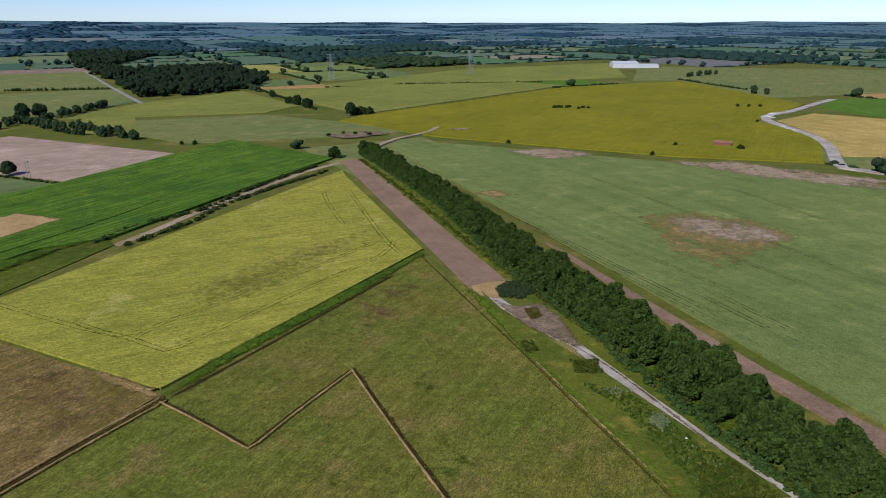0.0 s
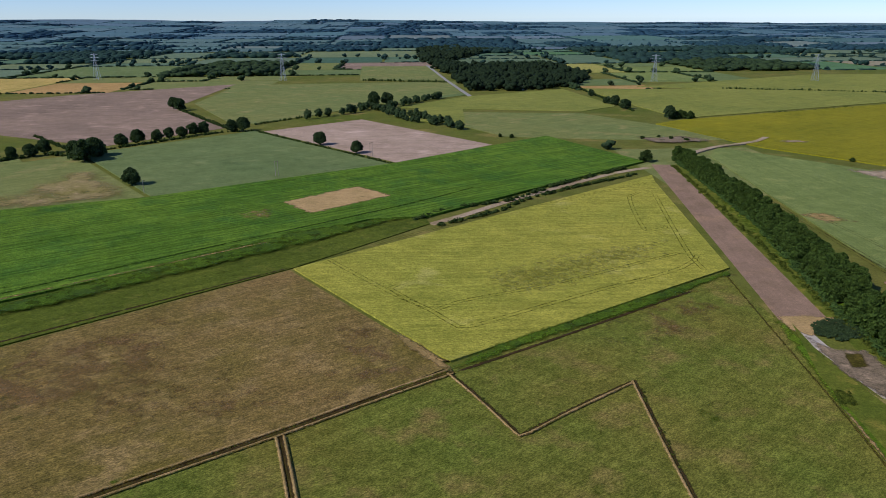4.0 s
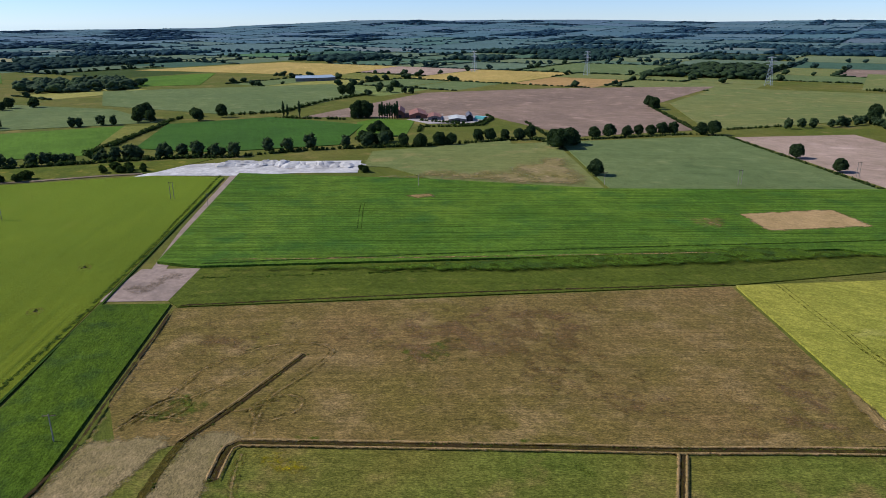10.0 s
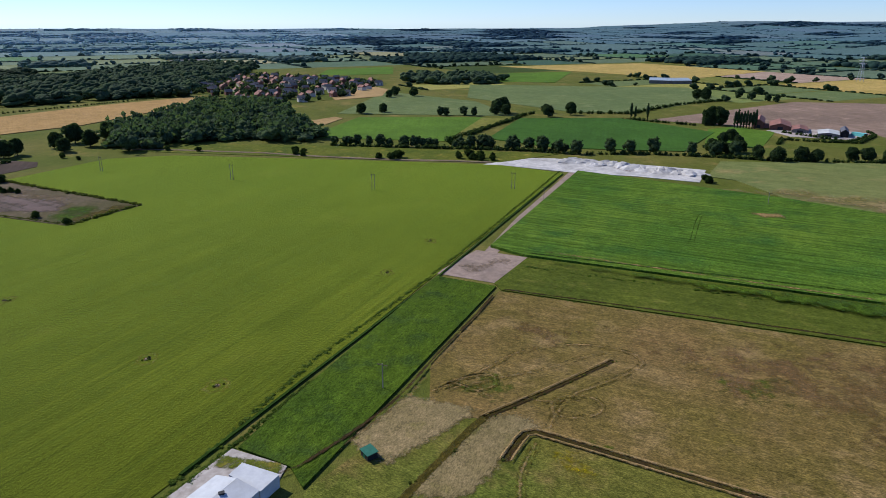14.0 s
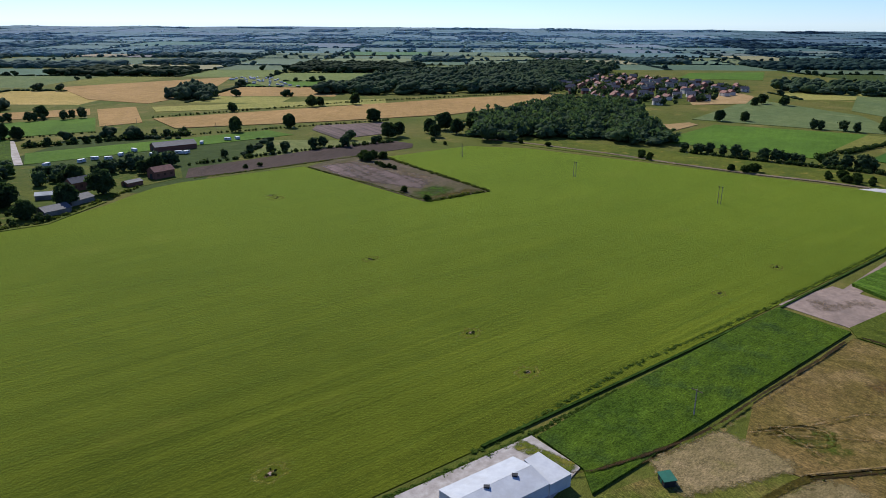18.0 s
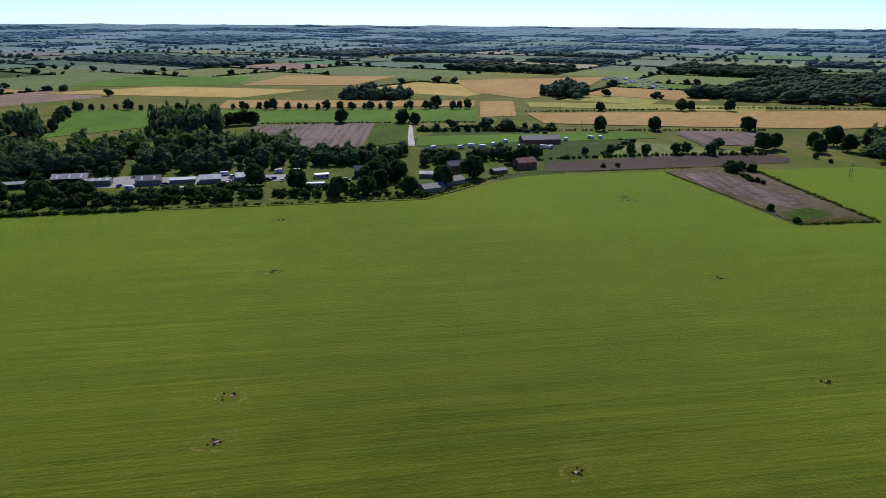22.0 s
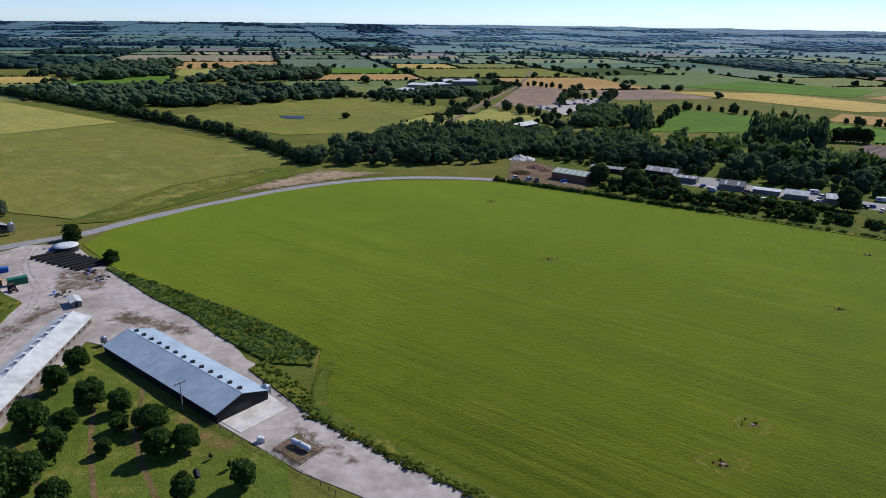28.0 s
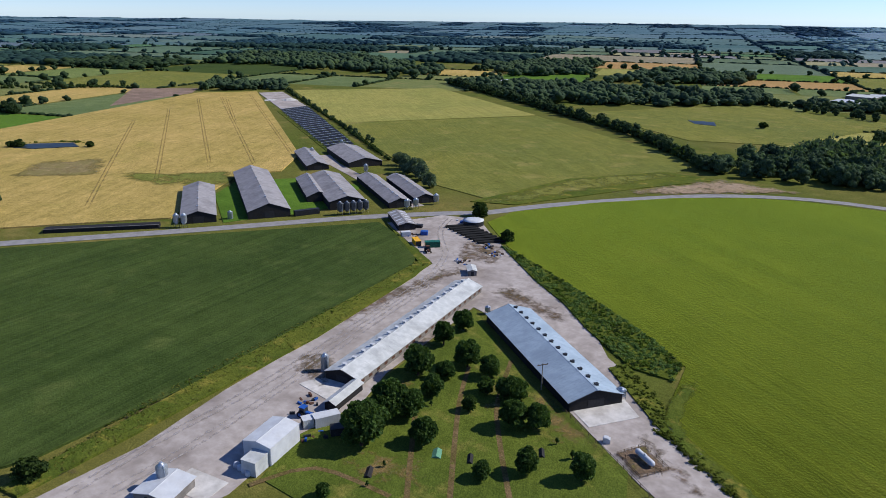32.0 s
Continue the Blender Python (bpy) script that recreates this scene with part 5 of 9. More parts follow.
wheel_lines([(-152.5, 216.1), (-136.5, 207.5), (-108.7, 193.3), (-92.5, 186.6), (-78.9, 178.6), (-75.4, 180.7), (-50.3, 221.3), (-24.2, 261.3), (-20.3, 284.6)], h=TOPS["barley_field"] + 0.02)
wheel_lines([(-87.9, 193.3), (-95.4, 188.3), (-110.0, 195.5), (-113.7, 198.0), (-111.3, 205.7)], h=TOPS["barley_field"] + 0.02)
wheel_lines([(-90.8, 183.5), (-87.2, 196.0), (-61.3, 228.0), (-26.9, 279.8)], h=TOPS["barley_field"] + 0.02)
wheel_lines([(-55.7, 376.6), (-63.5, 364.5), (-44.4, 303.2), (-37.8, 312.6), (-37.9, 319.9)], h=TOPS["barley_field"] + 0.02)
wheel_lines([(-152.5, 216.1), (-119.9, 293.8), (-60.2, 401.5)], h=TOPS["barley_field"] + 0.02)
wheel_lines([(-53.5, 378.2), (-22.7, 275.7), (-14.3, 262.3)], h=TOPS["barley_field"] + 0.02)
for a, b in (((364.3, -138.2), (299.9, -94.7)), ((736.6, -377.8), (539.2, -284.6)), ((755.2, -353.3), (389.0, -187.1)), ((750.8, -378.2), (366.6, -205.9)), ((758.7, -418.2), (386.8, -244.3)), ((687.9, -291.8), (367.3, -144.7)), ((630.0, -236.0), (329.1, -94.9)), ((407.1, -235.3), (355.1, -214.4)), ((359.8, -137.6), (305.1, -112.4)), ((381.2, -73.8), (335.9, -80.2))):
    wheel_lines([a, b], "straw_bank", TOPS["gold_barley_field"] + 0.02, 2.0, 0.7, 40)
for a, b in (((232.1, -39.7), (229.6, -82.6)), ((196.4, -31.6), (209.2, -89.6)), ((157.3, -22.6), (180.8, -93.1)), ((224.4, -173.8), (202.5, -164.1)), ((262.0, -46.5), (254.6, -103.5))):
    wheel_lines([a, b], "dark_soil", TOPS["dark_wheat_field"] + 0.02, 1.8, 0.4, 40)
wheel_lines([(-283.1, 108.2), (-328.5, 128.0), (-336.9, 136.0)], "dark_green", TOPS["leafy_crop_field"] + 0.02, 1.8, 0.5)
wheel_lines([(14.7, 380.1), (93.2, 230.8), (120.6, 170.7)], "dark_soil", TOPS["green_wheat_field"] + 0.02, 1.8, 0.35, 40)
wheel_lines([(-7.8, 409.9), (76.8, 210.7), (106.7, 147.6)], "dark_soil", TOPS["green_wheat_field"] + 0.02, 1.8, 0.35, 40)
for a, b in (((75.5, 423.8), (154.7, 227.1)), ((74.0, 248.9), (111.5, 155.7)), ((82.8, 242.6), (115.0, 161.4)), ((105.7, 201.2), (117.8, 165.9)), ((21.9, 342.8), (93.3, 185.2)), ((150.7, 390.6), (183.4, 274.6))):
    wheel_lines([a, b], "dark_soil", TOPS["green_wheat_field"] + 0.02, 1.8, 0.35, 40, most=0.7)
wheel_lines([(39.3, 408.6), (138.7, 200.7)], "dark_soil", TOPS["green_wheat_field"] + 0.02, 1.8, 0.35, 40)


# trenches as strips laid on the meadow, their inner shade put into dark soil
def trench(line, width=1.0, straw=(1,), bed="dark_soil", tufts=0.5):
    t = thing("trench", Matrix.Identity(4), "narrow dark earth trench with a dry straw-coloured edge in the meadow", "trench")
    soft_strip("bed", line, width * 0.75, bed, "", 0.415, 0.7, 0.9, 0.0, 0.95, step=2.0, parent=t)
    soft_strip("bed_grass", line, width * 0.6, "olive_grass", "", 0.418, 0.6, 0.45, -0.15, 0.6, step=2.0, parent=t)
    for side in straw:
        soft_strip("bank", line, 0.25, "straw_bank", "", 0.42, 0.6, 0.8, side * (width / 2 + 0.4), 1.0, step=2.0, rise=0.4, parent=t)
    m = Mass()
    pts = smooth_line(line, 1.0)
    for (x0, y0), (x1, y1) in zip(pts[:-1], pts[1:]):
        if rng.uniform() < tufts and noise.noise((x0 / 9, y0 / 9, 0.5)) > -0.15:
            s = -straw[0] if straw else rng.choice((-1, 1))
            d = math.hypot(x1 - x0, y1 - y0) or 1
            o = s * (width / 2 + rng.uniform(-0.3, 0.5))
            m.put(x0 - (y1 - y0) / d * o, y0 + (x1 - x0) / d * o, 0.3, rng.uniform(0.4, 1.0), rng.uniform(0.25, 0.55), True)
    m.done("trench_weeds", "rough", "small green weeds along a trench", "weeds")


trench([(-69.0, 152.6), (-81.4, 130.9), (-92.8, 109.9), (-109.0, 82.2), (-125.8, 53.0), (-141.9, 24.6), (-141.2, 22.3), (-138.6, 20.6), (-130.5, 16.5)], 1.6, (1, -1))
trench([(-92.2, 108.8), (-85.2, 101.5), (-78.5, 94.4), (-69.9, 85.2)], 0.9, (1, -1))
trench([(-69.8, 151.7), (-56.2, 142.0), (-44.6, 133.0), (-43.0, 131.7), (-41.9, 133.4), (-34.9, 147.9), (-25.2, 166.1), (-24.3, 167.7), (-22.9, 164.9), (-11.2, 139.2), (0.4, 114.9), (5.5, 104.1)], 0.7, (-1,))
trench([(-177.9, 51.1), (-161.2, 30.6), (-148.9, 14.2), (-147.3, 12.7)], 1.1, (-1,), tufts=0.2)
trench([(-148.9, 14.2), (-145.5, 11.2), (-137.3, 6.2), (-120.5, -3.4), (-113.0, -7.5)], 1.9, (), "olive_grass", 0.3)
trench([(-72.1, 157.8), (-77.2, 157.8), (-84.6, 163.2)], 0.8, (1,))
for q in ([(-160.3, 0.2), (-170.2, 12.4), (-181.7, 23.7), (-186.6, 35.4), (-187.2, 46.5), (-182.4, 56.4), (-176.3, 58.4), (-170.4, 53.1), (-162.3, 41.0), (-159.0, 36.3), (-150.5, 30.7), (-143.2, 27.7)], [(-161.3, 4.1), (-166.9, 16.4), (-171.7, 29.4), (-178.5, 41.0), (-183.2, 50.2)], [(-116.4, 18.6), (-126.9, 20.0), (-138.0, 24.6)], [(-153.6, 29.4), (-157.9, 33.3), (-158.0, 39.6), (-153.9, 42.4), (-149.6, 40.0), (-148.2, 34.0), (-150.3, 30.2), (-154.6, 30.7)], [(-163.3, 1.5), (-167.8, 9.0), (-169.2, 15.9), (-164.4, 16.9), (-161.4, 12.3), (-162.4, 8.7)], [(-165.9, 4.5), (-162.2, 10.2), (-157.3, 15.6)], [(-158.0, 21.4), (-155.7, 28.3), (-155.8, 38.5)]):
    wheel_lines(list(q), "olive_grass", 0.43, 1.7, 0.5, 1.5, "pair of wheel tracks pressed into long grass", 0.55)
    soft_strip("pale_track_edge", list(q), 0.4, "straw_bank", "dry grass beside wheel tracks", 0.425, 0.8, 0.5, 0.2, 0.55, step=1.5)
# green tufts and dry seams
hedge_seams = Mass()
for line, w, h in (([(-142.6, 29.3), (-137.2, 39.8), (-129.9, 50.4), (-117.3, 72.5), (-109.2, 87.9)], 0.9, 0.45), ([(-11.2, 268.7), (5.9, 221.6), (22.5, 176.7), (31.7, 150.0), (39.5, 129.3), (44.4, 114.8)], 0.6, 0.35), ([(-271.3, 53.6), (-253.3, 104.8), (-215.5, 189.2)], 1.6, 1.2), ([(-256.6, 35.3), (-230.1, 96.1), (-196.4, 174.2)], 1.3, 0.8), ([(-230.8, 23.0), (-211.9, 69.7), (-175.2, 157.7)], 1.0, 0.6)):
    hedge_seams.row(line, w, h, 0.9, 0.35, 0.4)
hedge_seams.done("seam_tufts", "rank_blade", "tufts of rank green grass along field seams", "grass")
soft_strip("rank_edge", [(-124.2, -33.6), (-129.2, -26.8), (-154.2, -9.5), (-180.9, 1.7), (-209.4, 14.1), (-229.4, 21.9)], 0.4, "dark_soil", "dark line between rank grass and meadow", 0.66, 0.8, 0.4, 0.0, 0.85)
soft_strip("rank_edge_straw", [(-129.2, -26.8), (-154.2, -9.5), (-180.9, 1.7), (-209.4, 14.1)], 1.0, "worn", "dry seam between rank grass and meadow", 0.40, 1.0, 0.4, -1.8, 0.45)


# ---- hedges, tree rows and woods of the near country ----
def hedge(line, w=2.6, h=2.4, step=2.2, label="dense dark green field hedge", gap=0.05, mat="hedge"):
    m = Mass()
    m.row(line, w, h, step, gap, 0.35)
    tagged(m.done("hedge", mat, label, "hedge"), kind="thing")


def tree_row(key, line, spacing, lo=0.7, hi=1.1, label="broadleaf hedgerow tree in dark leaf", group="hedgerow trees", spread=1.5):
    m = Mass()
    for (x0, y0), (x1, y1) in zip(line[:-1], line[1:]):
        d = math.hypot(x1 - x0, y1 - y0)
        for k in range(max(1, int(d / spacing))):
            t = (k + rng.uniform(0.1, 0.9)) / max(1, int(d / spacing))
            m.put_tree(key + "_row", x0 + (x1 - x0) * t + rng.normal() * spread, y0 + (y1 - y0) * t + rng.normal() * spread, rng.uniform(lo, hi))
    m.done("tree_row", TREE_KINDS[key + "_row"][0][4], "row of " + group + " in full leaf", "trees")


def trees_at(key, spots, lo=0.8, hi=1.15, label="lone broadleaf tree in dark leaf", group=""):
    for x, y in spots:
        tree(key, x, y, float(rng.uniform(lo, hi)), label, group)


WOODS = []


def wood(outline, step=7.0, lo=8.0, hi=14.0, label="dense dark broadleaf wood", mat="wood_leaf", edge=0.0):
    WOODS.append(outline)
    r = math.hypot(outline[0][0], outline[0][1])
    main, lit = Mass(r < 650), Mass(r < 650)
    m = main
    near = r < 500
    xs, ys = [p[0] for p in outline], [p[1] for p in outline]
    for _ in range(int((max(xs) - min(xs)) * (max(ys) - min(ys)) / step ** 2 * (1.05 if r < 500 else 0.8))):
        px, py = rng.uniform(min(xs), max(xs)), rng.uniform(min(ys), max(ys))
        if inside(px, py, outline):
            m = lit if noise.noise((px / 18, py / 18, 9.0)) + rng.normal() * 0.25 > {"leaf_lit": -0.2, "dark_wood": 9.0}.get(mat, 0.22) else main
            h = rng.uniform(lo * 0.7, hi * 1.15)
            w = step * rng.uniform(0.9, 1.8)
            if near:
                m.put_tree("oak_row", px, py, h / 12)
                continue
            m.put(px, py, -0.8, w, h)
            for _ in range(2 if r < 1000 else 1):
                m.put(px + rng.normal() * w * 0.25, py + rng.normal() * w * 0.25, h * rng.uniform(0.35, 0.6), w * rng.uniform(0.4, 0.7), h * rng.uniform(0.35, 0.55), True)
    main.done("woodland", mat, label, "woodland")
    lit.done("woodland", "wood_lit", "lighter green trees in a " + label.split(" ", 1)[1], "woodland")


wood([(-671.3, 1353.4), (-516.1, 1257.6), (-399.3, 1331.0), (-266.4, 1081.2), (-255.7, 942.8), (-310.1, 863.0), (-355.9, 840.8), (-473.5, 1038.5)], 9.0, 9, 14, mat="dark_wood")
wood([(-956.2, 1865.9), (-926.0, 2042.7), (-735.5, 1841.4), (-656.3, 1518.6), (-682.4, 1354.3)], 12.0, 9, 14, mat="dark_wood")
wood([(-512.5, -242.8), (-553.7, -209.5), (-562.8, -142.1), (-541.0, -112.4), (-569.4, -89.8), (-661.8, -141.2), (-796.1, -171.6), (-808.2, -260.3), (-729.6, -267.6), (-655.6, -279.1), (-600.4, -282.3)], 8.5, 8, 13)
wood([(-884.1, -409.7), (-902.9, -322.2), (-1077.8, -382.8), (-1155.7, -531.6)], 13.0, 9, 14)
wood([(-718.9, -585.8), (-1078.0, -662.7), (-1608.0, -556.2), (-1509.1, -370.4), (-926.7, -330.0), (-813.8, -463.4)], 13.0, 10, 15)
wood([(-539.5, -254.9), (-766.0, -251.4), (-785.1, -185.2), (-584.6, -169.7), (-506.1, -219.2)], 9.0, 8, 13)
wood([(194.3, -415.9), (186.0, -474.3), (146.6, -548.0), (79.1, -508.9), (65.1, -450.6), (128.0, -426.9), (160.0, -409.2)], 7.0, 6, 11, "dense wood of dark broadleaf trees")
wood([(170.3, -479.4), (150.6, -562.4), (76.7, -577.5), (-14.8, -539.4), (0.8, -503.0), (68.4, -470.4)], 7.5, 7, 12)
wood([(33.5, -497.4), (11.2, -537.0), (-38.1, -508.9), (-161.6, -451.5), (-167.3, -423.0), (-120.7, -432.9), (-81.3, -451.9), (-34.7, -468.0)], 7.0, 7, 12, "dense belt of dark trees behind workshops")
wood([(-355.5, -771.8), (-407.2, -824.2), (-454.6, -775.1), (-434.7, -727.0)], 9.0, 10, 15)
wood([(-598.2, -689.5), (-717.1, -771.2), (-669.8, -668.3), (-614.6, -629.3)], 9.0, 9, 15)
wood([(705.4, -698.1), (589.9, -781.2), (346.7, -877.6), (303.0, -804.3), (372.8, -697.3), (441.4, -645.0), (470.2, -595.1)], 10.0, 8, 13)
wood([(898.6, -959.2), (896.7, -1144.5), (847.8, -1284.0), (676.7, -993.1), (722.9, -861.2)], 13.0, 10, 15)
wood([(570.7, -875.5), (430.0, -1039.6), (485.8, -1173.6), (645.2, -1146.5)], 13.0, 9, 14)
wood([(821.4, -388.4), (898.3, -433.2), (826.2, -505.6), (760.0, -471.3)], 9.0, 7, 11)
wood([(1267.2, -619.1), (1117.4, -684.4), (816.0, -739.0), (856.3, -838.8), (1216.2, -937.2), (1458.2, -820.9)], 14.0, 10, 15)
wood([(-1108.7, -57.0), (-1288.7, -66.0), (-1223.3, 108.7), (-1088.1, 88.3)], 13.0, 9, 13)
for q in ((((700.3, -693.0), (561.7, -633.0), (446.7, -580.8), (348.7, -532.3), (279.4, -494.8), (186.5, -416.4)),)):
    tree_row("oak", list(q), 8.0, 0.6, 0.95, "dark tree in a thick hedge", "thick hedge trees", 2.5)
    hedge(list(q), 7.0, 5.0, 3.0, "thick dark overgrown hedge")
tree_row("oak", [(-529.8, 16.5), (-526.2, 47.1), (-503.4, 95.7), (-503.7, 149.6), (-495.5, 184.7)], 15.0, 0.6, 1.0)
hedge([(-526.6, 14.8), (-521.9, 46.6), (-499.1, 94.8), (-499.2, 148.2), (-490.9, 182.9), (-477.6, 221.7), (-471.2, 251.6), (-461.9, 323.7), (-427.0, 325.7)], 3.2, 2.8, 2.6)
tree_row("oak", [(-495.1, 193.3), (-487.3, 212.4)], 9.0, 0.9, 1.15)
trees_at("oak", [(-481.0, 221.0), (-473.6, 231.3), (-473.7, 248.1), (-470.9, 256.3), (-474.6, 282.6), (-471.2, 292.0), (-469.2, 304.0), (-464.9, 314.7), (-466.6, 327.0), (-441.5, 371.5), (-437.0, 382.7), (-435.6, 400.0), (-432.3, 409.7), (-431.3, 421.7), (-428.0, 431.6), (-425.5, 440.5)], 0.62, 0.8, "round hedgerow tree in dark leaf", "hedgerow trees")
trees_at("oak", [(-412.5, 315.8), (-422.9, 318.4), (-421.9, 332.8)], 0.95, 1.15, "large dark oak at a field corner")
trees_at("oak", [(-411.9, 459.0), (-404.1, 464.3), (-559.2, 548.6), (-578.4, 558.6)], 0.8, 1.0)
trees_at("oak", [(-304.8, 433.2), (-262.1, 415.3), (-327.2, 278.8)], 0.6, 0.9, "lone tree beside tilled soil")
hedge([(-543.6, 374.2), (-465.7, 343.3), (-411.8, 316.9)], 2.8, 2.4, 2.6)
hedge([(-438.4, 351.3), (-414.8, 455.1), (-392.2, 464.7), (-220.2, 390.2)], 2.2, 2.0, 2.4)
hedge([(-559.2, 548.6), (-428.5, 469.9)], 3.0, 2.6, 2.6)
hedge([(-418.6, 495.1), (-407.6, 559.3)], 2.4, 2.2, 2.6)
tree_row("oak", [(-399.8, 544.9), (-386.2, 588.4), (-378.2, 638.8)], 11.0, 0.6, 0.85)
tree_row("oak", [(-373.7, 631.4), (-301.2, 569.2), (-234.9, 545.5)], 9.0, 0.5, 0.75)
tree_row("oak", [(-366.0, 641.9), (-359.6, 759.1)], 11.0, 0.6, 0.8)
trees_at("oak", [(-390.6, 657.0), (-384.3, 672.8)], 0.95, 1.1, "tall round tree in a hedge")
for k in range(8):
    tree("poplar", *(Vector((-633.1, 265.7)).lerp(Vector((-626.5, 281.3)), k / 7)), float(rng.uniform(0.75, 0.95)), "tall narrow dark poplar", "poplars by the farmhouse")
trees_at("poplar", [(-690.8, 187.3), (-688.2, 190.8), (-685.0, 201.8)], 0.7, 0.85, "tall narrow dark poplar", "poplars in a hedge")
hedge([(-585.3, 24.9), (-721.6, 87.5), (-736.2, 99.2)], 3.2, 3.0, 3.0)
hedge([(-736.1, 139.3), (-730.2, 197.3), (-813.5, 272.6), (-861.2, 347.7)], 4.0, 3.4, 3.5)
hedge([(-603.5, 292.8), (-552.6, 324.4), (-584.7, 365.6)], 3.0, 2.6, 3.0)
hedge([(-693.8, 176.5), (-644.9, 236.5)], 3.0, 2.6, 3.0)
tree_row("oak", [(-891.6, 368.1), (-839.3, 400.4)], 12.0, 0.8, 1.0)
trees_at("oak", [(-710.0, 109.5), (-724.7, 134.5), (-741.5, 66.6), (-746.2, 60.2), (-653.7, 251.2), (-648.8, 257.8), (-869.6, 313.6), (-863.1, 322.2)], 0.8, 1.2)
tree_row("oak", [(-542.2, -83.7), (-535.0, -28.5), (-527.2, 30.8), (-514.0, 93.3)], 6.5, 0.45, 0.95, spread=2.5)
tree_row("pale", [(-547.4, -84.4), (-540.1, -28.8), (-532.2, 31.1), (-518.9, 94.2)], 30.0, 0.4, 0.6, spread=2.5)
hedge([(-537.1, -82.9), (-527.5, -28.1), (-519.8, 30.4), (-509.8, 88.3)], 4.0, 3.0, 3.0)
hedge([(-556.8, 5.7), (-700.1, 80.0)], 3.5, 3.0, 3.0)
tree_row("oak", [(-720.3, -3.9), (-718.7, 41.6)], 10.0, 0.6, 0.9)
trees_at("oak", [(-725.9, 56.5), (-724.4, 68.0), (-742.5, 111.7), (-735.2, -81.0), (-900.4, -64.0), (-920.5, -58.3), (-917.0, -33.3), (-746.2, -59.2)], 0.7, 1.0)
trees_at("bush", [(-498.4, -102.1), (-493.3, -95.5), (-484.1, -41.2), (-480.8, -31.5), (-483.1, 14.6), (-479.8, 24.2), (-476.9, 29.9), (-475.9, 37.6), (-515.4, -199.5), (-512.3, -175.8)], 0.9, 1.6, "rough bush in dry grass", "bushes in dry grass")
trees_at("oak", [(-87.6, 675.8), (-139.4, 734.5), (-156.4, 764.5), (-167.2, 775.3), (-201.7, 844.7)], 0.6, 0.9)
trees_at("bush", [(-194.9, 520.9), (-185.1, 520.5), (49.2, 517.5), (141.8, 467.9), (114.5, 721.7), (119.0, 724), (127.4, 722), (137.4, 712), (131, 727), (142, 718), (148, 716), (122, 723), (145, 722), (302.0, 723.0), (313.4, 722.5), (324.7, 722.0), (276.4, 615.9), (168.9, 503.9), (209.1, 486.8)], 0.7, 1.2, "rounded dark bush in the crop", "bushes in crops")
trees_at("bush", [(-72.5, 464.5)], 2.2, 2.4, "large round dark bush by a track")
tree_row("oak", [(368.4, 851.2), (388.0, 837.5)], 10.0, 0.7, 0.9)
tree_row("oak", [(-402.6, 640.0), (-332.2, 613.3), (-231.9, 542.3)], 10.0, 0.5, 0.75)
tree_row("oak", [(-370.8, 688.1), (-356.8, 754.3)], 11.0, 0.6, 0.8)
hedge([(-577.8, 932.1), (-436.3, 946.0)], 3.5, 3.5, 3.2)
hedge([(-236.8, 926.9), (-128.2, 720.2)], 3.0, 2.4, 3.0)
hedge([(343.1, 1040.0), (380.1, 890.9)], 3.5, 3.0, 3.2)
hedge([(-64.8, 995.1), (142.8, 1016.5)], 3.0, 2.5, 3.2)
hedge([(-1.5, 762.0), (165.7, 917.9)], 1.6, 1.0, 2.4)
tree_row("oak", [(367.1, 1087.8), (437.0, 1136.9)], 12.0, 0.6, 0.8)
hedge([(-70.7, 422.9), (-94.6, 376.2), (-110.0, 343.6), (-115.8, 310.0), (-132.2, 275.3)], 3.0, 1.6, 2.0, "low scrub along a sandy track", 0.25)
hedge([(-80.0, 436.8), (-106.5, 373.8), (-118.0, 332.9), (-139.5, 304.1), (-145.8, 279.4)], 3.4, 2.0, 2.0, "low scrub along a sandy track", 0.2)
hedge([(-439.5, 77.5), (-304.8, 23.3), (-248.3, -0.7)], 1.3, 0.45, 0.32, "low rough grass and bramble beside a ditch", 0.05, "rank_blade")
hedge([(-247.1, -0.7), (-180.0, -32.3), (-135.6, -47.7), (-123.5, -52.6)], 1.3, 0.45, 0.32, "low rough grass and bramble beside a ditch", 0.05, "rank_blade")
hedge([(-167.2, -31.1), (-124.3, -48.9), (-95.5, -63.9), (-68.7, -75.9)], 1.3, 0.45, 0.32, "low rough grass and bramble beside a ditch", 0.05, "rank_blade")
hedge([(58.4, -132.8), (32.3, -121.1), (8.7, -112.1)], 2.0, 1.0, 1.2, "low rough grassy hedge", 0.1, "rough")
hedge([(56.2, -402.0), (-0.5, -382.1), (-107.3, -340.4), (-193.7, -306.5), (-234.8, -320.3), (-266.6, -330.9)], 2.6, 1.6, 2.0, "low rough hedge round gardens", 0.2, "rough")
hedge([(-45.6, -389.3), (-69.1, -384.9), (-106.4, -380.9), (-119.4, -379.9)], 5.0, 3.4, 2.6, "thick dark garden hedge", 0.05)
tree_row("bush", [(-3.6, -403.4), (-36.4, -384.9), (-84.7, -370.8), (-106.5, -358.4)], 7.0, 1.5, 2.6, "rough garden bush", "garden bushes", 3.0)
tree_row("bush", [(-114.0, -362.4), (-154.5, -330.4), (-193.5, -313.4)], 9.0, 0.8, 1.7, "rough garden bush", "garden bushes", 4.0)
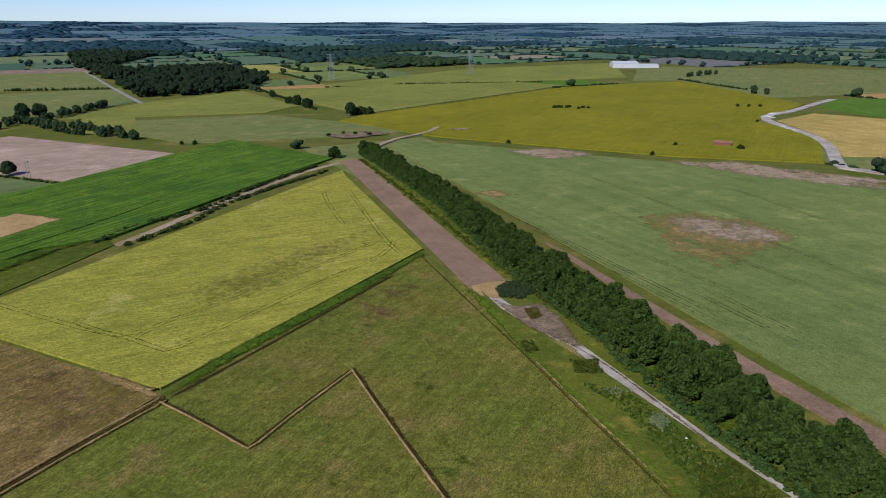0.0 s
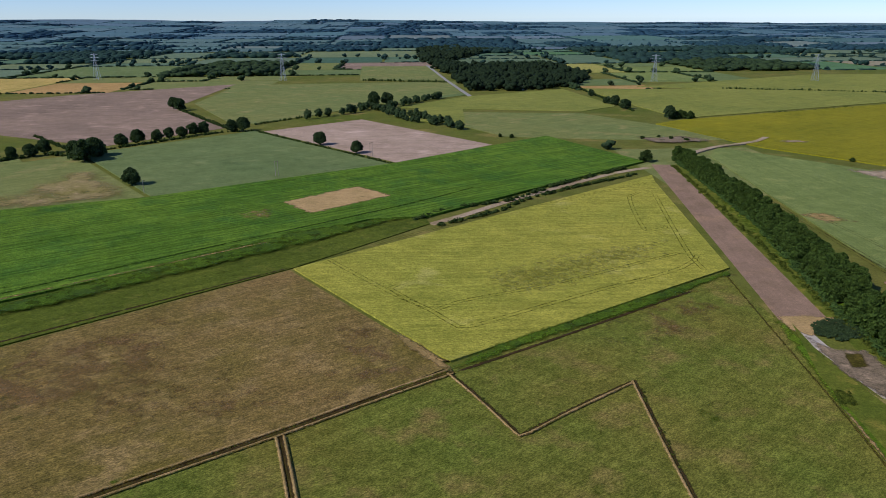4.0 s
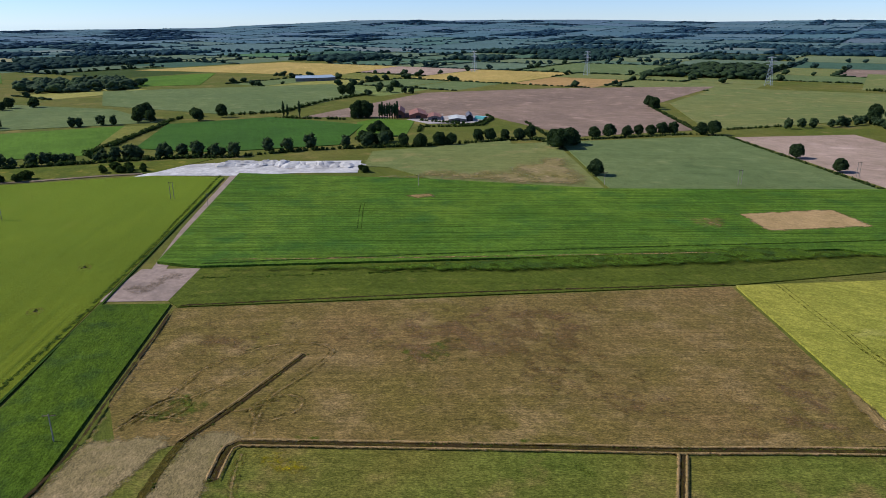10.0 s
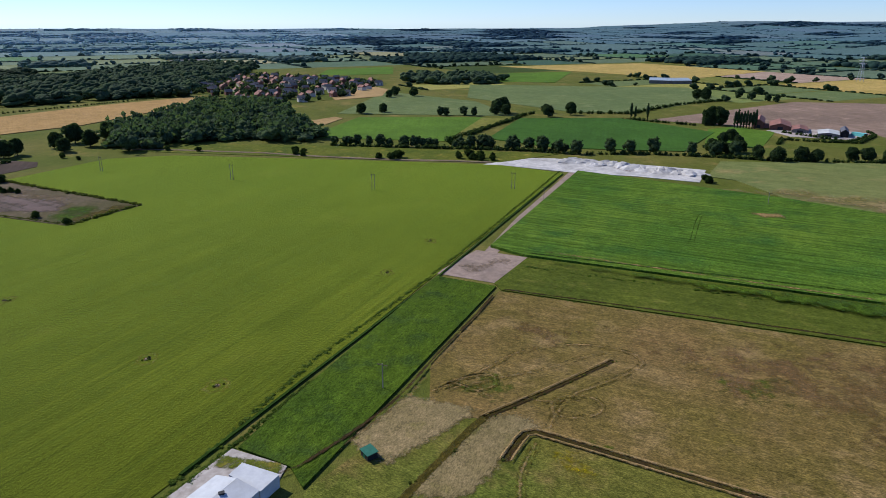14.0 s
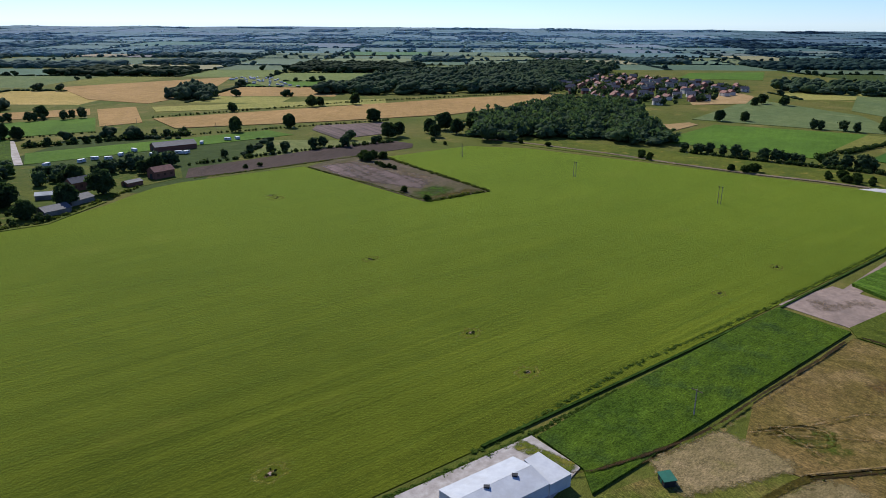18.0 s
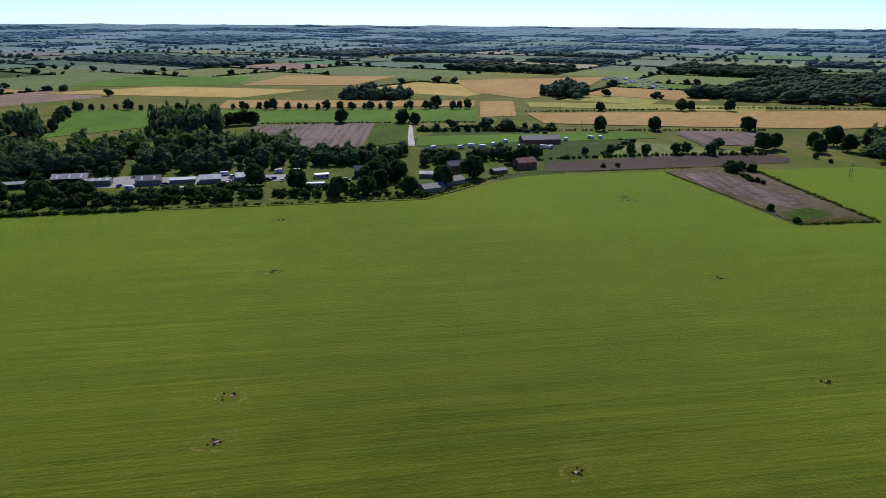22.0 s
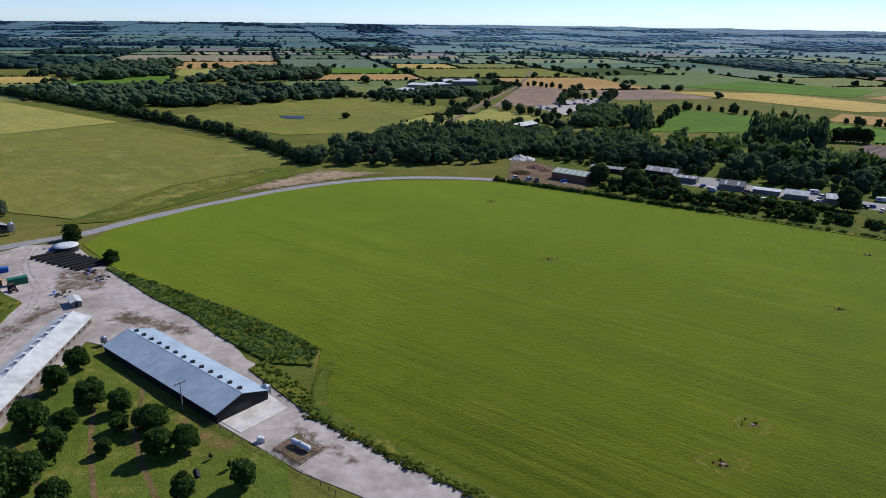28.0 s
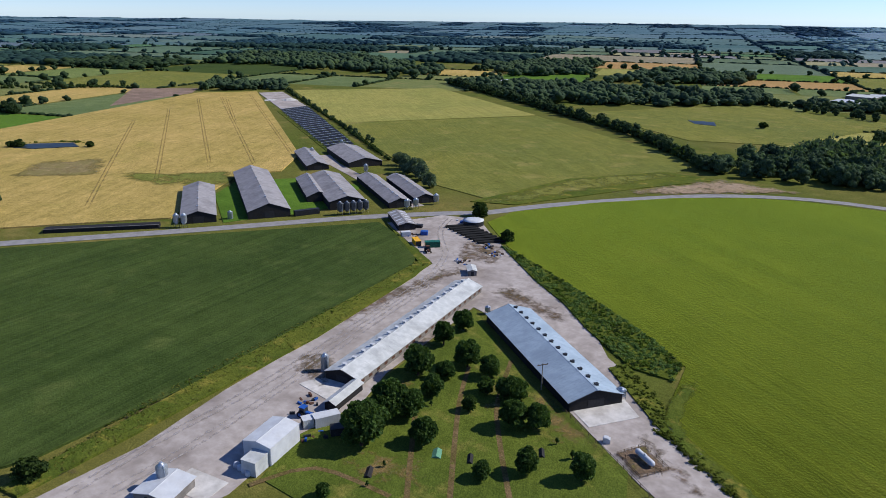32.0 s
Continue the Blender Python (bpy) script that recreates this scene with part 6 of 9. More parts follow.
trees_at("oak", [(-2.4, -411.1), (-22.0, -402.5), (-37.5, -395.8), (-155.6, -332.8), (-170.7, -330.4), (-184.6, -339.1), (-193.1, -362.9), (-202.6, -352.0), (-192.6, -320.8), (-244.2, -333.9), (-216.9, -325.0), (-143.2, -360.2), (-126.3, -380.2)], 0.7, 1.05, "garden tree in dark leaf", "garden trees")
tree_row("oak", [(-170.8, -421.5), (-206.7, -410.3), (-242.3, -412.4)], 9.0, 0.6, 0.9, "garden tree in dark leaf", "garden trees", 4.0)
tree_row("pale", [(-179.5, -443.9), (-242.8, -421.4)], 12.0, 0.6, 0.8, "pale green tree by gardens", "garden trees", 4.0)
tree_row("oak", [(-241.4, -395.4), (-313.9, -368.5), (-325.4, -359.3)], 8.0, 0.55, 0.8, "garden tree in dark leaf", "garden trees", 3.0)
tree_row("oak", [(-313.1, -513.7), (-368.1, -480.5), (-421.8, -458.0)], 8.0, 0.4, 0.6, "hedge tree in dark leaf", "hedge trees", 2.0)
hedge([(-311.5, -510.9), (-417.5, -453.1)], 5.0, 4.0, 3.0)
hedge([(-417.5, -453.1), (-577.5, -360.1)], 2.2, 1.8, 3.0)
tree_row("oak", [(-353.8, -358.0), (-404.8, -331.7), (-446.3, -307.3), (-474.1, -291.1)], 13.0, 0.45, 0.85, "field-edge tree in dark leaf", "field-edge trees", 2.5)
hedge([(-322.7, -356.2), (-399.8, -327.3), (-470.2, -288.5)], 3.0, 2.6, 2.8)
trees_at("oak", [(-277.9, -592.4), (-326.5, -564.2), (-333.4, -553.3), (-420.4, -653.8), (-552.5, -537.8), (-671.2, -465.4), (-627.7, -492.6), (-641.4, -491.7), (-448.5, -433.5), (-492.6, -411.7), (-563.6, -369.1)], 0.7, 1.05)
wood([(-109.3, -576.0), (-157.9, -568.5), (-174.5, -619.2), (-120.4, -626.4)], 6.5, 13, 19, "tall dark poplar grove")
wood([(-18.2, -627.1), (-36.3, -619.5), (-38.6, -675.5), (-22.1, -682.3)], 6.5, 13, 20, "tall dark clump of poplars")
wood([(14.6, -522.5), (-39.2, -522.6), (-99.3, -506.8), (-179.0, -453.4), (-190.6, -483.5), (-107.1, -546.6), (4.0, -566.1)], 7.0, 8, 13, "mixed mid-green tree belt", "leaf_lit")
wood([(-168.7, -416.3), (-232.5, -395.0), (-253.0, -431.4), (-183.5, -453.8)], 8.5, 6, 10, "garden trees in dense leaf")
wood([(62.0, -505.8), (43.4, -505.6), (36.0, -547.6), (66.5, -549.2)], 7.0, 7, 11, "dark trees behind the works")
wood([(-235.4, -381.5), (-274.0, -377.1), (-319.2, -357.7), (-331.3, -372.1), (-254.6, -402.7)], 7.5, 6, 9, "dark garden trees by a field")
tree_row("poplar", [(-111.7, -581.4), (-159.6, -574.5)], 7.0, 0.75, 0.95, "tall dark poplar in a grove", "poplar grove", 3.0)
tree_row("poplar", [(-123.1, -603.5), (-166.5, -599.8)], 7.0, 0.75, 0.95, "tall dark poplar in a grove", "poplar grove", 3.0)
trees_at("oak", [(-183.6, -623.3), (-197.7, -625.6), (-204.9, -622.6), (-191.8, -624.0)], 0.8, 1.0)
trees_at("poplar", [(-22.4, -645.6), (-26.6, -640.4), (-29.7, -632.2), (-33.5, -637.5), (-26.1, -658.2)], 1.0, 1.2, "tall dark poplar in a clump", "poplar clump")
tree_row("pale", [(7.7, -552.4), (-22.4, -554.9), (-90.6, -525.9), (-154.4, -493.6), (-180.1, -467.4)], 9.0, 0.65, 0.9, "pale green tree in a row", "pale tree row", 3.0)
tree_row("oak", [(66.5, -549.2), (33.3, -563.2), (7.7, -542.6)], 8.0, 0.7, 1.0, "dark tree in a belt", "dark tree belt", 3.0)
hedge([(-149.1, -653.9), (-387.5, -530.9)], 2.0, 1.6, 3.0)
hedge([(-476.6, -567.9), (-701.1, -475.5), (-910.0, -339.2)], 2.2, 2.0, 3.2)
tree_row("oak", [(388.6, -314.2), (490.4, -355.2), (624.2, -412.0), (747.8, -465.3)], 14.0, 0.3, 0.5, "bushy tree in a hedge by solar panels", "hedge trees")
hedge([(339.0, -286.4), (490.4, -355.2), (761.2, -469.7)], 3.0, 2.4, 2.6)
trees_at("willow", [(324.3, -281.5), (312.5, -276.9), (294.4, -268.7), (283.5, -263.3), (268.1, -255.7), (301.9, -269.5)], 0.9, 1.25, "grey-green willow beside sheds", "grey willows")
trees_at("bush", [(209.4, -234.2)], 2.0, 2.2, "large round bush by a tank")
trees_at("bush", [(175.0, -214.0), (541.1, -117.1), (537.5, -121.4), (507.4, -157.5), (238.8, -624.1), (135.1, -23.1)], 1.2, 1.8, "round dark bush in the open", "lone bushes")
trees_at("oak", [(738.1, -159.8), (725.3, -163.6)], 0.7, 0.9)
hedge([(978.4, -210.2), (903.7, -335.2)], 4.0, 4.0, 3.4)
tree_row("oak", [(993.0, -213.5), (917.8, -340.6)], 14.0, 0.5, 0.7)

trees_at("oak", [(-18.9, -412.8), (-24.2, -413.6), (-33.2, -406.6), (-40.5, -409.6), (-42.4, -399.6), (0.1, -418.1)], 0.6, 0.75, "dense round tree before workshops", "garden trees")
trees_at("oak", [(-185.7, -359.3), (-184.6, -346.8), (-195.2, -350.2), (-200.7, -370.1), (-248.6, -371.9), (-251.6, -366.7), (-291.2, -357.4), (-296.9, -353.0)], 0.6, 0.9, "dense round tree in gardens", "garden trees")

for q in ([(2.0, -396.2), (-44.0, -376.1), (-116.5, -349.9)], [(-9.1, -399.6), (-55.6, -376.5), (-114.0, -362.4)], [(-112.1, -356.0), (-157.1, -336.3), (-193.5, -313.4)], [(-64.1, -391.6), (-106.4, -380.9)], [(-145.1, -356.3), (-197.8, -333.3)], [(32.1, -470.9), (-1.8, -459.8), (-33.7, -455.1)]):
    tree_row("bush", list(q), 4.5, 0.7, 1.7, "rough garden bush", "garden bushes", 2.5)
tree_row("oak", [(-57.7, -389.9), (-81.3, -384.1), (-116.0, -379.8)], 5.0, 0.28, 0.42, "hedge tree before workshops", "garden hedge trees", 1.2)
tree_row("oak", [(32.7, -481.9), (-34.4, -464.2), (-79.9, -444.6), (-164.7, -416.0)], 7.0, 0.45, 0.75, "dark tree behind workshops", "trees behind workshops", 2.0)
trees_at("oak", [(-505.1, 198.6), (-504.5, 203.7), (-503.8, 208.7), (-503.1, 214.2), (-507.3, 220.4), (-548.1, 222.8), (-561.6, 234.5), (-533.0, 228.6)], 0.6, 0.85, "dense dark tree beside a farm drive", "farmstead trees")
trees_at("oak", [(-648.5, 245.0), (-651.4, 253.4), (-650.5, 259.8)], 0.5, 0.6, "dark tree before a farmhouse", "farmstead trees")
hedge([(-540.0, 262.5), (-565.4, 276.8), (-552.9, 300.6), (-546.0, 329.1), (-583.8, 364.1), (-604.8, 368.4)], 3.0, 2.4, 1.8, "clipped dark hedge round a farmstead")
hedge([(-412, -259.7), (-396, -232), (-376, -195), (-353, -153.5), (-316, -171)], 2.6, 1.3, 1.3, "rough dark weeds round a fallow plot", 0.1, "rough")
hedge([(-316, -171), (-334, -216), (-357, -283)], 1.6, 0.8, 1.2, "rough dark weeds round a fallow plot", 0.1, "rough")
trees_at("bush", [(-394.6, -262.1), (-404.2, -264.4), (-399, -268), (-407, -258)], 1.5, 2.1, "large dark bush by a fallow plot", "bushes by a fallow plot")
trees_at("bush", [(-387, -250), (-383.6, -243.7), (-382.4, -237.2), (-379.7, -231.7), (-385, -246), (-381, -240)], 0.7, 1.0, "low dark bush by a fallow plot", "bushes by a fallow plot")
trees_at("bush", [(-328.8, -193.7), (-318.2, -173.2), (-336, -317), (-345, -313)], 0.7, 1.1, "lone dark bush in weeds", "bushes by a fallow plot")
trees_at("bush", [(-504.3, -103.1), (-507.3, -97.8), (-486.5, -33.7), (-486.1, -27.2), (-493.8, 14.4), (-490.6, 22.1), (-485.6, 29.5), (-488.8, 38.5)], 1.0, 1.7, "rough bush beside a lane", "bushes in dry grass")
trees_at("oak", [(-510.9, -273.6), (-549.4, -284.7), (-533.8, -265.4), (-563.6, -264.4), (-526.1, -286.8), (-486, -303), (-497, -300)], 0.8, 1.15, "broad dark tree at the wood's edge", "trees by the tilled land")
trees_at("bush", [(-479.6, -247.6), (-486, -262), (-414.2, 160.9), (-409.1, 162.2), (-405, 160)], 0.8, 1.2, "round dark bush on rough ground", "lone bushes")
hedge([(-296, -322), (-376, -289), (-412, -275)], 1.6, 0.9, 1.3, "dry grassy bank between crop and tilled soil", 0.1, "dry_blades")
hedge([(-81.7, 684), (-32.4, 718), (20.4, 784), (67.4, 840)], 1.4, 1.0, 2.4, "low grassy hedge beside a yellow crop", 0.3, "rough")
trees_at("bush", [(-83, 682), (-76, 686), (-79, 690), (-70, 684)], 1.9, 2.4, "large dark bush in a hedge", "bushes in a hedge")
trees_at("bush", [(-80, 566), (-70, 560), (-62, 566), (-90, 553), (-58, 556)], 0.5, 0.9, "low bush on stony ground", "bushes on stony ground")
for q in ([(148, -600), (148, -690), (149, -783), (142, -900), (141, -1050)], [(123, -745), (46, -690)], [(77, -597), (46, -683)], [(125, -1042), (49, -1000)], [(53, -803), (47, -995)], [(-7, -923), (5, -850), (7, -776), (38, -714)], [(51, -862), (-8, -928)], [(-82, -812), (-240, -730), (-449, -620)], [(-34, -634), (-78, -806)], [(270, -800), (200, -830), (165, -870)], [(163, -750), (240, -775), (320, -800)]):
    tree_row("oak", list(q), 10.0, 0.45, 0.95, "dark tree in an overgrown hedge", "overgrown hedge trees", 3.0)
for q in ([(60, -400), (0.5, -380), (-60, -357)],):
    hedge(list(q), 3.0, 2.4, 1.4, "scrubby hedge before the works", 0.15)
wood([(30, -640), (-10, -640), (-30, -720), (-10, -770), (20, -720)], 8.0, 7, 12, "scrubby dark trees behind the works")
wood([(300, -810), (240, -800), (170, -840), (180, -900), (215, -880), (260, -840)], 9.0, 7, 12, "dark trees before the factory halls")
soft("pale_field_drift", [(-386.7, 153.8), (-359.5, 197.0), (-322.9, 227.9), (-297.2, 258.3), (-371.9, 292.2), (-391.1, 289.7), (-364.6, 236.5), (-383.8, 202.1)], "dry_earth", "dry tan places along the edge of a pale field", TOPS["pale_field"] + 0.25, 22.0, 0.04, 0.75)

soft_strip("rough_field_edge", [(62.4, -160.2), (59.9, -144.9), (53.1, -133.7), (33.2, -124.1), (7.6, -112.4)], 2.0, "verge", "rough grass fringe of the young crop", TOPS["green_field"] + 0.3, 2.2, 0.35)

# ---- buildings ----
def barn(name, label, a, b, c, eave, ridge, roof="roof_grey", wall="black_board", gable=None, sheet=0.0, vents=None, lights=0, door=True, windows=0, cap=True, over=0.4):
    """a-b: the ends of the near gable; c: the far end of the side that starts at b."""
    label += " by a yard" if len(label.split()) < 4 else ""
    a, b, c = Vector(a), Vector(b), Vector(c)
    d = c - b
    n = Vector((-d.y, d.x)).normalized()
    w = abs((a - b).dot(n)) / 2
    side = 1 if (a - b).dot(n) > 0 else -1
    mid = b + d / 2 + n * side * w
    l = d.length / 2
    t = thing(name, pose(mid.x, mid.y, 0, 0, 0, math.degrees(math.atan2(d.y, d.x))), label, "shed" if "house" not in name else "house")
    for y in (-w, w):
        part("side_wall", Shape().box(-l, y - 0.1, -0.2, l, y + 0.1, eave).mesh("side_wall", M[wall]), t)
    for x in (-l, l):
        s = Shape()
        s.add([(x - 0.1, -w, -0.2), (x - 0.1, w, -0.2), (x - 0.1, w, eave), (x - 0.1, 0, ridge), (x - 0.1, -w, eave), (x + 0.1, -w, -0.2), (x + 0.1, w, -0.2), (x + 0.1, w, eave), (x + 0.1, 0, ridge), (x + 0.1, -w, eave)],
              [(4, 3, 2, 1, 0), (5, 6, 7, 8, 9), (0, 1, 6, 5), (1, 2, 7, 6), (2, 3, 8, 7), (3, 4, 9, 8), (4, 0, 5, 9)])
        part("gable_wall", s.mesh("gable_wall", M[gable or wall]), t)
    pitch = math.atan2(ridge - eave, w)
    run = w / math.cos(pitch) + over
    for sgn in (-1, 1):
        turn = pose(0, 0, ridge + 0.12, 0, 0, 0 if sgn < 0 else 180) @ pose(0, 0, 0, math.degrees(pitch), 0, 0)
        if sheet:
            me = Shape().box(-sheet / 2 + 0.012, -run, -0.03, sheet / 2 - 0.012, -0.02, 0.03).mesh("roof_sheet", M[roof])
            deck = part("roof_slope", Shape().box(-l - over, -run + 0.05, -0.09, l + over, -0.03, -0.04).mesh("roof_slope", M["dark_metal"]), t)
            deck.matrix_local = turn
            k = int(2 * (l + over) / sheet)
            for i in range(k):
                part("roof_sheet", me, deck).matrix_local = pose(-(k - 1) * sheet / 2 + i * sheet, 0, 0.004 * (i % 2))
        else:
            deck = part("roof_slope", Shape().box(-l - over, -run, -0.06, l + over, -0.02, 0.05).mesh("roof_slope", M[roof]), t)
            deck.matrix_local = turn
        for i in range(lights):
            x = -l + 2 * l * (i + 0.5) / lights
            part("roof_light", Shape().box(x - 0.55, -run * 0.85, 0.06, x + 0.55, -run * 0.2, 0.1).mesh("roof_light", M["white"]), t, "pale translucent roof light").matrix_local = turn
    if cap:
        part("ridge_cap", Shape().add([(-l - over, -0.3, ridge + 0.02), (-l - over, 0, ridge + 0.22), (-l - over, 0.3, ridge + 0.02), (l + over, -0.3, ridge + 0.02), (l + over, 0, ridge + 0.22), (l + over, 0.3, ridge + 0.02)], [(0, 3, 4, 1), (1, 4, 5, 2), (0, 1, 2), (3, 5, 4), (0, 2, 5, 3)]).mesh("ridge_cap", M[roof]), t)
    if vents:
        count, mat, sgn, off, size = vents
        for i in range(count):
            x = -l + 2 * l * (i + 0.6) / (count + 0.2)
            z = ridge - (ridge - eave) * off / w
            s = Shape().box(x - size / 2, sgn * off - size * 0.6, z, x + size / 2, sgn * off + size * 0.6, z + size * 0.75)
            s.box(x - size * 0.62, sgn * off - size * 0.75, z + size * 0.75, x + size * 0.62, sgn * off + size * 0.75, z + size * 0.9)
            part("vent", s.mesh("vent", M[mat]), t, "ridge ventilator cowl")
    if door:
        h = min(eave - 0.2, 3.2)
        part("door", Shape().box(-l - 0.14, -min(w * 0.35, 2.2), 0, -l - 0.08, min(w * 0.35, 2.2), h).mesh("door", M["dark_metal"]), t, "wide dark sliding door")
    for i in range(windows):
        x = -l + 2 * l * (i + 0.5) / windows
        for sgn in (-1, 1):
            part("window", Shape().box(x - 0.75, sgn * (w + 0.12) - 0.03, eave * 0.38, x + 0.75, sgn * (w + 0.12) + 0.03, eave * 0.72).mesh("window", M["rust"]), t, "brown louvred side inlet")
    return t


def silo(x, y, h, r, label="ribbed galvanised feed silo with a cone top", legs=True, mat="galv"):
    t = thing("feed_silo", pose(x, y, 0), label, "silo", "feed silos")
    low = h * 0.22 if legs else 0.0
    prof = [(0.25 * r, low), (r, low + 0.18 * h)] if legs else [(r, -0.1)]
    k = 8
    for i in range(k + 1):
        z = low + 0.18 * h + (h * 0.86 - low - 0.18 * h) * i / k if legs else h * 0.86 * i / k
        prof += [(r, z), (r * 1.03, z + 0.04)]
    prof += [(r * 0.35, h * 0.98), (r * 0.3, h)]
    part("body", Shape().lathe(prof, 20).mesh("body", M[mat], True), t)
    part("lid", Shape().lathe([(r * 0.36, h), (r * 0.3, h + 0.12), (0.05, h + 0.2)], 14).mesh("lid", M["galv"]), t)
    if legs:
        for q in range(4):
            a = q * math.pi / 2 + 0.78
            part("leg", Shape().tube((r * 0.95 * math.cos(a), r * 0.95 * math.sin(a), -0.1), (r * 0.95 * math.cos(a), r * 0.95 * math.sin(a), low + 0.25 * h), 0.06).mesh("leg", M["dark_metal"]), t)
    s = Shape().tube((r * 1.12, -0.2, 0), (r * 1.12, -0.2, h * 0.86), 0.025, n=4).tube((r * 1.12, 0.2, 0), (r * 1.12, 0.2, h * 0.86), 0.025, n=4)
    for i in range(int(h * 0.86 / 0.5)):
        s.tube((r * 1.12, -0.2, 0.3 + 0.5 * i), (r * 1.12, 0.2, 0.3 + 0.5 * i), 0.02, n=4)
    part("ladder", s.mesh("ladder", M["galv"]), t)
    part("fill_pipe", Shape().tube((-r * 1.1, 0, 0.6), (-r * 1.1, 0, h * 0.9), 0.06, n=6).tube((-r * 1.1, 0, h * 0.9), (-r * 0.3, 0, h * 0.97), 0.06, n=6).mesh("fill_pipe", M["galv"]), t)
    return t


# the two long poultry sheds by the orchard
# the gables' shaded look is put into their black wall colour
barn("poultry_shed", "long pale sheet-roofed poultry shed with white ridge vents", (129.8, -92.2), (119.8, -93.9), (143.2, -164.3), 2.3, 4.0, "roof_pale", "grey_block", "black_board", sheet=1.1, vents=(17, "white", 1, 0.9, 0.8), windows=20, over=0.5)
barn("poultry_shed", "long blue-grey steel poultry shed with dark cowls", (71.9, -137.8), (76.6, -124.1), (125.5, -148.0), 2.6, 4.9, "roof_blue", "black_board", sheet=1.1, vents=(13, "dark_metal", -1, 1.2, 0.75), over=0.5)
# sheds of the further farm
barn("poultry_shed", "grey cement-roofed poultry shed with dark gable", (292.4, -125.4), (282.1, -137.2), (337.1, -163.9), 3.2, 5.6, vents=(4, "galv", 1, 0.2, 0.6))
barn("poultry_shed", "large grey cement-roofed poultry shed", (274.1, -149.1), (268.2, -167.2), (350.2, -203.5), 3.6, 7.0, vents=(4, "galv", 1, 0.2, 0.7))
barn("poultry_shed", "grey cement-roofed shed beside feed silos", (280.9, -185.6), (279.1, -197.9), (319.4, -217.1), 3.0, 5.4, vents=(7, "galv", 1, 0.2, 0.6))
barn("poultry_shed", "tall grey cement-roofed shed behind a row of silos", (259.4, -184.7), (257.4, -202.7), (313.9, -227.9), 4.2, 6.6, vents=(7, "galv", 1, 0.2, 0.6))
barn("poultry_shed", "long grey cement-roofed poultry shed", (242.7, -208.4), (244.0, -221.2), (302.3, -245.8), 2.8, 4.8, vents=(8, "galv", 1, 0.2, 0.6))
barn("poultry_shed", "long grey poultry shed beside willows", (242.6, -224.5), (242.7, -236.2), (289.6, -256.2), 2.8, 4.8, vents=(8, "galv", 1, 0.2, 0.6))
barn("poultry_shed", "small grey poultry shed beside solar panels", (344.1, -227.4), (342.9, -241.2), (389.8, -262.2), 2.8, 5.0, vents=(7, "galv", 1, 0.2, 0.6))
barn("poultry_shed", "wide grey poultry shed below solar panels", (334.0, -251.7), (331.2, -273.4), (383.0, -293.1), 3.0, 5.6, vents=(7, "galv", 1, 0.2, 0.6))
barn("workshop", "small grey workshop with pale roof lights", (215.3, -189.1), (213.3, -196.5), (232.5, -206.5), 2.6, 3.6, lights=5)
barn("packing_building", "white steel packing building with low roof", (112.2, -57.1), (106.2, -60.8), (110.0, -70.2), 4.3, 5.0, "white", "white", cap=True, over=0.15)
barn("field_hut", "small grey block hut in the yard", (157.2, -172.4), (155.3, -174.6), (159.8, -178.4), 2.0, 2.4, "roof_pale", "grey_block")
barn("lean_to", "open pale-roofed lean-to store", (116.8, -80.8), (114.4, -83.0), (118.3, -94.0), 2.0, 2.7, "roof_pale", "black_board")
barn("white_shed", "white steel shed with low roof on a concrete apron", (-122.3, -42.3), (-117.4, -32.7), (-100.5, -41.1), 3.0, 4.0, "white", "white", door=False, over=0.2, cap=False)
t = thing("white_annex", Matrix.Identity(4), "flat white annex beside the white shed", "shed")
part("body", Shape().prism([(-122.8, -40.0), (-126.6, -38.3), (-122.7, -29.8), (-117.4, -32.4)], 0, 2.9).mesh("body", M["white"]), t)
part("roof_edge", Shape().prism([(-122.7, -40.0), (-126.8, -38.4), (-122.8, -29.7), (-117.3, -32.3)], 2.9, 3.0).mesh("roof_edge", M["white"]), t)
for x, y in ((-115.2, -39.1), (-109.2, -42.5)):
    t = thing("roof_chimney", pose(x, y, 3.4, 0, 0, 24), "black roof ventilator on a white shed roof", "ventilator")
    part("flue", Shape().box(-0.35, -0.5, 0, 0.35, 0.5, 0.9).mesh("flue", M["dark_metal"]), t)
    part("hood", Shape().box(-0.45, -0.6, 0.9, 0.45, 0.6, 1.05).mesh("hood", M["dark_metal"]), t)
barn("store_shed", "white roofed store beside a concrete pad", (113.3, -33.9), (107.1, -39.4), (110.7, -46.2), 2.2, 2.9, "white", "grey_block")
part("annex", Shape().box(-2.1, -1.8, 0, 2.1, 1.8, 3.3).box(-2.2, -1.9, 3.3, 2.2, 1.9, 3.45).mesh("annex", M["roof_pale"]), thing("plant_room", pose(*((107.4, -57.8)), 0, 0, 0, -68), "grey and white clad plant room beside packing building", "building"))
for k in range(4):
    bx0, by0 = Vector((110.9, -55.4)).lerp(Vector((106.7, -55.8)), k / 3)
    t = thing("bulk_bag", pose(bx0, by0, 0, 0, 0, 20 * k), "white full bulk bag on the ground", "bag", "bulk bags by the packing building")
    part("sack", Shape().lathe([(0.4, 0), (0.66, 0.12), (0.7, 0.5), (0.62, 1.1), (0.25, 1.25)], 10).mesh("sack", M["white"], True), t)
    part("lifting_loop", Shape().tube((-0.3, 0, 0.95), (0, 0, 1.25), 0.03, n=4).tube((0, 0, 1.25), (0.3, 0, 0.95), 0.03, n=4).mesh("lifting_loop", M["white"]), t)
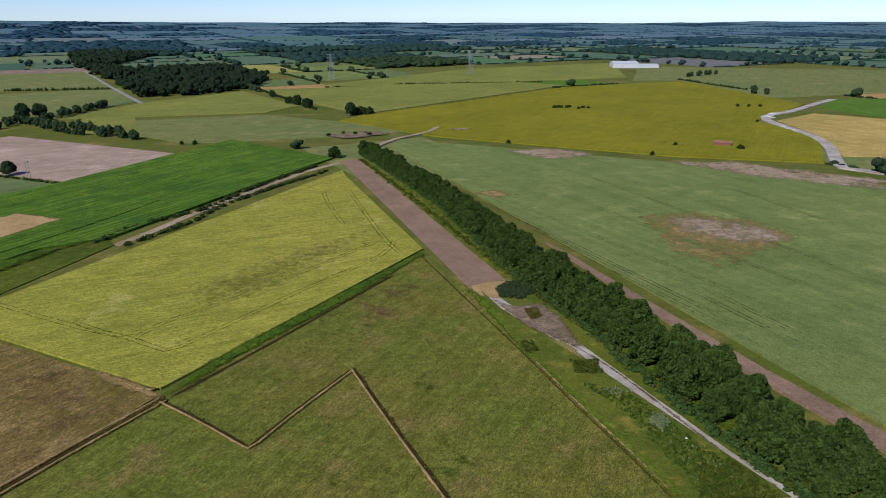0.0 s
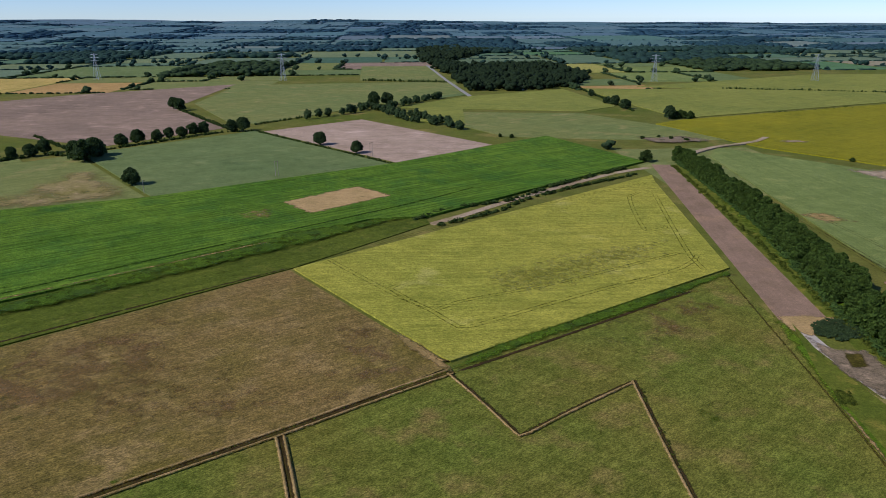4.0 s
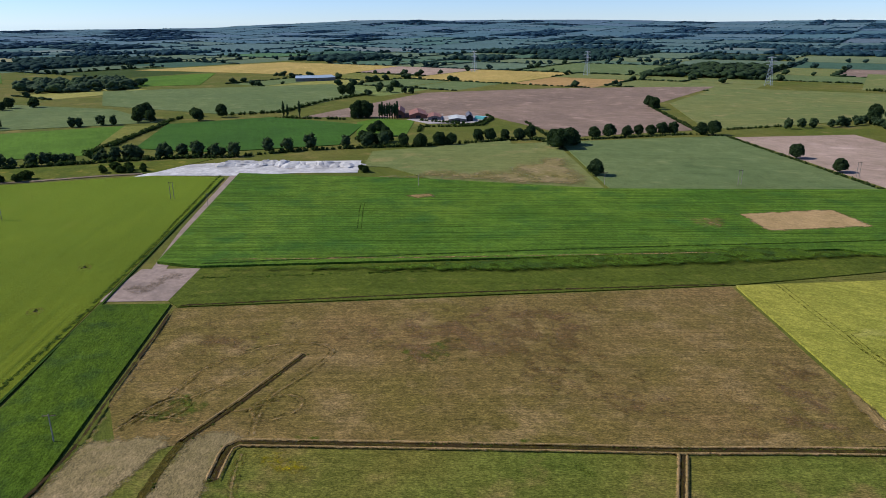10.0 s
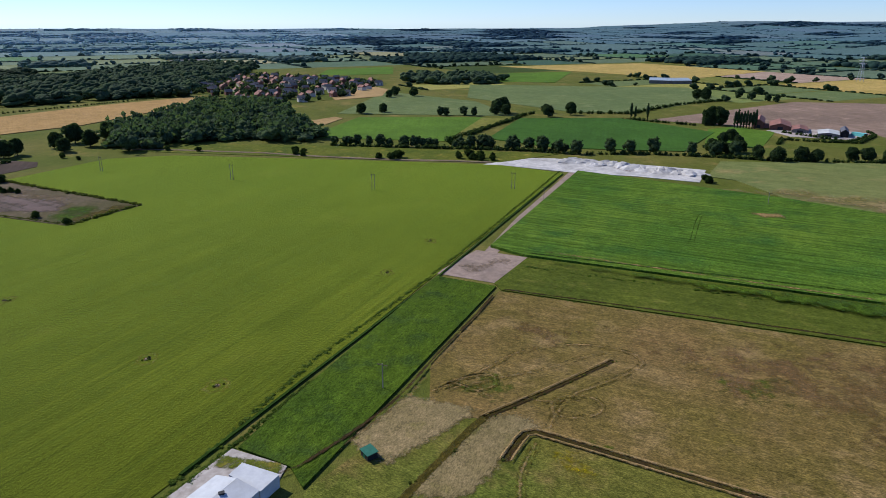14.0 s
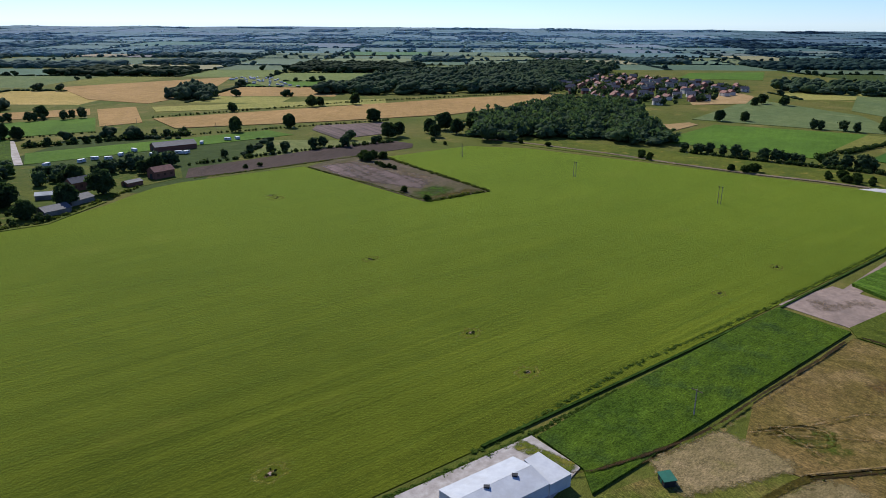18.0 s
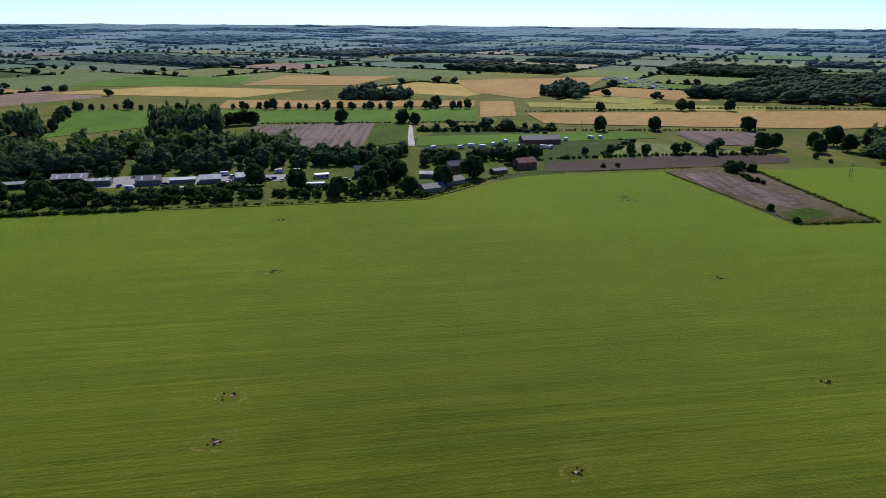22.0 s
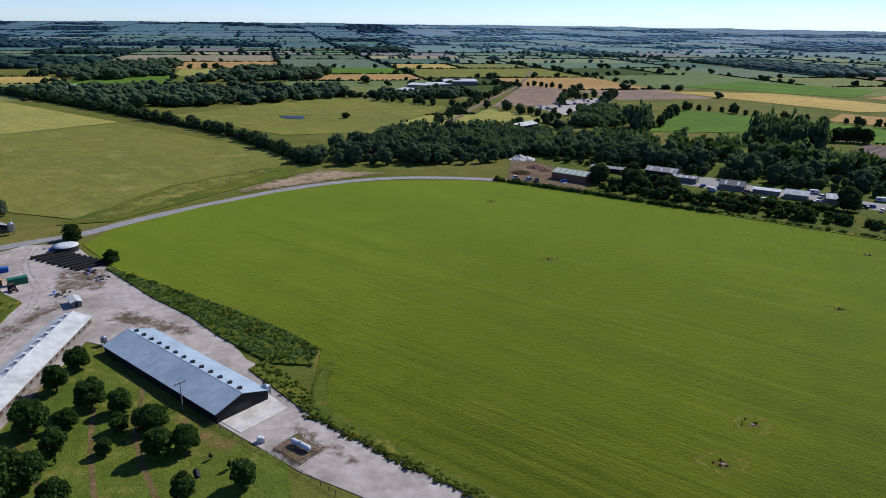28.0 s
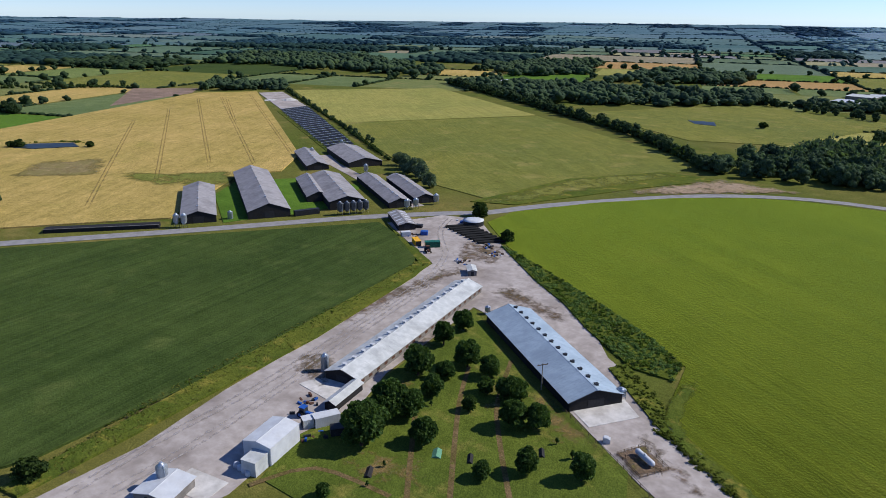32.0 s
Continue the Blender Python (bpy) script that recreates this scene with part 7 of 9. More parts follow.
for x, y, h, r, legs in ((*((132.9, -92.9)), 5.2, 1.05, False), (*((114.9, -41.7)), 5.6, 1.15, False), (*((71.3, -138.2)), 3.4, 1.2, True), (*((129.3, -152.5)), 2.8, 0.9, True), (*((285.3, -120.2)), 6.5, 1.3, True), (*((283.0, -122.7)), 6.5, 1.3, True), (*((254.4, -185.9)), 6.5, 1.5, True), (*((253.1, -188.9)), 6.5, 1.5, True), (*((251.9, -191.7)), 6.5, 1.5, True), (*((250.8, -194.6)), 6.5, 1.5, True), (*((249.7, -197.4)), 6.5, 1.5, True), (*((240.7, -215.4)), 5.5, 1.3, True), (*((239.4, -220.1)), 5.5, 1.3, True), (*((239.1, -233.5)), 5.5, 1.4, True), (*((383.9, -256.8)), 6.0, 1.2, True), (*((395.0, -288.9)), 6.0, 1.2, True), (*((318.1, -250.6)), 6.0, 1.3, True), (*((282.1, -144.1)), 4.0, 1.2, False)):
    silo(x, y, h, r, legs=legs, mat="dark_steel" if h == 6.5 and r == 1.5 else "galv")

# aprons and yard surfaces
field("shed_apron", [(76.5, -125.2), (69.3, -121.9), (63.6, -134.4), (70.6, -138.9)], "slab", "white concrete apron before a shed", "apron", h=0.1)
field("silo_apron", [(131.8, -83.9), (130.7, -90.3), (119.8, -94.9), (117.9, -84.8)], "slab", "pale concrete apron beside a silo", "apron", h=0.1)
field("store_apron", [(114.9, -41.7), (116.7, -48.4), (107.1, -51.6), (105.0, -45.2)], "slab", "pale concrete apron beside a store", "apron", h=0.1)
soft("tank_pit", [(59.1, -117.5), (51.4, -113.8), (48.2, -120.8), (56.7, -125.0)], "yard_dirt", "dark trodden soil round a gas tank", 0.16, 3.0, 0.4)
for q in (((100.6, -96.1), (90.2, -85.7), (77.2, -72.8)), ((108.6, -122.7), (96.3, -106.4), (71.5, -78.9)), ((103.0, -133.6), (90.8, -114.3), (78.5, -101.5), (63.3, -87.7)), ((81.8, -72.7), (99.2, -67.2), (103.7, -54.2))):
    ribbon("orchard_path", smooth_line(list(q), 4), 1.2, "dirt_path", "worn earth path through orchard grass", "path", TOPS["farm_lawn"] + 0.02, 0.05)

for q in (((124.9, -25.8), (131.8, -50.2), (136.9, -74.2), (151.4, -119.2), (166.3, -161.5), (180.3, -183.7)), ((119.7, -31.4), (124.3, -51.9), (131.6, -75.8), (147.0, -118.0), (160.8, -159.1)), ((180.3, -183.7), (204.0, -203.2), (216.9, -222.8))):
    wheel_lines(list(q), "yard_worn", TOPS["farm_yard"] + 0.01, 2.0, 0.7, 5, "worn wheel tracks across the yard")
# gas tank in its pit
t = thing("gas_tank", pose(*((53.5, -119.6)), 0, 0, 0, math.degrees(math.atan2(2.6, -6.6))), "white horizontal bulk gas tank on saddles", "gas tank")
prof = [(0.05, -2.9), (0.45, -2.8), (0.62, -2.5), (0.65, -2.3), (0.65, 2.3), (0.62, 2.5), (0.45, 2.8), (0.05, 2.9)]
part("vessel", Shape().lathe(prof, 20).mesh("vessel", M["white"], True), t, "smooth white pressure vessel").matrix_local = pose(0, 0, 1.35, 0, 90, 0)
for x in (-1.6, 1.6):
    part("saddle", Shape().box(x - 0.15, -0.5, 0, x + 0.15, 0.5, 0.85).mesh("saddle", M["grey_block"]), t)
part("valve_cover", Shape().lathe([(0.25, 1.9), (0.25, 2.2), (0.1, 2.3)], 10).mesh("valve_cover", M["galv"]), t)
part("guard_rail", Shape().tube((-2.6, -0.5, 1.2), (-2.6, -0.5, 2.7), 0.03).tube((-2.6, 0.5, 1.2), (-2.6, 0.5, 2.7), 0.03).tube((-2.6, -0.5, 2.7), (-2.6, 0.5, 2.7), 0.03).mesh("guard_rail", M["galv"]), t)
t = thing("tank_fence", Matrix.Identity(4), "low timber fence round a gas tank", "fence")
cs = [Vector(p) for p in ((59.0, -117.6), (51.2, -114.0), (48.6, -120.9), (56.6, -125.1))]
for i in range(4):
    p, q = cs[i], cs[(i + 1) % 4]
    for k in range(4):
        v = p.lerp(q, k / 4)
        part("post", Shape().box(v.x - 0.05, v.y - 0.05, 0, v.x + 0.05, v.y + 0.05, 1.0).mesh("post", M["wood"]), t)
    for z in (0.45, 0.9):
        part("rail", Shape().tube((p.x, p.y, z), (q.x, q.y, z), 0.05, n=4).mesh("rail", M["wood"]), t)

# round slurry tank with a white cover, pipe stacks, yard clutter
t = thing("round_tank", pose(*((201.7, -221.6)), 0), "low round dark tank with a white cover", "tank")
part("wall", Shape().lathe([(4.6, 0), (4.6, 2.2)], 32).mesh("wall", M["dark_metal"]), t)
part("cover", Shape().lathe([(4.75, 2.2), (4.75, 2.35), (2.5, 2.75), (0.2, 2.9)], 32).mesh("cover", M["white"], True), t, "white tented cover")
p0, p1 = Vector((203.6, -214.0)), Vector((178.2, -208.0))
for k in range(9):
    c = p0.lerp(p1, k / 8)
    t = thing("pipe_stack", pose(c.x, c.y, 0, 0, 0, math.degrees(math.atan2(-11.6, -6.6)) + 4 * (k % 2)), "stack of long black drain pipes", "pipes", "stacks of black pipes")
    for j in range(4):
        part("pipe", Shape().tube((-6, -0.9 + 0.6 * j, 0.3), (6, -0.9 + 0.6 * j, 0.3), 0.28, n=8).mesh("pipe", M["tyre"]), t)
    for j in range(3):
        part("pipe", Shape().tube((-6, -0.6 + 0.6 * j, 0.8), (6, -0.6 + 0.6 * j, 0.8), 0.28, n=8).mesh("pipe", M["tyre"]), t)


def container(name, x, y, ang, l, w, h, mat, label):
    t = thing(name, pose(x, y, 0, 0, 0, ang), label, "container")
    body = part("body", Shape().box(-l / 2, -w / 2, 0.1, l / 2, w / 2, h).mesh("body", M[mat]), t)
    rib = Shape().box(-0.08, -w / 2 - 0.04, 0.2, 0.08, w / 2 + 0.04, h - 0.1).mesh("rib", M[mat])
    for k in range(int(l / 0.4)):
        part("rib", rib, body).matrix_local = pose(-l / 2 + 0.2 + 0.4 * k, 0, 0)
    part("roof", Shape().box(-l / 2 - 0.05, -w / 2 - 0.05, h, l / 2 + 0.05, w / 2 + 0.05, h + 0.06).mesh("roof", M[mat]), t)
    part("door", Shape().box(l / 2, -w / 2 + 0.1, 0.2, l / 2 + 0.06, w / 2 - 0.1, h - 0.1).mesh("door", M["dark_metal"]), t)
    return t


def bearing(a, b):
    return math.degrees(math.atan2(b[1] - a[1], b[0] - a[0]))


def centre(a, b):
    return (a[0] + b[0]) / 2, (a[1] + b[1]) / 2


container("shipping_container", *centre((192.5, -182.9), (188.7, -188.3)), bearing((192.5, -182.9), (188.7, -188.3)), 6.1, 2.4, 2.5, "green_p", "green steel shipping container in the yard")
container("skip_container", *centre((203.7, -186.3), (191.3, -179.9)), bearing((203.7, -186.3), (191.3, -179.9)), 6.0, 2.5, 2.3, "yellow_p", "yellow steel container in the yard")
container("blue_container", *((205.1, -194.4)), 40, 3.0, 2.2, 1.8, "blue", "blue storage box in the yard")
container("white_container", *((209.2, -187.3)), 60, 4.0, 2.4, 2.0, "white", "white storage box beside a workshop")
container("grey_container", *((214.7, -200.1)), 30, 3.0, 2.2, 1.4, "dark_metal", "dark scrap box in the yard")
container("site_cabin", *((113.3, -76.2)), 72, 5.5, 2.4, 2.3, "white", "white site cabin by the lean-to")
container("site_cabin", *((111.8, -78.6)), 72, 6.0, 2.6, 2.6, "white", "pale ribbed site cabin by the lean-to")
container("garden_shed", *((106.7, -78.0)), 60, 3.0, 2.4, 2.0, "dark_metal", "small dark shed beside a tree")
container("dark_container", *((265.7, -174.6)), 75, 12.0, 2.4, 2.5, "dark_metal", "long dark container by a shed")


def vehicle(name, x, y, ang, mat, label, l=4.3, w=1.8, h=1.5, cab=(0.25, 0.85)):
    t = thing(name, pose(x, y, 0, 0, 0, ang), label, "vehicle")
    s = Shape().prism([(-l / 2, -w / 2), (l / 2 - 0.2, -w / 2), (l / 2, -w / 2 + 0.25), (l / 2, w / 2 - 0.25), (l / 2 - 0.2, w / 2), (-l / 2, w / 2)], 0.35, h * 0.58)
    part("body", s.mesh("body", M[mat]), t)
    a, b = -l / 2 + l * (1 - cab[1]), -l / 2 + l * (1 - cab[0])
    z0, z1 = h * 0.58, h
    c = Shape().add([(a, -w / 2, z0), (b, -w / 2, z0), (b, w / 2, z0), (a, w / 2, z0), (a + 0.2, -w / 2 + 0.15, z1), (b - 0.4, -w / 2 + 0.15, z1), (b - 0.4, w / 2 - 0.15, z1), (a + 0.2, w / 2 - 0.15, z1)], [(0, 1, 5, 4), (1, 2, 6, 5), (2, 3, 7, 6), (3, 0, 4, 7)])
    part("glazing", c.mesh("glazing", M["glass"]), t, "dark glazing")
    part("roof", Shape().box(a + 0.18, -w / 2 + 0.13, z1, b - 0.38, w / 2 - 0.13, z1 + 0.05).mesh("roof", M[mat]), t)
    for x1 in (-l * 0.31, l * 0.31):
        for y1 in (-w / 2, w / 2):
            part("wheel", Shape().tube((x1, y1 - 0.1, 0.32), (x1, y1 + 0.1, 0.32), 0.32, n=12).mesh("wheel", M["tyre"]), t)
    return t


def tractor(x, y, ang, mat, label):
    t = thing("tractor", pose(x, y, 0, 0, 0, ang), label, "tractor")
    part("bonnet", Shape().box(0.1, -0.4, 0.8, 1.9, 0.4, 1.5).mesh("bonnet", M[mat]), t)
    part("cab", Shape().box(-1.2, -0.75, 1.0, 0.1, 0.75, 2.5).mesh("cab", M["glass"]), t, "glazed cab")
    part("cab_roof", Shape().box(-1.35, -0.85, 2.5, 0.2, 0.85, 2.66).mesh("cab_roof", M[mat]), t)
    for x1, r, w in ((-0.9, 0.85, 0.45), (1.4, 0.5, 0.35)):
        for y1 in (-0.95, 0.95):
            wheel = part("wheel", Shape().tube((x1, y1 - w / 2, r), (x1, y1 + w / 2, r), r, n=16).mesh("wheel", M["tyre"]), t)
            part("rim", Shape().tube((x1, y1 - w / 2 - 0.02, r), (x1, y1 + w / 2 + 0.02, r), r * 0.55, n=12).mesh("rim", M[mat]), wheel)


tractor(*((117.5, -76.7)), 200, "blue", "blue tractor parked by the cabins")
tractor(*((186.8, -179.6)), 150, "rust", "dark red tractor parked in the yard")
for p, n in (((122.4, -81.0), 8), ((121.2, -78.6), 6), ((169.5, -181.7), 16), ((109.9, -74.5), 7), ((175.9, -202.7), 22), ((166.7, -197.0), 14), ((206.5, -190.4), 8), ((209.5, -221.1), 10)):
    t = thing("scrap_heap", pose(p[0], p[1], 0), "heap of rusty farm scrap on the ground", "scrap", "scrap heaps")
    for k in range(n):
        x0, y0 = rng.normal() * 1.6, rng.normal() * 1.6
        part("scrap_piece", Shape().box(-rng.uniform(0.2, 0.9), -0.2, 0, rng.uniform(0.2, 0.9), 0.25, rng.uniform(0.2, 0.8)).mesh("scrap_piece", M[("rust", "dark_metal", "blue", "white", "wood")[k % (3 if n < 10 else 5)]]), t).matrix_local = pose(x0, y0, 0, 0, 0, float(rng.uniform(0, 180)))
t = thing("wrapped_pallet", pose(*((63.2, -119.9)), 0, 0, 0, 30), "white wrapped pallet by the track", "pallet")
part("load", Shape().box(-0.8, -0.6, 0.15, 0.8, 0.6, 1.2).box(-0.4, -0.6, 1.2, 0.6, 0.6, 1.5).mesh("load", M["white"]), t)
part("pallet", Shape().box(-0.85, -0.65, 0, 0.85, 0.65, 0.15).mesh("pallet", M["wood"]), t)

# silage wall and long black clamp beside the lane
t = thing("clamp_wall", Matrix.Identity(4), "long low black sheeted silage clamp", "clamp")
a, b = Vector((315.5, -75.7)), Vector((291.0, -115.0))
n = Vector((-(b - a).y, (b - a).x)).normalized()
part("sheet", Shape().prism([tuple(a - n * 2.5), tuple(b - n * 2.5), tuple(b + n * 2.5), tuple(a + n * 2.5)], 0, 1.7).mesh("sheet", M["black_board"]), t)
part("rim", Shape().prism([tuple(a - n * 2.6), tuple(b - n * 2.6), tuple(b - n * 2.2), tuple(a - n * 2.2)], 1.7, 1.9).mesh("rim", M["grey_block"]), t)

# orchard
for x, y, s in ((*((126.0, -138.1)), 1.0), (*((122.6, -126.6)), 1.0), (*((108.9, -122.3)), 1.25), (*((114.4, -109.4)), 1.35), (*((108.0, -113.3)), 0.8), (*((101.1, -122.6)), 0.95), (*((104.1, -104.9)), 0.85), (*((96.2, -116.0)), 0.7), (*((100.9, -94.7)), 1.1), (*((104.1, -91.2)), 1.35), (*((99.2, -79.1)), 1.6), (*((101.3, -83.2)), 1.2), (*((93.3, -106.9)), 0.6), (*((89.8, -117.3)), 1.0), (*((88.7, -119.3)), 0.9), (*((81.3, -109.2)), 1.1), (*((77.2, -112.7)), 0.9), (*((90.7, -89.8)), 0.9), (*((68.4, -98.1)), 0.8), (*((73.5, -89.9)), 0.65), (*((59.0, -104.5)), 0.85), (*((90.7, -63.1)), 0.5)):
    tree("orchard", x, y, s * 1.22, "leafy green orchard tree on mown grass", "orchard trees")
for x, y, s in ((*((100.8, -101.5)), 0.9), (*((70.2, -111.0)), 1.0), (*((64.5, -109.0)), 1.3), (*((89.8, -77.8)), 0.9), (*((87.3, -71.4)), 0.8)):
    tree("sapling", x, y, s, "young orchard sapling on mown grass", "orchard saplings")
for x, y, mat, l, w in ((*((85.7, -89.1)), "net", 3.2, 2.2), (*((90.5, -74.3)), "black_board", 3.4, 1.8), (*((70.4, -105.9)), "black_board", 3.0, 1.4), (*((79.5, -93.0)), "black_board", 3.2, 1.4)):
    t = thing("hen_ark", pose(x, y, 0, 0, 0, 130), "low net-covered frame on the orchard grass" if mat == "net" else "low dark timber frame on orchard grass", "frame", "orchard frames")
    part("cover", Shape().add([(-l / 2, -w / 2, 0.15), (l / 2, -w / 2, 0.15), (l / 2, w / 2, 0.15), (-l / 2, w / 2, 0.15), (-l / 2, 0, 0.75), (l / 2, 0, 0.75)], [(0, 1, 5, 4), (2, 3, 4, 5), (0, 4, 3), (1, 2, 5), (3, 2, 1, 0)]).mesh("cover", M[mat]), t)
    part("frame", Shape().box(-l / 2 - 0.1, -w / 2 - 0.1, 0, l / 2 + 0.1, w / 2 + 0.1, 0.15).mesh("frame", M["wood"]), t)
m = Mass()
bank = [(172.4, -207.5), (156.5, -203.2), (110.3, -186.2), (84.9, -175.1), (69.7, -166.2), (67.0, -156.2), (78.1, -154.3), (100.2, -165.6), (117.8, -177.0), (138.1, -187.0)]
n_bank = Mass()
pale_bank = Mass()
for _ in range(26000):
    x, y = rng.uniform(50, 210), rng.uniform(-250, -140)
    if inside(x, y, bank):
        u = noise.noise((x / 7, y / 7, 4.0)) + rng.normal() * 0.2
        (m if u > 0.46 else pale_bank if u < 0.08 else n_bank).put(x, y, 0.1, rng.uniform(0.5, 1.7), rng.uniform(0.3, 1.1), rng.uniform() < 0.85)
pale_bank.done("willow_scrub", "pale_leaf", "pale willow scrub on a bank beside a field", "bushes")
n_bank.done("willow_scrub", "rank_blade", "pale willow scrub and rank weeds on a bank", "bushes")
field("bank_ground", bank, "margin_grass", "weedy bank under bushes", "bank", h=0.35)
m.done("bramble_bank", "hedge", "dense bramble and willow scrub beside a field", "bushes")


# post and rail fence round the orchard
def fence(line, label="weathered post and rail fence beside the orchard"):
    t = thing("fence", Matrix.Identity(4), label, "fence")
    pts = smooth_line(line, 2.4)
    post = Shape().box(-0.06, -0.06, -0.3, 0.06, 0.06, 1.25).mesh("post", M["wood"])
    for (x0, y0), (x1, y1) in zip(pts[:-1], pts[1:]):
        part("post", post, t).matrix_local = pose(x0, y0, 0, 0, 0, math.degrees(math.atan2(y1 - y0, x1 - x0)))
        for z in (0.55, 1.05):
            part("rail", Shape().tube((x0, y0, z), (x1, y1, z), 0.05, n=4).mesh("rail", M["wood"]), t)


fence([(77.7, -123.2), (55.1, -113.9), (38.9, -106.5)])
fence([(57.0, -117.8), (49.7, -119.3), (48.2, -117.6)])
# the farmstead amid tilled soil
barn("farmhouse", "red brick farmhouse with clay tiled roof", (-628.0, 280.1), (-626.8, 289.0), (-661.1, 305.3), 5.0, 8.0, "roof_red", "brick")
barn("farm_range", "long brick farm range with red tiled roof", (-611.9, 287.8), (-613.1, 306.7), (-646.4, 321.5), 3.4, 6.0, "roof_red", "brick")
barn("farm_range", "low farm range with red sheet roof", (-599.2, 301.1), (-597.5, 314.1), (-622.0, 325.3), 2.6, 4.2, "roof_red", "grey_block")
barn("pale_shed", "low pale-roofed farm shed", (-573.9, 310.5), (-571.8, 326.8), (-594.3, 338.1), 2.8, 4.0, "roof_pale", "grey_block")
barn("dark_barn", "dark boarded barn on a farmstead", (-574.7, 329.5), (-574.0, 335.3), (-596.7, 346.9), 4.5, 6.5, "roof_dark", "black_board")
container("teal_cabin", *((-582.3, 349.0)), 20, 12.0, 4.0, 3.0, "teal", "pale teal cabin on a farmstead")

# ---- houses, workshops and farmsteads ----
def block(name, label, p, q, depth, eave, ridge, roof="roof_grey", wall="black_board", **more):
    """A building whose long front runs from p to q and which lies behind it."""
    p, q = Vector(p), Vector(q)
    d = (q - p).normalized()
    n = Vector((-d.y, d.x))
    if n.dot(p) < 0:
        n = -n
    b = p + n * depth
    return barn(name, label, p, b, b + (q - p), eave, ridge, roof, wall, **more)


block("workshop", "long workshop with a pale green sheet roof", (26.0, -415.0), (5.8, -406.1), 14, 4.2, 5.8, "roof_green", "brick", lights=6)
block("workshop", "grey sheet-roofed workshop", (-28.7, -441.1), (-46.4, -435.1), 11, 3.6, 5.4, lights=3)
block("workshop", "low workshop with roof lights", (-42.7, -428.1), (-57.0, -423.6), 8, 3.2, 4.0, "roof_grey", "grey_block", lights=4)
block("workshop", "long low grey workshop", (4.5, -445.2), (-15.2, -440.1), 8, 2.8, 3.5)
block("workshop", "dark slate-roofed workshop", (-68.7, -415.1), (-81.5, -411.3), 10, 3.0, 5.0, "roof_dark", "grey_block", lights=2)
block("workshop", "low white-roofed store", (-86.0, -409.3), (-99.0, -405.4), 7, 2.6, 3.3, "white", "grey_block")
block("workshop", "pale sheet-roofed workshop", (-100.7, -401.3), (-111.8, -398.1), 9, 2.8, 4.6, "roof_pale", "grey_block", lights=2)
block("workshop", "pale sheet-roofed workshop beside vans", (-120.2, -396.2), (-133.9, -393.7), 10, 2.8, 4.6, "roof_pale", "grey_block", lights=3)
block("mobile_home", "long white mobile home on grass", (-149.8, -362.0), (-158.4, -358.2), 3.4, 2.4, 2.8, "white", "white", windows=4)
block("mobile_home", "white mobile home by gardens", (-162.9, -381.1), (-170.8, -379.5), 4, 2.4, 2.9, "white", "white", windows=3)
block("outbuilding", "pale-roofed garden outbuilding", (-216.9, -350.8), (-225.9, -343.5), 7, 2.6, 3.8, "roof_pale", "grey_block")
block("outbuilding", "dark-roofed outbuilding", (-198.9, -315.2), (-211.8, -313.9), 9, 2.6, 4.4, "roof_dark", "grey_block")
block("outbuilding", "dark-roofed outbuilding with lean-to", (-218.2, -322.9), (-232.2, -324.5), 9, 2.6, 4.4, "roof_dark", "grey_block")
block("house", "slate-roofed brick house among trees", (-239.0, -351.7), (-249.5, -350.7), 7, 4.8, 7.2, "roof_dark", "brick", windows=3)
block("house", "red-tiled brick house by a field", (-282.9, -338.1), (-295.8, -336.2), 8, 4.6, 7.0, "roof_red", "brick", windows=3)
block("outbuilding", "low dark outbuilding in a hedge", (-261.3, -335.0), (-270.9, -334.3), 6, 2.4, 3.4, "roof_dark", "brick")
block("farm_barn", "dark-roofed farm barn among caravans", (-346.3, -412.1), (-373.9, -400.4), 12, 3.6, 6.2, "roof_dark", "brick")
block("house", "brick house among dark trees", (-183.6, -370.4), (-191.4, -367.0), 7, 4.6, 7.0, "roof_dark", "brick", windows=3)
block("storage_barn", "long barn with a white roof edge", (76.7, -574.4), (56.4, -614.3), 14, 5.0, 6.8, "roof_pale", "black_board")
block("factory", "low white-roofed factory hall", (260.1, -849.2), (225.0, -841.2), 35, 6.0, 7.5, "white", "grey_block")
block("factory", "low white-roofed factory hall", (268.1, -925.7), (235.4, -921.7), 35, 6.0, 7.5, "roof_pale", "grey_block")
block("factory", "white-roofed factory hall behind trees", (239.5, -937.1), (212.4, -956.7), 35, 6.0, 7.5, "white", "grey_block")
block("factory", "blue-white factory hall behind trees", (233.6, -994.3), (187.7, -1013.0), 40, 6.0, 8.0, "white", "grey_block")
block("factory", "large white factory hall in open fields", (306.3, 1287.2), (350.8, 1283.5), 45, 8.0, 11.0, "white", "white")
block("factory", "long white factory wing in open fields", (348.8, 1283.7), (386.2, 1280.5), 40, 5.0, 6.5, "white", "white")
block("farm_barn", "large pale blue-roofed barns", (-1113.3, 324.0), (-1103.0, 354.1), 30, 5.0, 8.0, "roof_blue", "grey_block")
block("farm_barn", "large blue-roofed barn", (-1101.9, 355.5), (-1104.2, 386.9), 30, 5.0, 8.0, "roof_blue", "grey_block")
block("house", "white cottage at a wood's edge", (-304.1, 875.5), (-296.4, 888.3), 9, 3.2, 5.0, "roof_pale", "white", windows=3)
block("ruin", "small ruined brick building in the crop", (196.0, 503.0), (206.8, 498.0), 6, 2.4, 3.4, "roof_red", "brick", door=False)

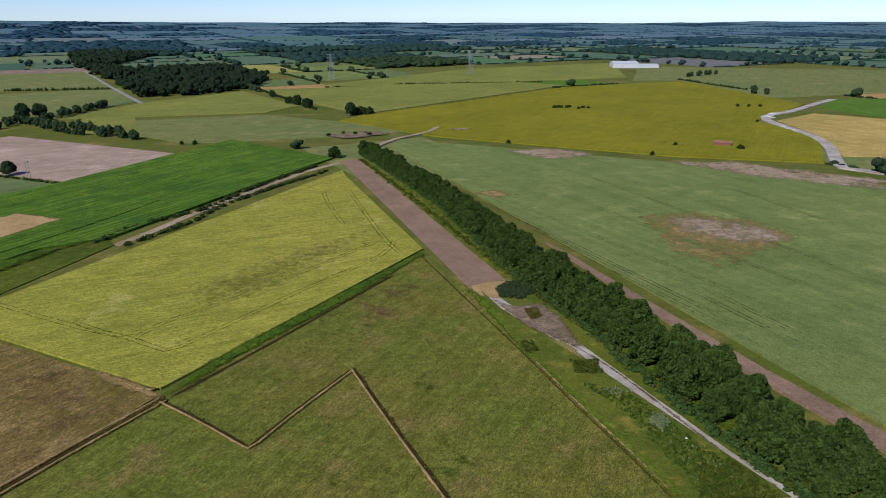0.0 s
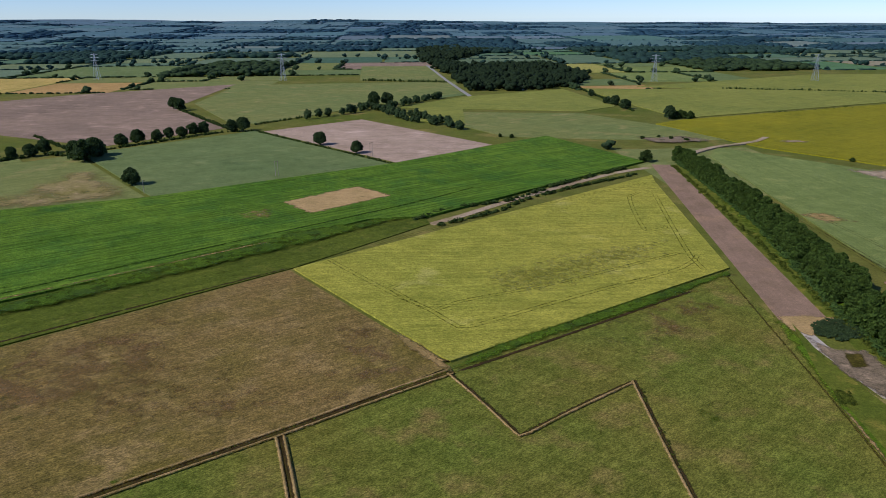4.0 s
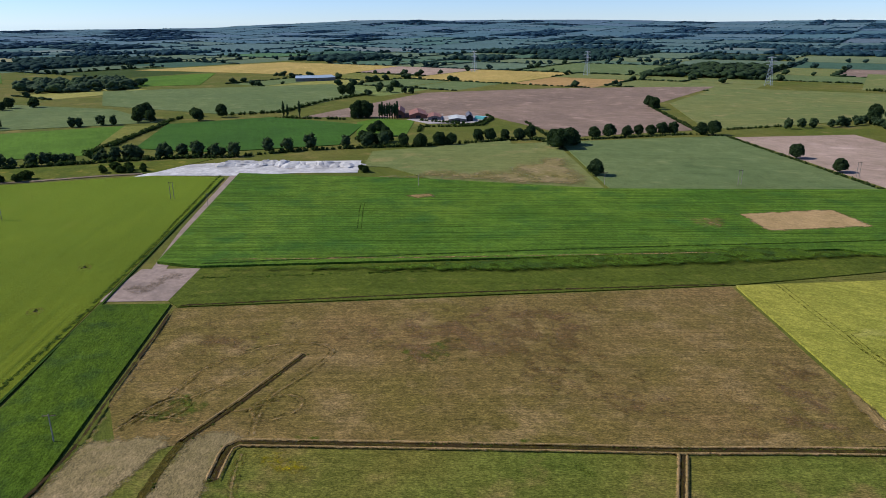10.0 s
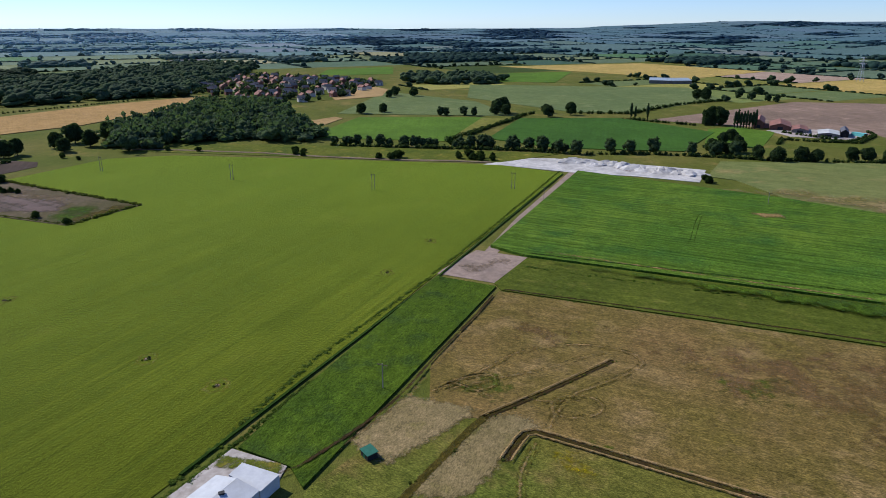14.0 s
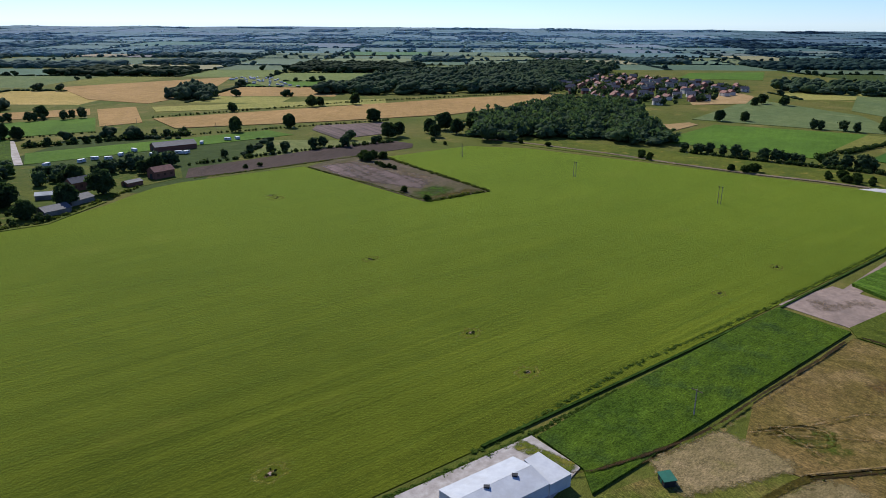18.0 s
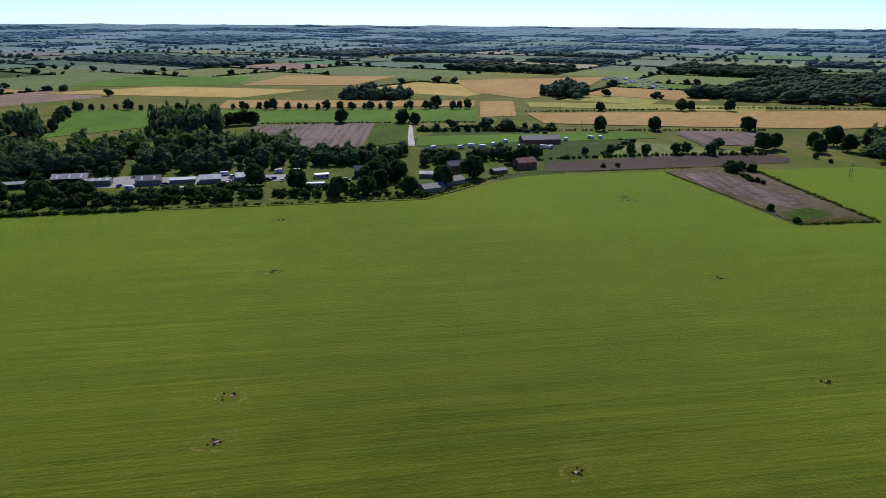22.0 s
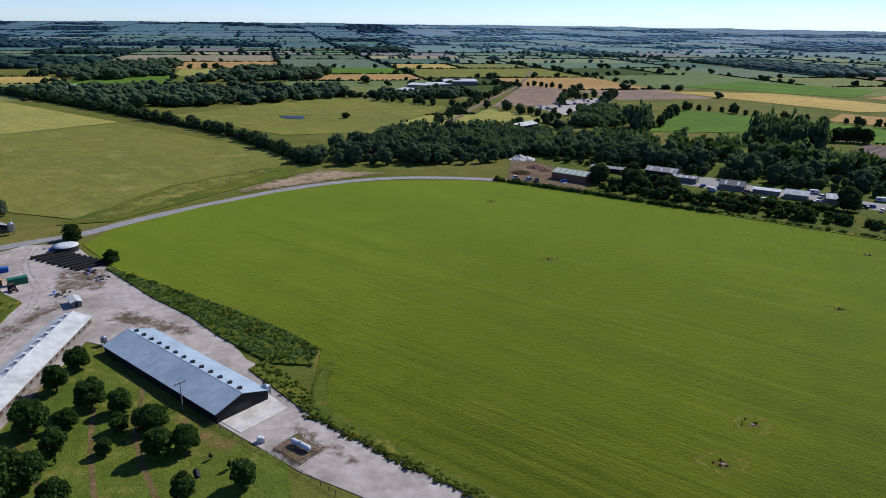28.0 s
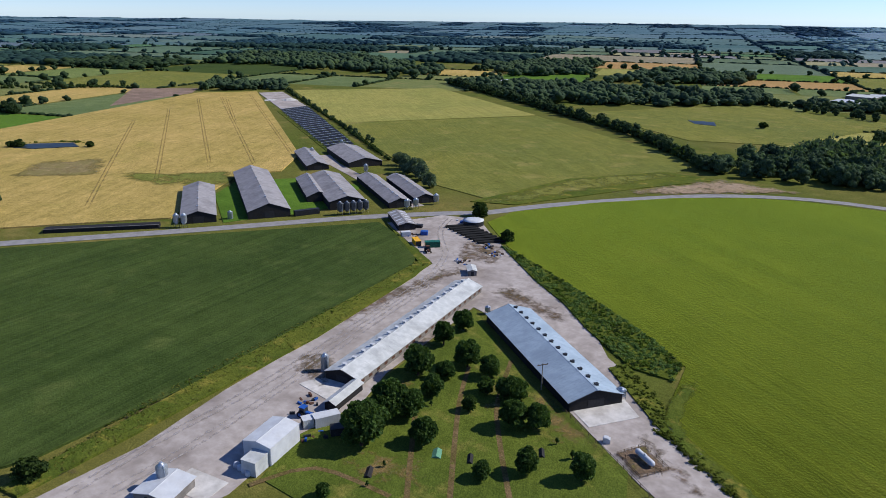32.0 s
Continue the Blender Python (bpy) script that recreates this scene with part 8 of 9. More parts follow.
# the village: brick houses with red and dark roofs
def house_model(roof, wall, l, w):
    t = thing("village_house", pose(0, 0, 0), "red-tiled brick village house" if roof == "roof_red" else "slate-roofed pale village house", "house", "village houses")
    part("wall", Shape().box(-l / 2, -w / 2, -0.2, l / 2, w / 2, 5.0).mesh("walls", M[wall]), t)
    z = 7.8
    part("roof", Shape().add([(-l / 2 - 0.3, -w / 2 - 0.4, 4.8), (l / 2 + 0.3, -w / 2 - 0.4, 4.8), (l / 2 + 0.3, w / 2 + 0.4, 4.8), (-l / 2 - 0.3, w / 2 + 0.4, 4.8), (-l / 2 - 0.3, 0, z), (l / 2 + 0.3, 0, z)], [(0, 1, 5, 4), (2, 3, 4, 5), (0, 4, 3), (1, 2, 5), (3, 2, 1, 0)]).mesh("roof", M[roof]), t)
    part("chimney", Shape().box(l / 2 - 1.2, -0.4, 6.5, l / 2 - 0.5, 0.4, 8.8).mesh("chimney", M["brick"]), t)
    for x in (-l / 4, l / 4):
        for y in (-w / 2 - 0.03, w / 2 + 0.03):
            for z0 in (0.9, 3.2):
                part("window", Shape().box(x - 0.6, y - 0.03, z0, x + 0.6, y + 0.03, z0 + 1.2).mesh("window", M["glass"]), t)
    part("door", Shape().box(-0.5, -w / 2 - 0.06, 0, 0.5, -w / 2 - 0.02, 2.1).mesh("door", M["white"]), t)
    return t


models = [house_model("roof_red", "brick", 10, 7), house_model("roof_dark", "brick", 9, 7), house_model("roof_red", "pale_brick", 12, 7.5), house_model("roof_dark", "pale_brick", 11, 8)]
village = [(-959.7, -341.9), (-879.6, -244.1), (-825.0, -186.8), (-876.0, -125.8), (-1112.4, -82.8), (-1219.4, -209.9), (-1286.0, -325.2), (-1131.5, -360.8)]
WOODS.append(village)
spots = []
while len(spots) < 110:
    x, y = rng.uniform(-1350, -780), rng.uniform(-420, 0)
    if inside(x, y, village) and all(math.hypot(x - a, y - b) > 17 for a, b in spots):
        spots.append((x, y))
for i, (x, y) in enumerate(spots):
    at = pose(x, y, 0, 0, 0, 30 + 90 * (i % 2) + float(rng.normal() * 8))
    if i < 4:
        models[i].matrix_world = at
    else:
        copy_thing(models[(i * 7) % 4], at)
m = Mass()
for _ in range(700):
    x, y = rng.uniform(-1350, -780), rng.uniform(-420, 0)
    if inside(x, y, village):
        q = rng.uniform(4, 9)
        m.put(x, y, -0.4, q, q)
m.done("village_trees", "leaf", "dark garden trees between village houses", "trees")
field("village_ground", village, "scrub", "gardens and streets of a village", "gardens", h=0.1)

# caravans and parked cars
def caravan_model():
    t = thing("caravan", pose(0, 0, 0), "white touring caravan parked on grass", "caravan", "parked caravans")
    part("body", Shape().add([(-2.6, -1.1, 0.5), (2.6, -1.1, 0.5), (2.6, 1.1, 0.5), (-2.6, 1.1, 0.5), (-2.4, -1.1, 2.5), (2.2, -1.1, 2.5), (2.2, 1.1, 2.5), (-2.4, 1.1, 2.5), (2.7, -1.1, 1.5), (2.7, 1.1, 1.5)], [(3, 2, 1, 0), (4, 5, 6, 7), (0, 1, 8, 5, 4), (2, 3, 7, 6, 9), (3, 0, 4, 7), (1, 2, 9, 8), (8, 9, 6, 5)]).mesh("body", M["white"]), t)
    for y in (-1.13, 1.13):
        part("window", Shape().box(-1.4, y - 0.02, 1.3, -0.2, y + 0.02, 1.9).mesh("window", M["glass"]), t)
        part("wheel", Shape().tube((0, y * 0.95 - 0.1, 0.35), (0, y * 0.95 + 0.1, 0.35), 0.35, n=10).mesh("wheel", M["tyre"]), t)
    return t


van = caravan_model()
spots = [(-324.7, -421.3), (-341.1, -427.8), (-306.2, -423.9), (-342.1, -391.0), (-349.7, -392.6), (-353.1, -388.7), (-276.6, -431.3), (-388.4, -410.5), (-411.4, -406.4), (-418.9, -403.3), (-150.3, -408.5), (-160.2, -404.2), (-119.5, -418.0), (-94.0, -504.1), (-182.6, -360.6), (-64.1, -407.2), (-88.7, -388.6), (-311.2, -416.6), (-335.1, -401.4), (-295.8, -423.2)]
site = [(-862.6, -851.6), (-914.5, -850.9), (-919.9, -794.4), (-829.9, -693.8), (-809.1, -656.0), (-800.0, -705.9)]
while len(spots) < 58:
    x, y = rng.uniform(-925, -795), rng.uniform(-855, -650)
    if inside(x, y, site):
        spots.append((x, y))
for i, (x, y) in enumerate(spots):
    at = pose(x, y, 0, 0, 0, float(rng.uniform(0, 180)))
    if i:
        copy_thing(van, at)
    else:
        van.matrix_world = at
field("caravan_site", site, "pale", "mown grass of a caravan site by a wood", "site", h=0.33)
tints = ("white", "galv", "dark_metal", "blue", "white")
cars = [vehicle("parked_car", 0, 0, 0, k, "%s parked car in a yard" % {"white": "white", "galv": "silver", "dark_metal": "black", "blue": "blue"}[k]) for k in tints[:4]]
lot = [(78.8, -777.4), (51.1, -859.6), (-7.8, -923.1), (8.9, -776.0), (40.4, -715.8)]
spots = [(47.4, -408.2), (39.0, -404.5), (33.8, -403.6), (18.2, -406.1), (-115.8, -396.4), (-121.0, -408.2), (-136.8, -390.7), (-141.0, -392.4), (-143.5, -384.4), (-112.6, -391.1), (-82.3, -407.5), (-60.2, -417.1), (-167.3, -367.3), (-171.0, -365.7), (-175.6, -365.4)]
while len(spots) < 75:
    x, y = rng.uniform(min(p[0] for p in lot), max(p[0] for p in lot)), rng.uniform(min(p[1] for p in lot), max(p[1] for p in lot))
    if inside(x, y, lot):
        spots.append((x, y))
for i, (x, y) in enumerate(spots):
    at = pose(x, y, 0.25, 0, 0, float(rng.integers(0, 4) * 45 + 10)) @ Matrix.Scale(1.25 if i in (1, 2) else 1.0, 4)
    if i < 4:
        cars[i].matrix_world = at
    else:
        copy_thing(cars[i % 4], at)
field("car_lot", lot, "gravel", "pale yard full of parked cars", "yard", h=0.16)
park = [(695.5, -739.3), (646.0, -844.5), (612.0, -858.5), (504.5, -727.3), (573.4, -728.1)]
field("works_ground", park, "asphalt", "grey works yard among trees", "yard", h=0.16)
for i in range(16):
    x, y = Vector((683.3, -744.2)).lerp(Vector((564.5, -791.2)), (i + 0.5) / 16)
    block("works_hall", "low grey works hall among trees", (x, y), (x + 22 * math.cos(2.3 + i), y + 22 * math.sin(2.3 + i)), 14, 4.0, 5.2, ("roof_pale", "roof_grey", "white")[i % 3], "grey_block", door=False)

# rubble heaps at the works
for x, y, r, h, mat in ((*((52.6, -469.4)), 7, 3.2, "chalk"), (*((47.5, -470.6)), 6, 2.6, "chalk"), (*((39.2, -444.2)), 6, 2.0, "rust"), (*((31.7, -436.4)), 5, 1.6, "rust"), (*((18.2, -406.1)), 3, 0.6, "chalk"), (*((45.8, -425.0)), 7, 1.6, "dark_soil"), (*((666.2, -415.8)), 9, 2.6, "chalk"), (*((677.9, -400.5)), 8, 1.6, "chalk"),
                      (*((298.2, 647.5)), 7, 2.0, "chalk"), (*((312.9, 666.3)), 6, 1.8, "chalk"), (*((285.2, 576.9)), 4, 1.4, "chalk"), (*((285.6, 567.9)), 4, 1.4, "chalk"), (*((284.9, 586.1)), 4, 1.4, "chalk")):
    s = Shape()
    n, k = 18, 6
    vs = [(0, 0, h)]
    for i in range(1, k + 1):
        for j in range(n):
            a = 2 * math.pi * j / n
            q = r * i / k * (1 + 0.25 * noise.noise((x + math.cos(a) * 2, y + math.sin(a) * 2, i * 0.6)))
            vs.append((q * math.cos(a), q * math.sin(a), max(-0.1, h * (1 - i / k) ** 0.8 + 0.25 * h * noise.noise((x + q * math.cos(a) * 0.6, y + q * math.sin(a) * 0.6, 0.5)) * (i < k))))
    fs = [(0, 1 + j, 1 + (j + 1) % n) for j in range(n)]
    for i in range(k - 1):
        b0 = 1 + i * n
        fs += [(b0 + j, b0 + n + j, b0 + n + (j + 1) % n, b0 + (j + 1) % n) for j in range(n)]
    s.add(vs, fs)
    ob = new("rubble_mound", s.mesh("rubble_mound", M[mat]))
    ob.location = (x, y, 0.1)
    tagged(ob, {"chalk": "pale heap of chalk and rubble", "rust": "brown heap of scrap and brick", "dark_soil": "dark heap of soil"}[mat] + " in a yard", "heap", "heaps in yards")

# chalk spoil along the yard
for k in range(15):
    p = Vector((-469.5, 88.6)).lerp(Vector((-424.2, 164.1)), (k + 0.5) / 15)
    r, h = rng.uniform(5, 8), rng.uniform(1.6, 3.2)
    s, n = Shape(), 16
    vs = [(0, 0, h)]
    for i in range(1, 6):
        for j in range(n):
            a = 2 * math.pi * j / n
            q = r * i / 5 * (1 + 0.3 * noise.noise((k + math.cos(a) * 1.5, math.sin(a) * 1.5, i * 0.7)))
            vs.append((q * math.cos(a), q * math.sin(a) * 1.5, max(-0.1, h * (1 - (i / 5) ** 1.4) + 0.6 * noise.noise((k * 3 + q * math.cos(a), q * math.sin(a), 0.5)) * (i < 5))))
    fs = [(0, 1 + j, 1 + (j + 1) % n) for j in range(n)]
    for i in range(4):
        b0 = 1 + i * n
        fs += [(b0 + j, b0 + n + j, b0 + n + (j + 1) % n, b0 + (j + 1) % n) for j in range(n)]
    ob = new("chalk_heap", s.add(vs, fs).mesh("chalk_heap", M["chalk"]))
    ob.location, ob.rotation_euler = (p.x - rng.uniform(0, 8), p.y, 0.3), (0, 0, float(rng.uniform(0, 3)))
    tagged(ob, "bright white heap of tipped chalk", "heap", "chalk heaps")

# poles
def pole(x, y, h, double=False, label="weathered wooden power pole in a field"):
    t = thing("power_pole", pose(x, y, 0, 0, 0, 66), label, "pole", "power poles")
    for dx in ((-0.9, 0.9) if double else (0.0,)):
        part("post", Shape().tube((dx, 0, -0.2), (dx, 0, h), 0.17, 0.12, 8).mesh("post", M["pole_wood"]), t)
    part("crossarm", Shape().box(-1.5, -0.08, h - 0.5, 1.5, 0.08, h - 0.32).mesh("crossarm", M["wood"]), t)
    for dx in (-1.3, 0, 1.3):
        part("insulator", Shape().lathe([(0.06, h - 0.32), (0.08, h - 0.2), (0.03, h - 0.05)], 8, dx, 0).mesh("insulator", M["dark_metal"]), t)


for x, y in ((-440.0, -213.4), (-414.6, -123.2), (-386.5, -35.6), (-390.3, 43.4), (-265.9, 331.3), (-247.6, 410.7)):
    pole(x, y, 9.5, True, "double wooden power pole in a field")
for x, y in ((-162.4, -12.1), (-350.2, 170.3), (-362.8, 57.0), (87.8, -127.6), (-305.9, 267.4), (-427.6, -530.6), (-442.0, -449.5)):
    pole(x, y, 7.5)


def pylon(x, y, h, label="tall grey lattice pylon in far fields"):
    t = thing("lattice_pylon", pose(x, y, 0, 0, 0, 20), label, "pylon", "lattice pylons")
    w = h * 0.1
    for sx in (-1, 1):
        for sy in (-1, 1):
            part("leg", Shape().tube((sx * w, sy * w, -0.2), (sx * 0.4, sy * 0.4, h), 0.25, 0.15, 4).mesh("leg", M["galv"]), t)
    s = Shape()
    for k in range(8):
        z0, z1 = h * k / 8, h * (k + 1) / 8
        a, b = w + (0.4 - w) * k / 8, w + (0.4 - w) * (k + 1) / 8
        for sy in (-1, 1):
            s.tube((-a, sy * a, z0), (b, sy * b, z1), 0.12, n=3).tube((a, sy * a, z0), (-b, sy * b, z1), 0.12, n=3)
    part("bracing", s.mesh("bracing", M["galv"]), t)
    for k, l in ((0.72, 7), (0.84, 8), (0.96, 6)):
        part("crossarm", Shape().tube((-l, 0, h * k), (l, 0, h * k), 0.2, n=4).tube((-l, 0, h * k), (0, 0, h * k + 1.5), 0.12, n=3).tube((l, 0, h * k), (0, 0, h * k + 1.5), 0.12, n=3).mesh("crossarm", M["galv"]), t)


for x, y, h in ((*((-165.5, 1074.4)), 38), (*((45.7, 1165.9)), 38), (*((-688.7, 890.0)), 40), (*((-981.2, 798.0)), 40), (*((-1152.0, 673.6)), 38)):
    pylon(x, y, h)

# weedy manhole patches in the green field
for x, y, r in ((-96.4, -86.1, 3.2), (-164.2, -55.4, 3.2), (-179.3, -79.7, 3.0), (-222.7, -145.5, 3.0), (-282.6, -245.3, 4.0), (-286, -252, 3), (-250.8, -17.7, 2.6), (-36.1, -137.5, 4.2), (-45.2, -155.8, 4.0), (-27.3, -118.5, 3.8), (-84.8, -238.0, 3.4), (13.1, -263.4, 3.0), (-113.2, -305.1, 3.4), (51.8, -349.2, 3.0), (*((-290.9, -2.0)), 2.6)):
    t = thing("weed_patch", pose(x, y, TOPS["green_field"]), "weedy trampled patch round a drain cover in the crop", "weeds", "weed patches")
    for name, z, mat, peak, spread, most in (("trampled_ring", 0.012, "weed", 0.85, 0.28, 0.62), ("bare_core", 0.03, "weed_core", 0.0, 0.4, 0.85)):
        n, rings = 28, 8
        vs, cs = [(0, 0, z)], [most * math.exp(-(peak / spread) ** 2)]
        for i in range(1, rings + 1):
            for k in range(n):
                a = 2 * math.pi * k / n
                e = 1 + 0.35 * noise.noise((x + 2 * math.cos(a), y + 2 * math.sin(a), z * 50)) + 0.25 * noise.noise((x + 6 * math.cos(a), y + 6 * math.sin(a), 3))
                q = 1.6 * i / rings
                vs.append((q * r * e * 1.25 * math.cos(a), q * r * e * math.sin(a), z))
                cs.append(0.0 if i == rings else most * math.exp(-((q - peak) / spread) ** 2))
        fs = [(0, 1 + k, 1 + (k + 1) % n) for k in range(n)]
        for i in range(rings - 1):
            b0 = 1 + i * n
            fs += [(b0 + k, b0 + n + k, b0 + n + (k + 1) % n, b0 + (k + 1) % n) for k in range(n)]
        covered(name, vs, fs, cs, mat, "", "", grain=0.9, parent=t)
    for k in range(6):
        v, f = lobe(1, (rng.normal() * r * 0.25, rng.normal() * r * 0.25, 0.1), (rng.uniform(0.2, 0.5), rng.uniform(0.2, 0.5), rng.uniform(0.2, 0.4)), 0.4, k)
        part("weed_clump", mesh("weed_clump", v, f.tolist(), M["rough"]), t)
    part("drain_cover", Shape().box(-0.45, -0.45, 0, 0.45, 0.45, 0.16).mesh("drain_cover", M["concrete"]), t)

# solar panels in rows
c0, c1, c2, c3 = (Vector(p) for p in ((594.7, -361.6), (600.6, -396.4), (396.4, -301.3), (396.0, -277.5)))
panel = None
rows_n = 21
for i in range(rows_n):
    a, b = c0.lerp(c3, (i + 0.4) / rows_n), c1.lerp(c2, (i + 0.4) / rows_n)
    d = b - a
    t = thing("solar_row", pose(a.x, a.y, 0, 0, 0, math.degrees(math.atan2(d.y, d.x))), "long tilted row of dark solar panels on grass", "solar panels", "rows of solar panels")
    k = max(3, int(d.length / 4.2))
    if panel is None:
        panel = Shape().box(-2.05, -2.1, -0.04, 2.05, 2.1, 0.04).mesh("panel", M["panel"])
    for j in range(k):
        part("panel", panel, t).matrix_local = pose((j + 0.5) * d.length / k, 0, 1.5, 22, 0, 0)
    # rail added to show the light line along each row's top edge
    part("edge_rail", Shape().box(0, 1.85, 2.22, d.length, 2.15, 2.42).mesh("edge_rail", M["galv"]), t, "added bright rail drawing the light line along a row")
    s = Shape()
    for j in range(0, k + 1, 2):
        s.tube((j * d.length / k, -1.2, -0.1), (j * d.length / k, -1.2, 1.05), 0.06, n=4).tube((j * d.length / k, 1.2, -0.1), (j * d.length / k, 1.2, 1.95), 0.06, n=4)
    part("frame", s.mesh("frame", M["galv"]), t)

# ponds
for name, outline, h in (("field_pond", [(551.1, -118.8), (530.8, -153.8), (512.3, -151.7), (522.5, -126.2), (535.3, -117.4)], 1.05), ("pasture_pond", [(305.4, -617.7), (283.8, -625.4), (271.4, -604.4), (290.2, -602.0)], 0.55)):
    tagged(new("water_pond", Shape().prism(outline, 0, h).mesh("water", M["water"])), "still dark pond water", "water", kind="structure")
hedge([(558.4, -117.0), (535.6, -155.3), (517.5, -162.7)], 3.0, 1.8, 1.6, "rough reeds round a pond", 0.2, "rough")
# green field hut
t = thing("field_hut", pose(*((-132.9, -12.7)), 0, 0, 0, 35), "small green metal hut on dry grass", "hut")
part("body", Shape().box(-1.6, -1.2, 0, 1.6, 1.2, 1.7).mesh("body", M["dark_metal"]), t)
part("roof", Shape().add([(-1.8, -1.4, 1.65), (1.8, -1.4, 1.65), (1.8, 1.4, 1.95), (-1.8, 1.4, 1.95), (-1.8, -1.4, 1.75), (1.8, -1.4, 1.75), (1.8, 1.4, 2.05), (-1.8, 1.4, 2.05)], [(3, 2, 1, 0), (4, 5, 6, 7), (0, 1, 5, 4), (1, 2, 6, 5), (2, 3, 7, 6), (3, 0, 4, 7)]).mesh("roof", M["green_p"]), t, "green sheet roof")
part("door", Shape().box(-0.4, -1.26, 0, 0.4, -1.2, 1.5).mesh("door", M["green_p"]), t)

# rough growth beside the belt lane
def clumps(outline, n, mat, name, label, w=(0.5, 1.6), h=(0.4, 1.1), z=0.25):
    m = Mass()
    xs, ys = [p[0] for p in outline], [p[1] for p in outline]
    for _ in range(n):
        x, y = rng.uniform(min(xs), max(xs)), rng.uniform(min(ys), max(ys))
        if inside(x, y, outline):
            m.put(x, y, z, rng.uniform(*w), rng.uniform(*h), rng.uniform() < 0.7)
    m.done(name, mat, label, "weeds")


clumps([(34.8, 171.8), (41.8, 171.7), (41.8, 164.7), (35.1, 164.8)], 160, "rough", "lane_bush", "low green bramble clump beside a track", (0.6, 1.8), (0.3, 0.8))
clumps([(22.2, 183.1), (25.5, 184.6), (26.8, 178.0), (23.6, 175.3)], 90, "rough", "lane_bush", "low green bramble clump beside a ditch", (0.5, 1.4), (0.3, 0.8))
clumps([(18.2, 225.5), (23.3, 232.0), (31.3, 231.8), (32.0, 222.2), (25.6, 216.2), (19.2, 218.3)], 700, "leaf", "nettle_bed", "dense dark nettle bed at a track end", (0.6, 1.5), (0.4, 0.9))
clumps([(34.3, 160.6), (47.0, 153.1), (58.8, 126.6), (61.3, 114.3), (50.8, 114.4), (43.5, 144.6)], 2200, "rank_blade", "lane_weeds", "rank dark weeds and nettles beside a track", (0.3, 1.0), (0.25, 0.7))
# low weeds, sharing the bank scrub's object name
clumps([(52.7, 123.8), (60.6, 126.6), (65.3, 116.3), (66.5, 111.3), (53.9, 106.7), (50.4, 114.8)], 900, "rough", "willow_scrub", "low green weeds beside a track", (0.3, 1.0), (0.25, 0.7))
clumps([(47.5, 140.9), (50.7, 144.0), (52.5, 140.8), (49.4, 137.6)], 260, "white_flower", "elder_bush", "white flowering elder beside a track", (0.5, 1.2), (0.7, 1.3))
clumps([(39.4, 155.4), (43.7, 157.0), (47.5, 154.4), (42.7, 152.8)], 90, "white_flower", "white_umbels", "white cow parsley beside a track", (0.3, 0.7), (0.5, 0.8))
clumps([(46.8, 152.3), (56.9, 129.7), (60.4, 114.7), (51.5, 114.7)], 120, "white_flower", "white_umbels", "white cow parsley beside a track", (0.2, 0.5), (0.4, 0.8))
clumps([(135.3, -17.6), (151.2, -58.6), (169.7, -133.3), (181.8, -169.9), (176.3, -170.2), (150.8, -102.2), (130.8, -19.5)], 9000, "dry_blades", "verge_tufts", "rough yellowish grass tufts on a verge", (0.25, 0.8), (0.15, 0.4), 0.42)
clumps([(135.3, -17.6), (151.2, -58.6), (169.7, -133.3), (166.5, -133.2), (147.6, -58.4), (132.3, -17.9)], 1800, "rank_blade", "verge_weeds", "dark green weeds along a wheat edge", (0.3, 0.9), (0.2, 0.5), 0.4)
clumps([(62.8, -144.1), (56.6, -135.1), (10.1, -114.0), (13.1, -111.8), (58.4, -132.8), (82.4, -149.7), (80.4, -155.4)], 2500, "rough", "verge_tufts", "rough grass tufts along a field edge", (0.5, 1.4), (0.25, 0.6), 0.25)
ridge = smooth_line([(31.2, 218.6), (37.2, 205.7), (48.7, 174.6)], 1.0)
m = Mass()
m.row(ridge, 0.7, 0.6, 0.5, 0.05, 0.15)
m.done("rubble_ridge", "straw_bank", "low ridge of pale rubble beside a track", "rubble")
# a small white rock, built as one lumpy clump
t = thing("rubble_bag", pose(*((54.1, 134.2)), 0.3, 0, 0, 20), "small white rock lying in weeds", "bag")
v, f = lobe(2, (0, 0, 0.2), (0.4, 0.3, 0.28), 0.2, 77)
part("sack", mesh("sack", v, f.tolist(), M["white"]), t)
m = Mass()
m.row([(-53.4, 456.1), (-6.5, 327.3), (24.8, 237.6), (45.6, 185.8), (60.8, 144.4), (71.1, 116.3)], 1.8, 1.2, 0.9, 0.1, 0.8)
m.done("belt_weeds", "rough", "rough grass under the shelter belt", "weeds")

# ---- the patchwork country beyond ----
def near_plan(x, y, margin=6.0):
    if math.hypot(x, y) > 1900:
        return False
    return math.hypot(x, y) < 330 or any(inside(x, y, o) for o in FIELDS) or any(inside(x, y, o) for o in WOODS)


FAR = [("vivid", 6), ("kgreen", 18), ("pale", 18), ("lightg", 14), ("lightf", 9), ("wheat", 13), ("gold", 7), ("orange", 5), ("plough", 5), ("dark_wheat", 6), ("pink", 3)]
# far land as a backdrop, distance haze painted into its colours tier by tier
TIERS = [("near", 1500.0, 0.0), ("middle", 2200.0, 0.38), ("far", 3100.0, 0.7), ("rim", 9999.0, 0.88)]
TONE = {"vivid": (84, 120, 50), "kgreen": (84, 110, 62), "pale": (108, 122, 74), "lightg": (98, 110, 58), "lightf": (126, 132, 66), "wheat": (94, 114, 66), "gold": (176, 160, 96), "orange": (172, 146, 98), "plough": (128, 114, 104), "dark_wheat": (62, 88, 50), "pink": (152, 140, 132)}
